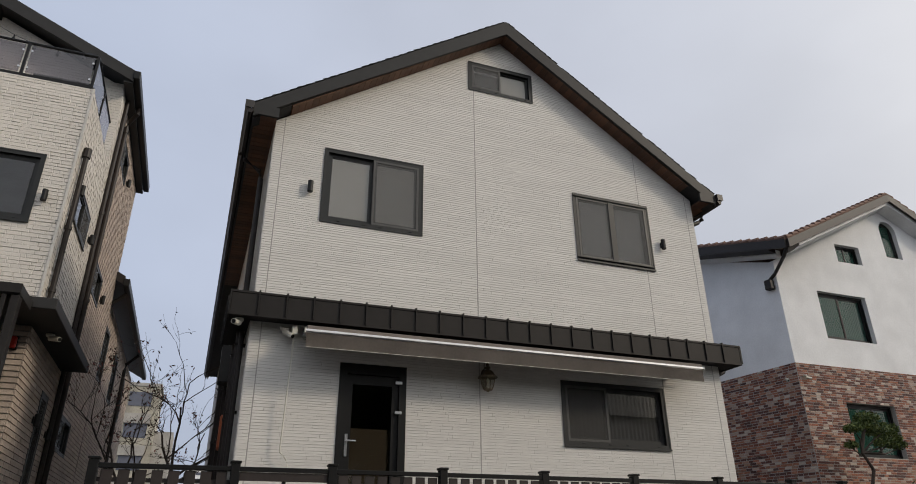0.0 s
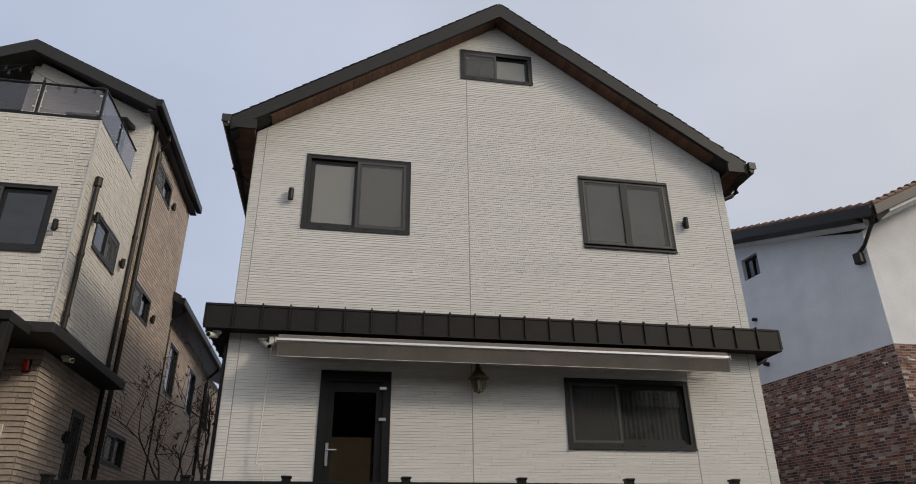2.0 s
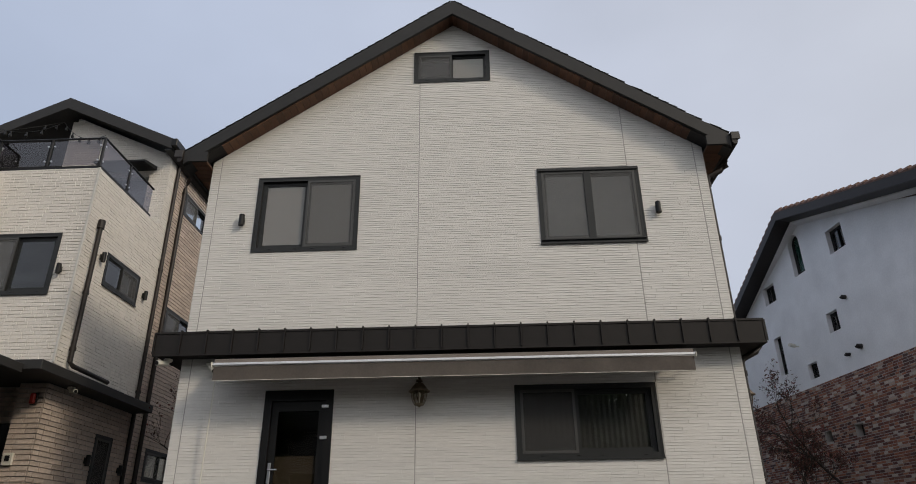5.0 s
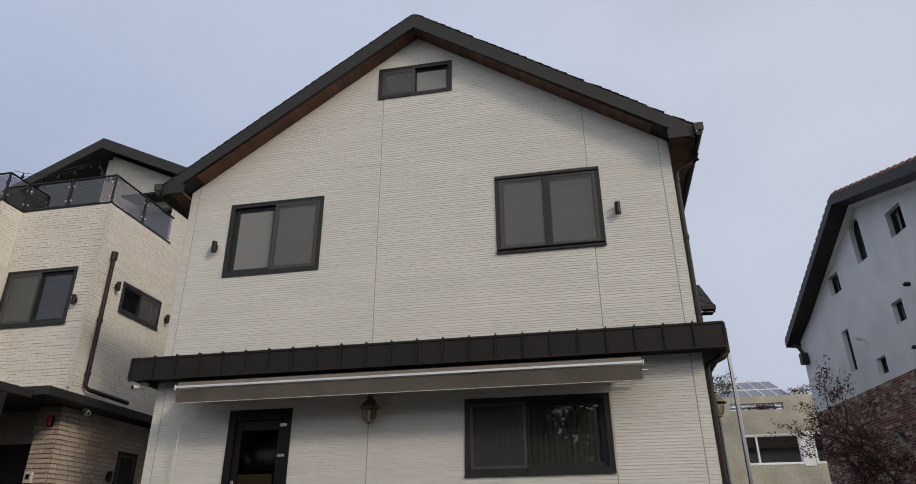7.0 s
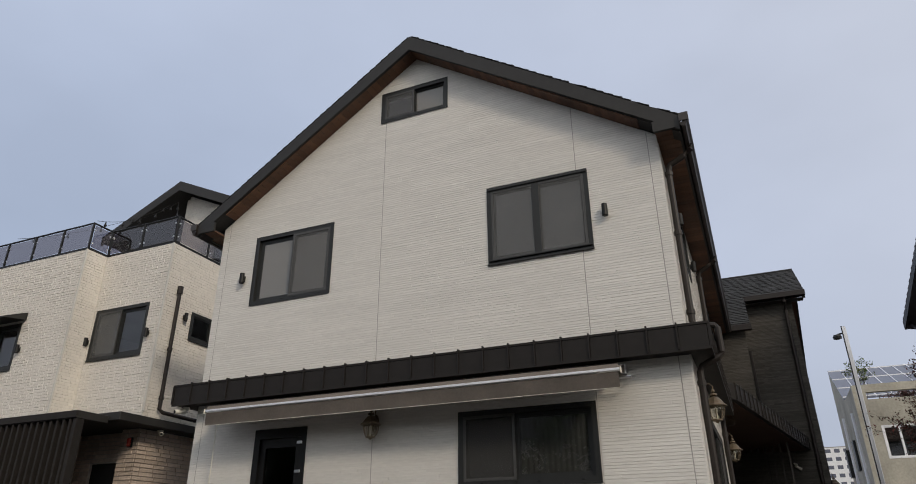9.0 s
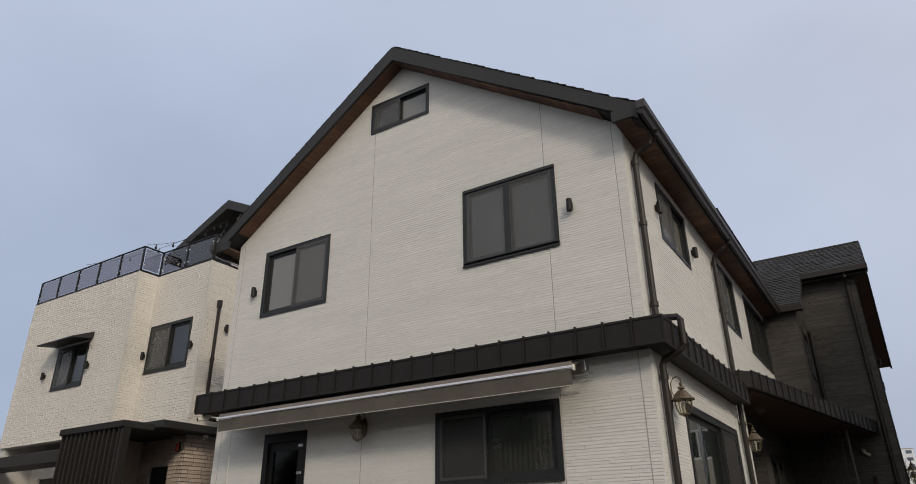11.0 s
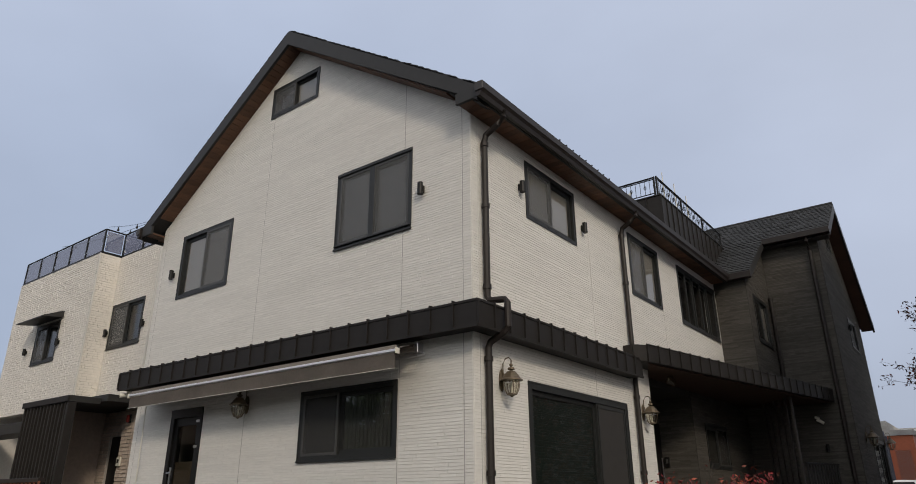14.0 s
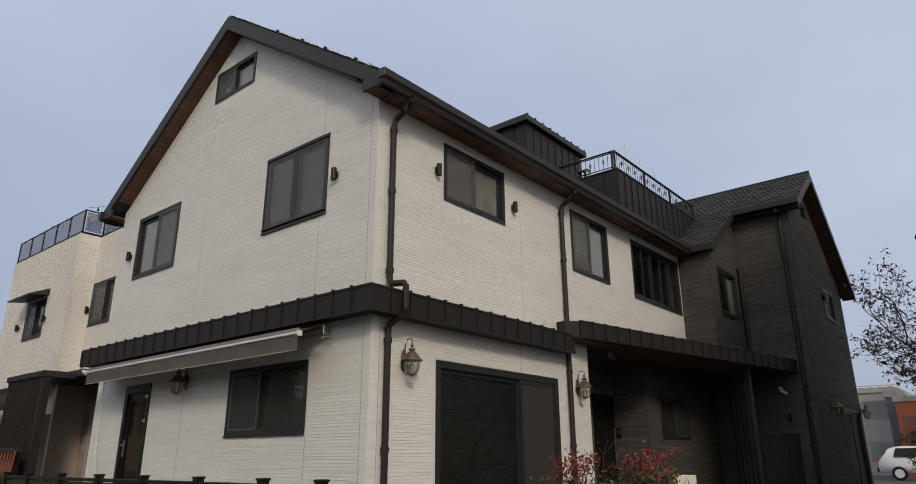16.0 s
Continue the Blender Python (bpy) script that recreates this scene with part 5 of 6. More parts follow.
w_ = nb_wall(-12.15, -10.75, 1.6, 4.7, face_front(0, NY + 0.25), [(-11.75, -10.85, 1.75, 4.0)], bricks=True)
d_ = part("door", bx(-11.75, -10.85, NY + 0.3, NY + 0.36, 1.75, 4.0), M["black"], nb, "black entrance door with pull handle")
part("handle", tb([(-10.98, NY + 0.25, 2.3), (-10.98, NY + 0.25, 3.1)], 0.015, 6), M["black"], d_)
for k in range(4):
    part("door_mark", bx(-11.36 + 0.025 * k, -11.352 + 0.025 * k, NY + 0.294, NY + 0.30, 3.05 + 0.02 * k, 3.24 - 0.03 * (k % 2)), M["steel"], d_)
g_ = part("garage_door", bx(-16.4, -14.2, NY + 0.35, NY + 0.42, 1.7, 4.0), M["frame"], nb, "dark panelled side door")
# gabled upper storey
NR, NRZ, NS, NW = -12.72, 11.63, 0.467, 2.59
nb_wall(0, 0, 0, 0, face_front(0, 3.85), [(-11.6, -10.75, 8.4, 9.75)], outline=[(8.4, -12.7, NX), (10.25, -12.7, NX), (11.35, -12.7, -12.65)], name="gable_wall")
part("terrace_door", bx(-11.6, -10.75, 3.9, 3.96, 8.4, 9.75), M["glass"], nb, "dark glazed terrace door")
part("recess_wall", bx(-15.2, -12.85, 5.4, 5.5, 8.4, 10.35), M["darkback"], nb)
part("recess_side", bx(-12.85, -12.7, 3.9, 5.4, 8.4, 11.3), M["cream"], nb)
part("upper_back", bx(-15.2, -10.5, 7.95, 8.15, 8.4, 10.35), M["wall"], nb)
part("terrace_floor", bx(-16.8, -12.5, 1.15, 8.1, 8.35, 8.45), M["concrete"], nb)
part("terrace_floor", bx(-12.5, -10.52, 1.65, 8.1, 8.35, 8.45), M["concrete"], nb)
bm = bmesh.new()
for ex in (NR + NW, NR - NW):
    slab(bm, [(NR, 3.45, NRZ), (ex, 3.45, NRZ - NS * NW), (ex, 8.3, NRZ - NS * NW), (NR, 8.3, NRZ)], 0.16)
nroof = part("roof", bm, M["fascia"], nb, "dark metal gable roof")
bm = bmesh.new()
for sx in (1, -1):
    e = NR + sx * NW
    ze = NRZ - NS * NW
    hexa(bm, [(NR, 3.42, NRZ + 0.01), (e, 3.42, ze + 0.01), (e, 3.42, ze - 0.24), (NR, 3.42, NRZ - 0.27)], [(NR, 3.47, NRZ + 0.01), (e, 3.47, ze + 0.01), (e, 3.47, ze - 0.24), (NR, 3.47, NRZ - 0.27)])
part("fascia", bm, M["fascia"], nroof)
part("soffit", bx(-10.3, -10.14, 3.47, 8.3, 10.16, 10.19), M["fascia"], nroof)
part("gutter", bx(-10.15, -10.02, 3.39, 8.32, 10.23, 10.42, 0.015), M["black"], nb, "black box gutter")
hd = bmesh.new()
hexa(hd, [(-11.75, 3.84, 9.88), (-10.6, 3.84, 9.88), (-10.6, 3.3, 9.80), (-11.75, 3.3, 9.80)], [(-11.75, 3.84, 9.98), (-10.6, 3.84, 9.98), (-10.6, 3.3, 9.84), (-11.75, 3.3, 9.84)])
part("door_hood", hd, M["black"], nb, "black metal hood")
hd = bmesh.new()
hexa(hd, [(-15.3, 0.89, 7.05), (-13.7, 0.89, 7.05), (-13.7, 0.40, 6.98), (-15.3, 0.40, 6.98)], [(-15.3, 0.89, 7.22), (-13.7, 0.89, 7.22), (-13.7, 0.40, 7.01), (-15.3, 0.40, 7.01)])
part("window_hood", hd, M["fascia"], nb, "dark metal window hood")
# corner beads
for x, y in ((NX, NY), (NXP, NYP)):
    part("corner_bead", bx(x - 0.015, x + 0.022, y - 0.022, y + 0.015, 4.9, 8.5, 0.004), M["trim"], nb)
# entrance canopy
part("canopy", bx(-12.3, -9.90, 0.56, 4.15, 4.57, 4.72, 0.008), M["fascia"], nb, "flat dark metal canopy")
part("canopy", bx(-12.35, -10.17, -0.08, 0.56, 4.52, 4.655, 0.008), M["fascia"], nb, "flat dark metal canopy")
part("canopy", bx(-17.0, -12.5, 0.3, 0.9, 4.1, 4.35, 0.008), M["fascia"], nb, "flat dark metal canopy")
scr = thing("slat_screen", "dark brown vertical slat screen at the neighbour entrance", "slat screen")
for k in range(13):
    x = -12.3 + 0.162 * k
    part("slat", bx(x, x + 0.05, -0.08, 0.08, 1.72, 4.515, 0.003), M["metal"], scr)
part("head", bx(-12.36, -10.165, -0.11, -0.082, 4.53, 4.65, 0.004), M["metal"], scr)
part("side_frame", bx(-10.26, -10.175, -0.079, 0.08, 1.72, 4.515, 0.004), M["metal"], scr)
part("back_panel", bx(-12.3, -10.43, 0.10, 0.12, 1.72, 4.515), M["metal"], scr)

# terrace glass balustrade
gr = thing("glass_balustrade", "smoked glass balustrade with black posts on the neighbour terrace", "balustrade")
path = [(-17.0, NYP + 0.05), (NXP - 0.05, NYP + 0.05), (NXP - 0.05, NY + 0.05), (NX - 0.05, NY + 0.05), (NX - 0.05, 3.45)]
for i, (a, b) in enumerate(zip(path, path[1:])):
    va, vb = Vector((*a, 0)), Vector((*b, 0))
    L = (vb - va).length
    u = (vb - va) / L
    n = max(1, round(L / 0.95))
    part("coping", tb([va + Vector((0, 0, 8.53)), vb + Vector((0, 0, 8.53))], 0.05, 4), M["black"], gr)
    part("hand_rail", tb([va + Vector((0, 0, 9.17)), vb + Vector((0, 0, 9.17))], 0.022, 6), M["black"], gr)
    ang = math.degrees(math.atan2(u.y, u.x))
    for k in range(n):
        m = pose(va.x + u.x * L * k / n, va.y + u.y * L * k / n, 0, 0, 0, ang)
        po = part("post", bx(-0.02, 0.02, -0.02, 0.02, 8.55, 9.16, 0.003), M["black"], gr, m=m)
        part("pane", bx(0.05, L / n - 0.05, -0.006, 0.006, 8.60, 9.13), M["smoke"], gr, m=m).visible_shadow = False
        for z in (8.70, 9.02):
            for q in (0.06, L / n - 0.06):
                part("clamp", tb([(q, -0.012, z), (q, 0.012, z)], 0.018, 8), M["steel"], po)
sl2 = thing("string_lights", "black cable with unlit hanging bulbs over the terrace", "string lights")
r3 = random.Random(4)
for a, b in (((-12.85, 3.6, 11.1), (-12.35, 1.0, 9.25)), ((-12.85, 3.6, 11.1), (-15.0, 1.0, 9.3)), ((-12.85, 3.6, 11.1), (-10.4, 1.5, 9.25))):
    A, B = Vector(a), Vector(b)
    pts = [A.lerp(B, k / 10) - Vector((0, 0, 0.9 * (k / 10) * (1 - k / 10))) for k in range(11)]
    part("cable", tb(pts, 0.006, 4), M["black"], sl2)
    for p in pts[1:-1:2]:
        bm = bmesh.new()
        lathe(bm, [(0.012, 0), (0.014, -0.05), (0.03, -0.08), (0.032, -0.11), (0.01, -0.13)], 8, p.x, p.y)
        bmesh.ops.translate(bm, vec=(0, 0, p.z), verts=bm.verts)
        part("bulb", bm, M["black"], sl2)
sp = thing("terrace_furniture", "dark covered furniture on the terrace", "furniture")
part("cover", bx(-15.4, -14.2, 2.2, 3.2, 8.46, 9.0, 0.08), M["black"], sp)
# pipes of the neighbour
pp = downpipe(nb, [(-10.24, 1.74, 7.50), (-10.24, 1.74, 4.98), (-10.2, 1.8, 4.92), (-10.2, 2.9, 4.90)], r=0.04, brackets=[(-10.24, 1.74, 6.2), (-10.24, 1.74, 5.2)])
part("funnel", tb([(-10.24, 1.74, 7.42), (-10.24, 1.74, 7.58)], 0.062, 10), M["pipe"], pp)
downpipe(nb, [(-10.26, 4.16, 10.2), (-10.26, 4.16, 1.72)], r=0.04, brackets=[(-10.26, 4.16, 7.6), (-10.26, 4.16, 5.0)])
downpipe(nb, [(-10.08, 4.45, 10.24), (-10.08, 4.47, 10.1), (-10.2, 4.56, 9.95), (-10.25, 4.6, 9.8), (-10.25, 4.6, 1.72)], r=0.045, brackets=[(-10.25, 4.6, 9.7), (-10.25, 4.6, 6.0), (-10.25, 4.6, 3.3)])
# annex behind
an = thing("taupe_annex", "long taupe brick house with dark eaves behind", "house")
ha = [(9.2, 10.2, 5.6, 6.9), (12.0, 13.0, 5.6, 6.9), (15.0, 15.9, 5.6, 6.9), (11.2, 12.4, 2.6, 3.6)]
oa = [(1.6, 8.2, 18.0), (7.45, 8.2, 18.0)]
w_ = wall("side_wall", oa, ha, 0.2, M["mortar"], an, face_right(-10.45, 0))
siding(w_, oa, ha, [8.2, 18.0], mat=M["brown"], rng=rn, name="brick_course", joint=0.002, near=(8.2, 6.0, 20), one=M["brown1"], **BP)
for h in ha:
    window(w_, pose(h[0], 0, h[2]), h[1] - h[0], h[3] - h[2], (0, 0.5, 1), fw=0.06)
part("front_wall", bx(-15.5, -10.5, 8.25, 8.4, 5.0, 9.2), M["brown1"], an)
bm = bmesh.new()
slab(bm, [(-13.5, 8.0, 9.6), (-10.1, 8.0, 7.78), (-10.1, 18.3, 7.78), (-13.5, 18.3, 9.6)], 0.22)
slab(bm, [(-16.5, 8.0, 7.9), (-13.5, 8.0, 9.6), (-13.5, 18.3, 9.6), (-16.5, 18.3, 7.9)], 0.22)
part("roof", bm, M["pipe"], an, "dark gable roof")
part("gutter", bx(-10.12, -9.98, 7.95, 18.3, 7.52, 7.70, 0.012), M["black"], an)
for y in (8.5, 14.6):
    downpipe(an, [(-10.05, y, 7.5), (-10.36, y, 7.2), (-10.38, y, 7.0), (-10.38, y, 1.72)], r=0.05)
mt = thing("utility_meter", "grey meter box and white keypad on taupe brick", "meter box")
part("keypad", bx(-10.7, -10.55, 1.36, 1.40, 3.32, 3.5, 0.005), M["plastic"], mt)
part("button", bx(-10.66, -10.59, 1.35, 1.365, 3.38, 3.46), M["black"], mt)
al = thing("alarm_beacon", "small red alarm beacon under the neighbour canopy", "alarm", pose(-10.45, 1.37, 4.32))
part("lens", bx(-0.04, 0.04, -0.05, 0.0, -0.09, 0.07, 0.015), M["redplastic"], al)
part("base", bx(-0.05, 0.05, 0.0, 0.03, -0.1, 0.08, 0.005), M["black"], al)
M["terracotta"] = material("terracotta_lattice", (0.21, 0.072, 0.038), 0.7, grain=0.2, scale=12, stain=0.2)
lat = thing("lattice_panel", "terracotta lattice panel with dark rail at the neighbour yard", "lattice")
for k in range(12):
    part("strip", tb([(-12.3 + 0.18 * k, -0.40, 1.725), (-12.0 + 0.18 * k, -0.40, 2.98)], 0.028, 4), M["terracotta"], lat)
    part("strip", tb([(-12.0 + 0.18 * k, -0.37, 1.725), (-12.3 + 0.18 * k, -0.37, 2.98)], 0.028, 4), M["terracotta"], lat)
part("backing", bx(-12.3, -10.06, -0.30, -0.28, 1.725, 2.95), M["black"], lat)
part("rail", bx(-12.35, -10.02, -0.43, -0.30, 2.96, 3.04, 0.005), M["pipe"], lat)


# ---------------------------------------------------------------- white stucco and brick house
bh = thing("stucco_brick_house", "white stucco house with red brick lower storey and clay tile roof", "house")
BX, BY, BZ = 7.44, 5.17, 6.46
M["teal"] = glass("green_tinted_glass", (0.55, 0.72, 0.66), 0.55)
LEFT = pose(BX, BY, 0, 0, 0, -90 + 6.8)
hl = [(-4.62, -3.88, 9.85, 10.58), (-5.53, -5.0, 7.72, 8.30), (-7.0, -6.5, 6.68, 7.15), (-8.59, -7.88, 9.60, 10.22), (-8.55, -8.12, 7.15, 8.42)]
hl_arch = (-6.58, -5.98, 9.90, 11.24)
ol = [(BZ, -11.6, 0.0), (9.0, -11.6, 0.0), (9.5, -10.4, 0.0), (11.62, -5.76, -5.66)]
lw = wall("left_wall", ol, hl + [hl_arch], 0.3, M["stucco"], bh, LEFT, "white stucco gable wall")
hf = [(8.93, 10.90, 7.31, 8.79), (10.17, 11.22, 9.92, 10.54)]
hf_arch = (12.45, 13.2, 10.40, 11.75)
of = [(BZ, BX, 17.6), (9.55, BX, 17.6), (12.25, 12.5, 12.6)]
fw2 = wall("front_wall", of, hf + [hf_arch], 0.3, M["stucco"], bh, face_front(0, BY), "white stucco gable wall")
hb_front = [(9.0, 10.87, 3.97, 5.44)]
hb_left = [(-5.45, -5.08, 4.75, 5.08), (-6.9, -6.55, 4.8, 5.1)]
lo1 = wall("brick_wall", [(1.6, -11.6, 0.0), (BZ, -11.6, 0.0)], hb_left, 0.3, M["mortar"], bh, LEFT @ pose(0, -0.01, 0), "red brick wall")
lo2 = wall("brick_wall", [(1.6, BX - 0.01, 17.6), (BZ, BX - 0.01, 17.6)], hb_front, 0.3, M["mortar"], bh, face_front(0, BY - 0.01), "red brick wall")
part("back_wall", bx(6.3, 16.2, 16.5, 16.7, 1.6, 8.9), M["stucco"], bh)
part("far_wall", bx(16.0, 16.2, BY, 16.7, 1.6, 9.4), M["stucco"], bh)
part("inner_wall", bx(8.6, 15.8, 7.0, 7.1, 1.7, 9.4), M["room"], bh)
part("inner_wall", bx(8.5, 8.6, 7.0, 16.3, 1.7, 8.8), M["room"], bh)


def recess_window(parent, u0, u1, z0, z1, sashes, gm, arch=False):
    w = window(parent, pose(u0, 0.14, z0), u1 - u0, z1 - z0, sashes, fw=0.06, glass_mat=gm, proud=0.0, deep=0.1, frame_mat=M["black"], slots=False, curtain=(0, 1) if gm is M["teal"] else (), cloth="tealcloth")
    if arch:
        # rounded head: fill the two upper corners of the opening
        r = (u1 - u0) / 2
        c = (u0 + u1) / 2
        for s in (-1, 1):
            bm = bmesh.new()
            pts = [(c + s * r, z1 + 0.002)]
            for k in range(7):
                a = math.pi / 2 * k / 6
                pts.append((c + s * r * math.sin(a) * 0.999, z1 - r + r * math.cos(a)))
            hexa(bm, [(x, 0.001, z) for x, z in pts], [(x, 0.299, z) for x, z in pts])
            part("arch_corner", bm, M["stucco"], parent)
    return w


for h in hl:
    recess_window(lw, *h, (0, 0.5, 1), M["glass"])
recess_window(lw, *hl_arch, (0, 1), M["teal"], True)
for h in hf:
    recess_window(fw2, *h, (0, 0.48, 1), M["teal"])
recess_window(fw2, *hf_arch, (0, 1), M["teal"], True)
recess_window(lo2, *hb_front[0], (0, 0.62, 1), M["teal"])
for h in hb_left:
    part("vent_back", bx(h[0], h[1], 0.2, 0.25, h[2], h[3]), M["black"], lo1)
# roof
RE = 0.18
bm = bmesh.new()
VA, VR, VB = (6.90, 4.08, 9.70), (6.15, 10.9, 11.82), (5.72, 17.0, 9.15)
slab(bm, [VA, (12.6, 10.4, 12.5), (18.0, 10.9, 12.0), VR], RE)
slab(bm, [VR, (16.9, 10.9, 12.0), (16.9, 17.0, 9.2), VB], RE)
slab(bm, [VA, (12.6, 4.72, 12.5), (12.6, 10.4, 12.5)], RE)
slab(bm, [(12.6, 4.72, 12.5), (18.3, 4.72, 9.7), (18.3, 10.4, 9.7), (12.6, 10.4, 12.5)], RE)
broof = part("roof", bm, M["tile"], bh, "brown clay tile roof")


def verge(p0, p1, out, n, start=0.0, wide=0.43):
    """Gutter-like dark fascia, white cornice and a row of barrel tiles along a sloping roof edge."""
    a, b, o = Vector(p0), Vector(p1), Vector(out)
    dn = Vector((0, 0, -1))
    bm = bmesh.new()
    hexa(bm, [a, b, b + dn * 0.26, a + dn * 0.26], [a + o * 0.08, b + o * 0.08, b + o * 0.08 + dn * 0.26, a + o * 0.08 + dn * 0.26])
    part("fascia", bm, M["pipe"], broof, "dark brown metal edge")
    bm = bmesh.new()
    c0, a = a, a.lerp(b, start)
    q = 0.02 if wide > 0.4 else 0.40
    hexa(bm, [a - o * (q + wide) + dn * 0.18, b - o * (q + wide) + dn * 0.18, b - o * (q + wide) + dn * 0.42, a - o * (q + wide) + dn * 0.42], [a - o * q + dn * 0.18, b - o * q + dn * 0.18, b - o * q + dn * 0.34, a - o * q + dn * 0.34])
    part("cornice", bm, M["stucco"], broof, "white cornice")
    if q > 0.1:
        bm = bmesh.new()
        hexa(bm, [a - o * q + dn * 0.181, b - o * q + dn * 0.181, b - o * q + dn * 0.30, a - o * q + dn * 0.30], [a - o * 0.002 + dn * 0.181, b - o * 0.002 + dn * 0.181, b - o * 0.002 + dn * 0.25, a - o * 0.002 + dn * 0.25])
        part("soffit", bm, M["pipe"], broof, "dark brown soffit")
    a = c0
    d = (b - a) / n
    for k in range(n):
        q0, q1 = a + d * k, a + d * (k + 1.12)
        bm = bmesh.new()
        tube(bm, [q0 + Vector((0, 0, 0.075)) - o * 0.02, q1 + Vector((0, 0, 0.03)) - o * 0.02], 0.085, 8, 0.07)
        part("ridge_tile", bm, M["tile"], broof)


LN = Vector((-math.cos(radians(6.8)), -math.sin(radians(6.8)), 0))
verge(VA, VR, LN, 23, 0.10, 0.20)
verge(VB, VR, LN, 22, 0.0, 0.20)
verge(VA, (12.6, 4.72, 12.5), (0, -1, 0), 20, 0.10)
verge((18.3, 4.72, 9.7), (12.6, 4.72, 12.5), (0, -1, 0), 20)


def on_left(u, z, out=0.0):
    return (LEFT @ Vector((-u, -out, z)))


part("downpipe", tb([(6.9, 4.1, 9.5), (6.95, 4.3, 9.3), on_left(-0.05, 9.1, 0.1), on_left(0.2, 8.95, 0.1)], 0.05, 8), M["pipe"], bh, "dark rain pipe")
part("rain_head", bx(-0.32, -0.10, -0.2, -0.01, 8.68, 8.98, 0.02), M["pipe"], bh, m=LEFT)
part("downpipe", tb([VB, on_left(11.4, 8.75, 0.2), on_left(11.3, 8.5, 0.12)], 0.06, 8), M["pipe"], bh, "dark rain pipe")
part("rain_head", bx(-11.4, -11.15, -0.25, -0.01, 8.1, 8.5, 0.02), M["pipe"], bh, m=LEFT)
for u, z, r in ((4.47, 8.48, 0.06), (4.35, 7.01, 0.07), (4.91, 6.93, 0.05)):
    part("wall_vent", tb([on_left(u, z), on_left(u, z, 0.1), on_left(u, z - 0.03, 0.12)], r, 10), M["pipe"], bh, "small round wall vent")
fl = thing("flood_lamp", "pale wall flood lamp on stucco", "wall lamp", LEFT @ pose(-7.23, 0, 7.8, 0, 0, 90))
part("arm", tb([(0, 0, 0), (-0.2, 0, 0.02)], 0.02, 6), M["plastic"], fl)
part("head", tb([(-0.12, 0, 0.02), (-0.32, -0.05, 0.05)], 0.06, 10), M["plastic"], fl)
gm_ = thing("gas_meter", "grey gas meter pair on brick wall", "gas meter", pose(7.2, 6.3, 3.1))
for k in range(2):
    part("case", bx(-0.1, 0.12, 0.35 * k, 0.35 * k + 0.26, -0.15, 0.15, 0.03), M["concrete"], gm_)
part("pipe", tb([(0.05, -0.1, 0.2), (0.05, 0.7, 0.2)], 0.025, 6), M["pipe"], gm_)

# ---------------------------------------------------------------- background
M["oldconcrete"] = material("stained_concrete", (0.44, 0.415, 0.345), 0.9, grain=0.18, scale=9, stain=0.4, bump=0.004, bump_scale=20)
cb = thing("concrete_building", "pale concrete building with ribbon window and roof planting", "building")
t_ = wall("front_wall", [(1.6, 5.55, 12.1), (10.1, 5.55, 12.1)], [(6.14, 8.94, 9.34, 9.71), (6.45, 9.44, 6.41, 8.0), (10.06, 11.18, 6.41, 8.03)], 0.35, M["oldconcrete"], cb, face_front(0, 32))
part("inner_wall", bx(6.0, 11.9, 33.2, 33.3, 1.6, 9.0), M["room"], cb)
bm = bmesh.new()
side = [(32.35, 1.6), (32.35, 10.05), (36.9, 10.2), (43.0, 13.2), (43.0, 1.6)]
hexa(bm, [(5.55 + 0.02 * (y - 32), y, z) for y, z in side], [(5.90 + 0.02 * (y - 32), y, z) for y, z in side])
part("side_wall", bm, M["oldconcrete"], cb)
window(t_, pose(6.45, 0, 6.41), 2.99, 1.59, (0, 0.25, 1), fw=0.05, frame_mat=M["stucco"])
window(t_, pose(10.06, 0, 6.41), 1.12, 1.62, (0, 1), fw=0.05, frame_mat=M["stucco"])
part("white_panel", bx(9.44, 10.0, 31.96, 32.05, 6.3, 8.1), M["stucco"], cb)
bm = bmesh.new()
hexa(bm, [(5.62, 36.9, 10.25), (11.6, 36.9, 10.25), (11.0, 43, 13.2), (5.75, 43, 13.2)], [(5.62, 36.9, 10.35), (11.6, 36.9, 10.35), (11.0, 43, 13.3), (5.75, 43, 13.3)])
part("solar_roof", bm, M["solar"], cb, "blue-grey solar panels")
for k in range(1, 7):
    a = k / 7
    part("panel_rail", tb([(5.62 + 5.98 * a, 36.9, 10.36), (5.75 + 5.25 * a, 43, 13.31)], 0.035, 4), M["alu"], cb)
for a in (0.03, 0.33, 0.64, 0.97):
    part("panel_rail", tb([(5.62 + 0.13 * a, 36.9 + 6.1 * a, 10.36 + 2.95 * a), (11.6 - 0.6 * a, 36.9 + 6.1 * a, 10.36 + 2.95 * a)], 0.035, 4), M["alu"], cb)
for y, z in ((34.0, 9.0), (39.5, 9.6)):
    part("rain_pipe", tb([(5.5 + 0.02 * (y - 32), y, z), (5.5 + 0.02 * (y - 32), y, 1.8)], 0.09, 6), M["stucco"], cb)
for y in (36.3, 40.8):
    part("side_window", bx(5.5, 5.75, y, y + 0.7, 6.3, 7.9), M["frame"], cb)
lampp = thing("street_lamp", "grey metal street lamp pole with small head", "street lamp", pose(4.46, 21.25, 1.72))
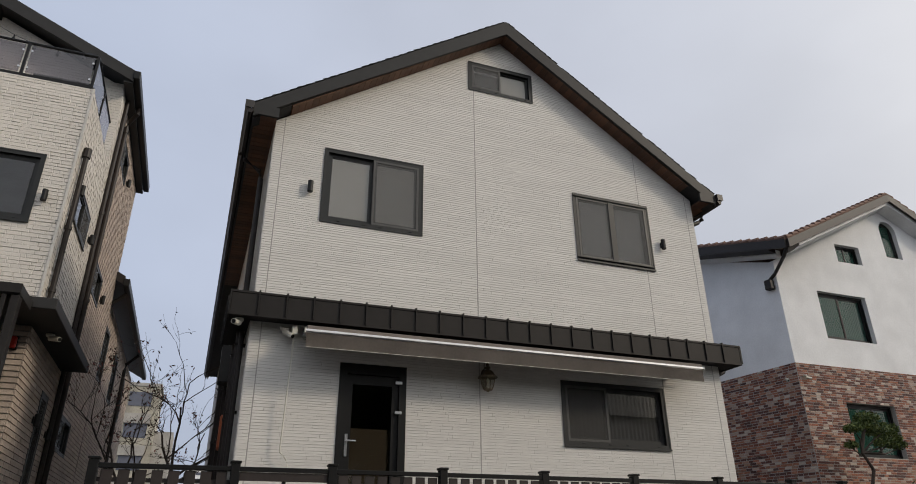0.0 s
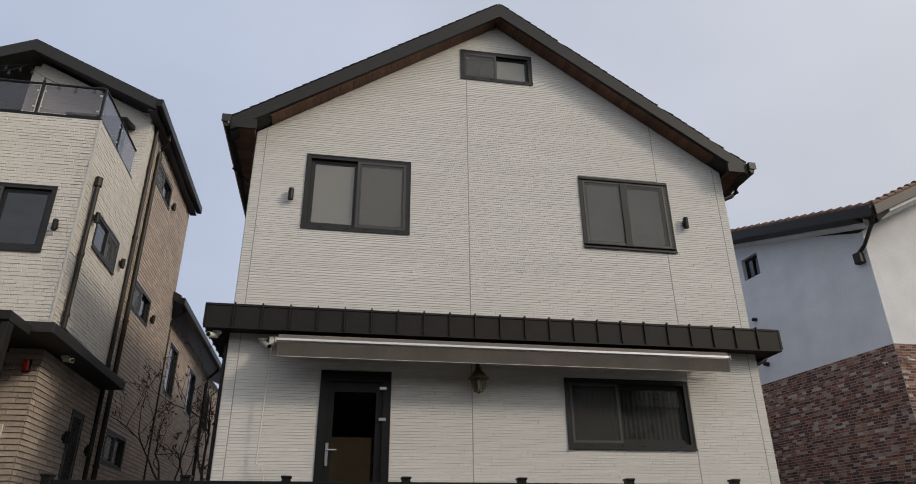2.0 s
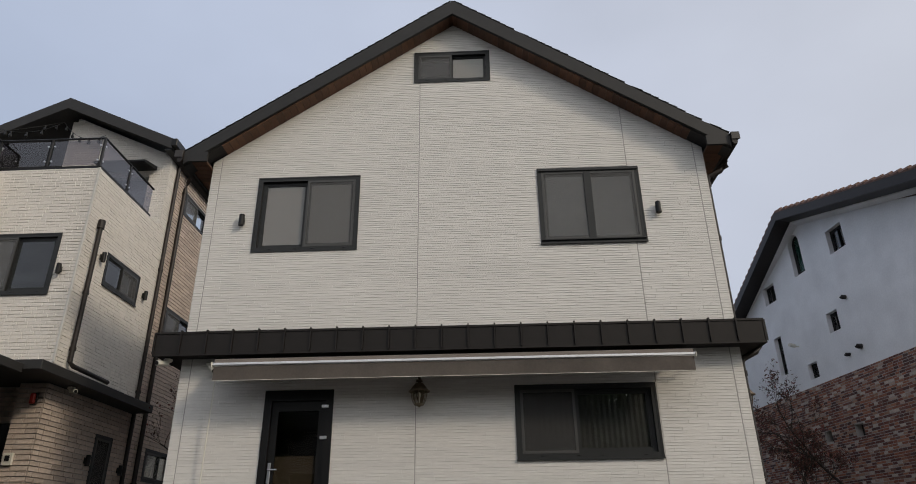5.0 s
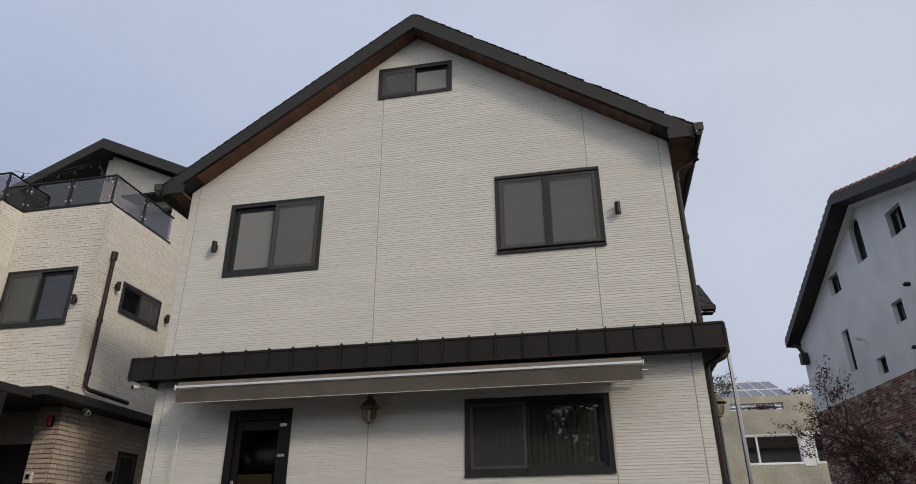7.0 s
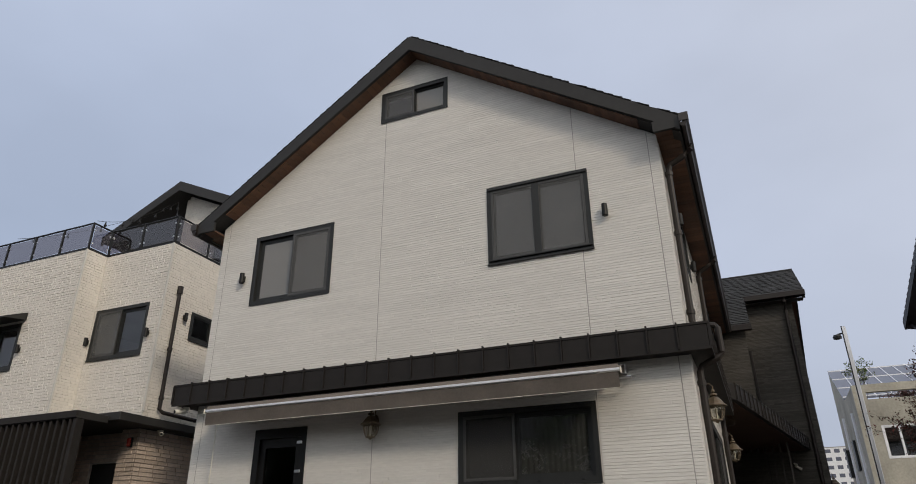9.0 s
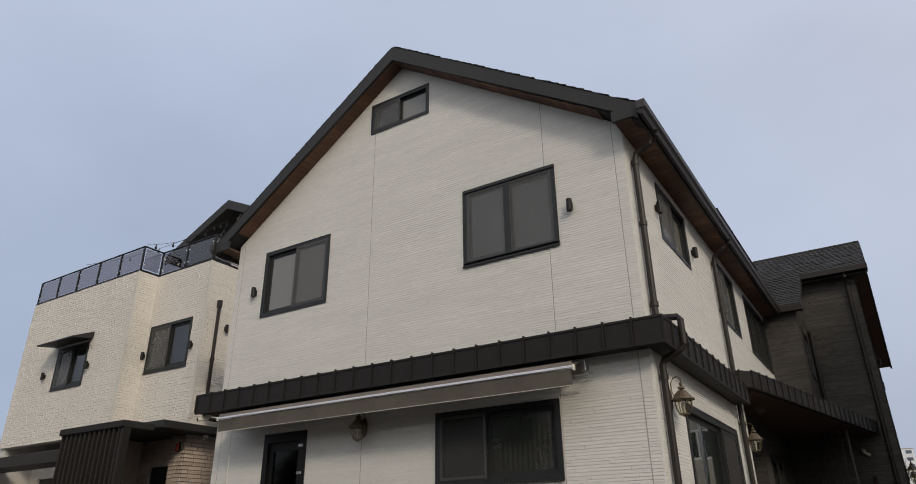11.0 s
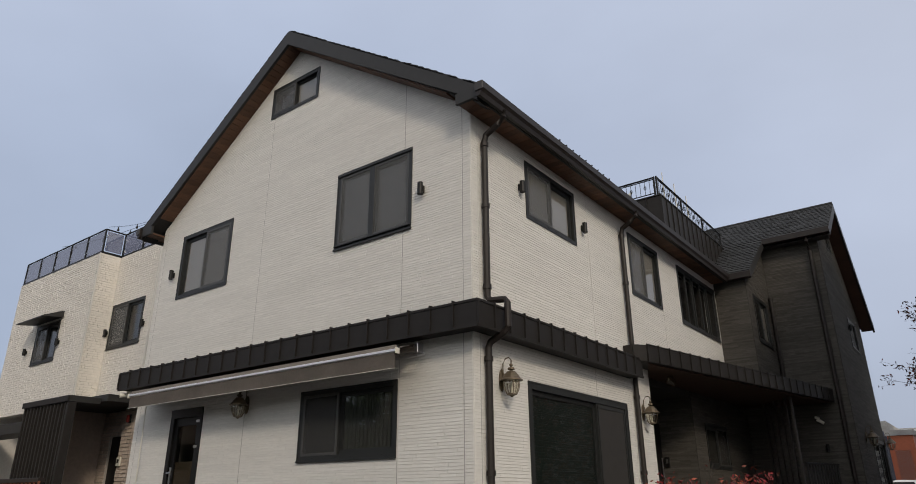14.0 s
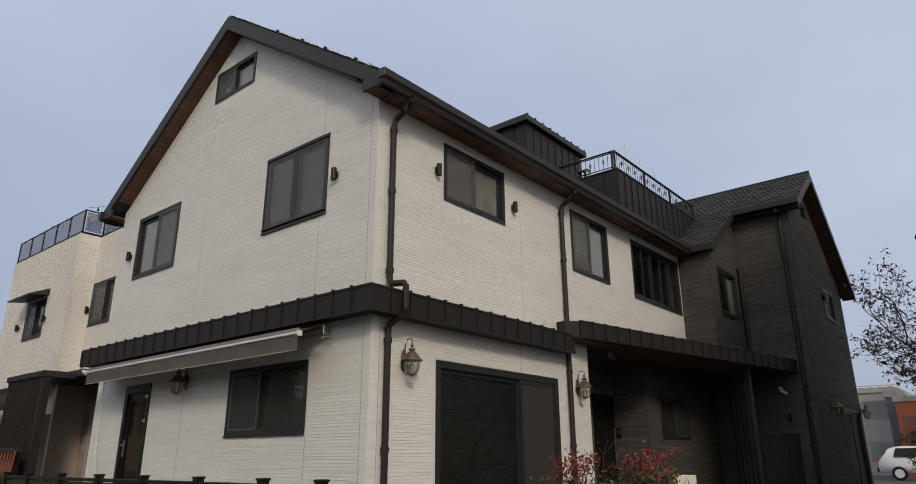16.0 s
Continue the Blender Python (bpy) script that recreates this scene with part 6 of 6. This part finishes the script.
part("pole", bx(-0.08, 0.08, -0.07, 0.07, 0, 8.65, 0.015), M["steel"], lampp)
part("dark_edge", bx(-0.085, -0.05, -0.075, 0.0, 0, 8.66), M["black"], lampp)
bm = bmesh.new()
lathe(bm, [(0.02, 0.0), (0.13, -0.02), (0.17, -0.10), (0.15, -0.17), (0.03, -0.2)], 12, -0.28, 0)
bmesh.ops.translate(bm, vec=(0, 0, 8.35), verts=bm.verts)
part("lamp_head", bm, M["frame"], lampp)
part("arm", tb([(0, 0, 8.4), (-0.28, 0, 8.35)], 0.03, 6), M["frame"], lampp)


def far_block(x, y, w, d, h, floors, bays, mat, label, win="glass"):
    b = thing("far_building", label, "building", pose(x, y, 1.72))
    part("body", bx(0, w, 0, d, 0, h), M[mat], b)
    part("roof_edge", bx(-0.1, w + 0.1, -0.1, d + 0.1, h, h + 0.3), M["concrete"], b)
    for i in range(floors):
        for k in range(bays):
            part("window", bx(w * (k + 0.2) / bays, w * (k + 0.8) / bays, -0.06, 0.02, h * (i + 0.35) / floors, h * (i + 0.8) / floors), M[win], b)
    return b


tall = far_block(-14.9, 62, 3.3, 6, 14.5, 5, 1, "oldconcrete", "pale tall building seen between the houses", "solar")
for z in (13.0, 10.1, 7.2):
    part("balcony_band", bx(0.5, 2.8, -0.3, -0.05, z - 2.0, z - 1.1), M["concrete"], tall)
part("side_body", bx(3.3, 5.0, 1.0, 6.0, 0, 10.5), M["concrete"], tall)
far_block(-5.6, 46, 4.9, 8, 5.1, 2, 2, "concrete", "grey modern building with small windows")
far_block(-0.3, 42, 1.3, 3.5, 4.2, 1, 1, "orange", "orange brick building behind the car park")
far_block(-0.95, 43.5, 0.6, 2, 4.6, 1, 1, "solar", "dark glazed stair tower", "glass")
for k, (x, h) in enumerate(((-52, 30), (-27, 26), (-9, 33), (8, 36), (26, 40), (44, 36))):
    far_block(x, 330, 14, 12, h, 12, 4, "stucco", "pale high-rise apartment block far away", "solar")
far_block(-19, 12, 6, 8, 6.0, 2, 2, "stucco", "pale house behind the neighbour")
bm = bmesh.new()
hexa(bm, [(-19.5, 11.5, 7.7), (-12.6, 11.5, 7.7), (-12.6, 20.5, 7.7), (-19.5, 20.5, 7.7)], [(-17, 13, 9.3), (-15, 13, 9.3), (-15, 19, 9.3), (-17, 19, 9.3)])
tagged(part("tile_roof", bm, M["orange"]), "orange tiled hip roof on the pale house", "roof")
hill = bmesh.new()
hv = []
for k in range(30):
    a = k / 29
    hv.append((-900 + 1500 * a, 1500, 20 + 45 * math.exp(-((a - 0.55) / 0.12) ** 2) + 18 * math.exp(-((a - 0.8) / 0.1) ** 2) + 4 * math.sin(k * 1.3)))
hexa_b = [hill.verts.new(p) for p in hv]
hexa_f = [hill.verts.new((p[0], 1400, 0)) for p in hv]
for k in range(29):
    hill.faces.new((hexa_f[k], hexa_f[k + 1], hexa_b[k + 1], hexa_b[k]))
M["haze_hill"] = material("hazy_hill", (0.16, 0.20, 0.22), 1.0, grain=0.15, scale=0.02)
tagged(part("hill", hill, M["haze_hill"]), "low wooded hill in haze", "hill", kind="structure")


# ---------------------------------------------------------------- plants
def leaf_cloud(pts, size, rng, flat=0.0):
    v, f = [], []
    for p in pts:
        d = Vector((rng.gauss(0, 1), rng.gauss(0, 1), rng.gauss(0, 1) * (1 - flat))).normalized()
        e = d.orthogonal().normalized()
        e = Matrix.Rotation(rng.uniform(0, 6.28), 3, d) @ e
        g = d.cross(e)
        s = size * rng.uniform(0.6, 1.4)
        i = len(v)
        v += [tuple(p - e * s), tuple(p + g * s * 0.4), tuple(p + e * s), tuple(p - g * s * 0.4)]
        f += [(i, i + 1, i + 2, i + 3)]
    return v, f


def grow(bm, p, d, ln, r, depth, rng, tips, spread=0.6, up=0.15, droop=0.0):
    pts = [p]
    q = p.copy()
    dd = d.copy()
    steps = 4
    for k in range(steps):
        dd = (dd + Vector((rng.gauss(0, 0.16), rng.gauss(0, 0.16), rng.gauss(0, 0.12) + up * 0.2 - droop * 0.2))).normalized()
        q = q + dd * (ln / steps)
        pts.append(q.copy())
    tube(bm, pts, r, 5 if depth > 1 else 4, r * 0.6)
    if depth == 0:
        tips.extend(pts[1:])
        return
    n = rng.choice((2, 3, 3)) if depth > 1 else rng.choice((3, 4))
    for k in range(n):
        s = pts[rng.choice((2, 3, 4, 4))]
        nd = (dd + Vector((rng.gauss(0, spread), rng.gauss(0, spread), rng.gauss(0, spread * 0.6) + up))).normalized()
        grow(bm, s, nd, ln * rng.uniform(0.6, 0.85), max(r * 0.58, 0.0032), depth - 1, rng, tips, spread, up, droop)


def bare_tree(name, m, label, height, seed, leaves, leafmat, depth=4, r=0.07, leaf=0.03, spread=0.55, stems=1, category="tree"):
    rg = random.Random(seed)
    t = thing(name, label, category, m)
    bm = bmesh.new()
    tips = []
    for k in range(stems):
        d = Vector((rg.gauss(0, 0.12), rg.gauss(0, 0.12), 1)).normalized() if stems == 1 else Vector((rg.gauss(0, 0.35), rg.gauss(0, 0.35), 1)).normalized()
        grow(bm, Vector((rg.gauss(0, 0.05) * (stems > 1), rg.gauss(0, 0.05) * (stems > 1), 0)), d, height * 0.36, r, depth, rg, tips, spread)
    part("trunk", bm, M["bark"], t, "dark bare branches")
    pts = [rg.choice(tips) + Vector((rg.gauss(0, 0.04), rg.gauss(0, 0.04), rg.gauss(0, 0.04))) for _ in range(leaves)]
    v, f = leaf_cloud(pts, leaf, rg)
    raw("crown", v, f, M[leafmat], t, "sparse clinging leaves")
    return t


bare_tree("maple_tree", pose(5.65, 8.9, 1.72), "half-bare maple with dark red leaves between the houses", 4.2, 21, 4200, "brownleaf", depth=6, r=0.08, leaf=0.036, spread=0.78)
bare_tree("young_tree", pose(-8.55, 3.2, 1.72), "young bare tree with few dark leaves behind the fence", 3.9, 8, 420, "brownleaf", depth=5, r=0.045, leaf=0.035, spread=0.45, stems=2)
bare_tree("young_tree", pose(-9.0, 5.4, 1.72), "young bare tree with few dark leaves behind the fence", 3.6, 15, 420, "brownleaf", depth=5, r=0.04, leaf=0.035, spread=0.5, stems=2)
bare_tree("bare_shrub", pose(1.55, 2.85, 1.725), "leafless pale twiggy shrub between red shrubs", 1.55, 5, 30, "brownleaf", depth=3, r=0.018, leaf=0.02, spread=0.5, stems=3, category="shrub")


def bush(m, label, n, mat, w, h, seed, size=0.035, mix=None):
    rg = random.Random(seed)
    t = thing("shrub", label, "shrub", m)
    bm = bmesh.new()
    for k in range(14):
        a = rg.uniform(0, 6.28)
        e = Vector((math.cos(a) * w * rg.uniform(0.3, 0.9), math.sin(a) * w * rg.uniform(0.3, 0.9), h * rg.uniform(0.6, 0.95)))
        tube(bm, [(e.x * 0.1, e.y * 0.1, 0), (e.x * 0.5, e.y * 0.5, e.z * 0.6), tuple(e)], 0.01, 4, 0.003)
    part("stems", bm, M["bark"], t)
    cl = [Vector((rg.gauss(0, 0.45) * w, rg.gauss(0, 0.45) * w, h * rg.uniform(0.45, 0.97))) for _ in range(34)]
    for mt_, share, zlo, zhi in (((mat, 1.0, 0, 9),) if not mix else ((mat, 0.6, 0.68 * h, 9), (mix, 0.8, 0, 0.72 * h))):
        pts = []
        while len(pts) < n * share:
            c = rg.choice(cl)
            if zlo <= c.z <= zhi:
                pts.append(c + Vector((rg.gauss(0, 0.10), rg.gauss(0, 0.10), rg.gauss(0, 0.07))))
        v, f = leaf_cloud(pts, size, rg)
        raw("foliage", v, f, M[mt_], t)
    return t


bush(pose(1.80, 3.45, 1.725), "red and green heavenly bamboo shrub beside the house", 1200, "redleaf", 0.42, 1.20, 3, 0.03, "green")
bush(pose(1.20, 2.55, 1.725), "red-tipped heavenly bamboo shrub beside the house", 700, "redleaf", 0.30, 1.08, 4, 0.03, "green")
bush(pose(5.2, 16.5, 1.72), "dense red autumn shrub below the street lamp", 1500, "redleaf", 0.9, 2.1, 7, 0.05)
bush(pose(3.6, 18.0, 1.72), "green clipped shrub beside the street lamp", 900, "green", 0.7, 1.9, 8, 0.05)
bush(pose(6.2, 32.9, 9.3), "rooftop planting of green conifers", 700, "pine", 0.5, 2.4, 10, 0.06)
bush(pose(8.0, 32.9, 9.2), "dry brown rooftop grasses behind parapet", 700, "brownleaf", 0.9, 0.6, 11, 0.06)
bush(pose(10.2, 32.9, 9.7), "reddish leafy shrub on flat roof", 500, "brownleaf", 0.8, 1.0, 12, 0.06)


def cloud_pine(m, seed):
    rg = random.Random(seed)
    t = thing("pine_tree", "cloud-pruned pine with twisted trunk before the brick wall", "tree", m)
    bm = bmesh.new()
    tr = [Vector((0, 0, 0)), Vector((0.1, 0, 0.7)), Vector((-0.12, 0.05, 1.3)), Vector((0.05, 0, 1.8)), Vector((-0.2, 0, 2.2)), Vector((-0.05, 0, 2.6)), Vector((0.1, 0, 2.95))]
    tube(bm, tr, 0.055, 7, 0.03)
    pads = [(-0.30, 0.0, 2.80, 0.24), (0.30, 0.05, 3.10, 0.32), (0.65, 0.0, 2.80, 0.42), (0.98, 0.1, 2.6, 0.34), (-0.38, 0.1, 2.40, 0.18), (0.45, -0.2, 2.45, 0.28), (0.1, 0.1, 2.9, 0.28), (1.15, 0.0, 2.45, 0.22)]
    for x, y, z, r in pads:
        tube(bm, [tr[4], Vector((x * 0.5, y * 0.5, z - 0.25)), Vector((x, y, z - 0.08))], 0.03, 5, 0.012)
    part("trunk", bm, M["bark"], t)
    for x, y, z, r in pads:
        pts = []
        for _ in range(int(2600 * r)):
            a, q = rg.uniform(0, 6.28), math.sqrt(rg.uniform(0, 1)) * r
            pts.append(Vector((x + math.cos(a) * q, y + math.sin(a) * q, z + rg.uniform(-0.4, 0.5) * math.sqrt(max(0, r * r - q * q)) + rg.gauss(0, 0.02))))
        v, f = leaf_cloud(pts, 0.035, rg)
        raw("needle_pad", v, f, M["pine"], t)
    return t


cloud_pine(pose(8.05, 4.1, 1.7), 2)
bush(pose(9.9, 4.2, 1.72), "small green shrub at the brick house", 500, "green", 0.4, 1.6, 13, 0.04)

# ---------------------------------------------------------------- parked car and chair
car = thing("car", "white parked sport utility car", "car", pose(1.55, 36.0, 1.725, 0, 0, 8))
prof = [(-2.2, 0.35), (-2.25, 0.75), (-2.15, 1.0), (-2.0, 1.08), (-1.75, 1.5), (-1.2, 1.62), (0.2, 1.6), (0.9, 1.12), (1.9, 0.98), (2.2, 0.75), (2.2, 0.35)]
bm = bmesh.new()
hexa(bm, [(x, -0.88 + (0.14 if z > 1.1 else 0), z) for x, z in prof], [(x, 0.88 - (0.14 if z > 1.1 else 0), z) for x, z in prof])
bmesh.ops.bevel(bm, geom=bm.edges[:], offset=0.05, segments=2, affect="EDGES")
body = part("body", bm, M["carpaint"], car, smooth=True)
for s in (-1, 1):
    for a, b in (((-1.55, 1.12), (-0.55, 1.52)), ((-0.48, 1.12), (0.35, 1.5))):
        bm = bmesh.new()
        y = 0.885 * s
        hexa(bm, [(a[0], y, a[1]), (b[0] + 0.25, y, a[1]), (b[0], y - s * 0.11, b[1]), (a[0] + 0.15, y - s * 0.11, b[1])], [(a[0], y - s * 0.05, a[1]), (b[0] + 0.25, y - s * 0.05, a[1]), (b[0], y - s * 0.16, b[1]), (a[0] + 0.15, y - s * 0.16, b[1])])
        part("side_window", bm, M["black"], car)
    part("tail_light", bx(-2.27, -2.0, 0.62 * s - 0.16, 0.62 * s + 0.16, 0.82, 1.02, 0.02), M["redplastic"], car, "red tail light")
    for x in (-1.4, 1.4):
        wv = part("wheel", tb([(x, 0.70 * s, 0.33), (x, 0.90 * s, 0.33)], 0.33, 18), M["black"], car)
        part("rim", tb([(x, 0.88 * s, 0.33), (x, 0.91 * s, 0.33)], 0.21, 12), M["alu"], wv)
bm = bmesh.new()
hexa(bm, [(-2.06, -0.66, 1.1), (-2.06, 0.66, 1.1), (-1.80, 0.6, 1.48), (-1.80, -0.6, 1.48)], [(-1.98, -0.66, 1.1), (-1.98, 0.66, 1.1), (-1.72, 0.6, 1.48), (-1.72, -0.6, 1.48)])
part("rear_window", bm, M["black"], car)
part("bumper", bx(-2.32, -2.1, -0.8, 0.8, 0.38, 0.62, 0.04), M["frame"], car)
chair = thing("garden_chair", "ivory plastic garden chair behind the shrubs", "chair", pose(1.2, 6.3, 1.725, 0, 0, 200))
part("seat", bx(-0.24, 0.24, -0.22, 0.24, 0.40, 0.43, 0.01), M["plastic"], chair)
part("backrest", bx(-0.19, 0.19, 0.22, 0.26, 0.45, 0.80, 0.015), M["plastic"], chair)
for x in (-0.21, 0.21):
    for y in (-0.19, 0.22):
        part("leg", tb([(x, y, 0.42), (x * 1.1, y * 1.1, 0)], 0.02, 6), M["plastic"], chair)

# ---------------------------------------------------------------- across the street
def plain_house(m, w, d, h, mat, label):
    b = thing("house_opposite", label, "house", m)
    part("wall", bx(-w / 2, w / 2, 0, d, -2, h), M[mat], b)
    bm = bmesh.new()
    hexa(bm, [(-w / 2 - 0.4, -0.4, h), (w / 2 + 0.4, -0.4, h), (w / 2 + 0.4, d + 0.4, h), (-w / 2 - 0.4, d + 0.4, h)], [(-w / 2 - 0.4, d / 2 - 0.05, h + 2.4), (w / 2 + 0.4, d / 2 - 0.05, h + 2.4), (w / 2 + 0.4, d / 2 + 0.05, h + 2.4), (-w / 2 - 0.4, d / 2 + 0.05, h + 2.4)])
    part("roof", bm, M["fascia"], b)
    for i in range(2):
        for k in range(3):
            part("window", bx(-w / 2 + w * (k + 0.25) / 3, -w / 2 + w * (k + 0.75) / 3, d - 0.02, d + 0.05, 1.0 + 3.1 * i, 2.4 + 3.1 * i), M["black"], b)
    return b


# out-of-view houses, added so that door and panes reflect more than sky
plain_house(pose(-12, -34, 0), 11, 9, 7.5, "cream", "unseen pale gabled house across the street")
plain_house(pose(-40, -9, 0, 0, 0, -90), 16, 9, 7.5, "brown1", "unseen taupe gabled house added at the end of the street")
plain_house(pose(14, -33, 1), 12, 9, 7.5, "brown1", "unseen taupe gabled house across the street")
# out-of-view tree row, added to darken reflections and block low sky
for k, (x, y, h) in enumerate(((-3.5, -23, 8.5), (0.5, -24.5, 10.5), (4.0, -22.5, 9.0), (-8.5, -25.5, 8.0), (8.5, -25, 9.5), (21, -22, 8.0), (25, -10, 8.5), (-14, -23, 9.5), (-18.5, -24, 10), (-23, -22.5, 9.5), (-28, -24, 10), (-33, -22, 9.5), (-38, -23, 9), (2.2, -27, 10.5), (-5.8, -27, 10))):
    rg = random.Random(50 + k)
    t = thing("street_tree", "unseen dense evergreen tree across the street", "tree", pose(x, y, street_z(x)))
    bm = bmesh.new()
    tube(bm, [(0, 0, 0), (0.1, 0, h * 0.4), (0, 0.1, h * 0.8)], 0.18, 7, 0.05)
    for q in range(9):
        a = rg.uniform(0, 6.28)
        z = h * rg.uniform(0.25, 0.75)
        tube(bm, [(0, 0, z), (math.cos(a) * 1.2, math.sin(a) * 1.2, z + 0.6)], 0.06, 5, 0.02)
    part("trunk", bm, M["bark"], t)
    cl = [(rg.gauss(0, 1.1), rg.gauss(0, 1.1), h * rg.uniform(0.22, 0.95)) for _ in range(40)]
    pts = []
    for _ in range(3200):
        c = rg.choice(cl)
        pts.append(Vector((c[0] + rg.gauss(0, 0.45), c[1] + rg.gauss(0, 0.45), c[2] + rg.gauss(0, 0.4))))
    v, f = leaf_cloud(pts, 0.27, rg)
    raw("crown", v, f, M["green"], t)


# ---------------------------------------------------------------- brick courses of the stucco house
rb = random.Random(12)


def courses(parent, u0, u1, z0, z1, holes, near, n_parts):
    o = [(z0, u0, u1), (z1, u0, u1)]
    bl = slats(o, holes, 0.070, (0.15, 0.235), (0.002, 0.013), rb, gap=0.013, gapu=0.014, uneven=0.0007)
    first = sorted(bl, key=lambda b: (b[0] - near[0]) ** 2 + (b[2] - near[1]) ** 2)[:n_parts]
    chosen = set(first)
    for u0_, u1_, za, zb, p in first:
        v, f = block_mesh([(0, u1_ - u0_, 0, zb - za, p)], 0.003, 0.0)
        raw("brick", v, f, M["brick"], parent, m=pose(u0_, 0, za))
    v, f = block_mesh([b for b in bl if b not in chosen], 0.003, 0.0)
    tagged(raw("brick_course", v, f, M["bricks"], parent), kind="stuff")


courses(lo1, -11.6, 0.0, 1.7, BZ, hb_left, (0.0, 5.0), 280)
courses(lo2, BX - 0.01, 14.0, 1.7, BZ, hb_front, (BX, 5.0), 280)
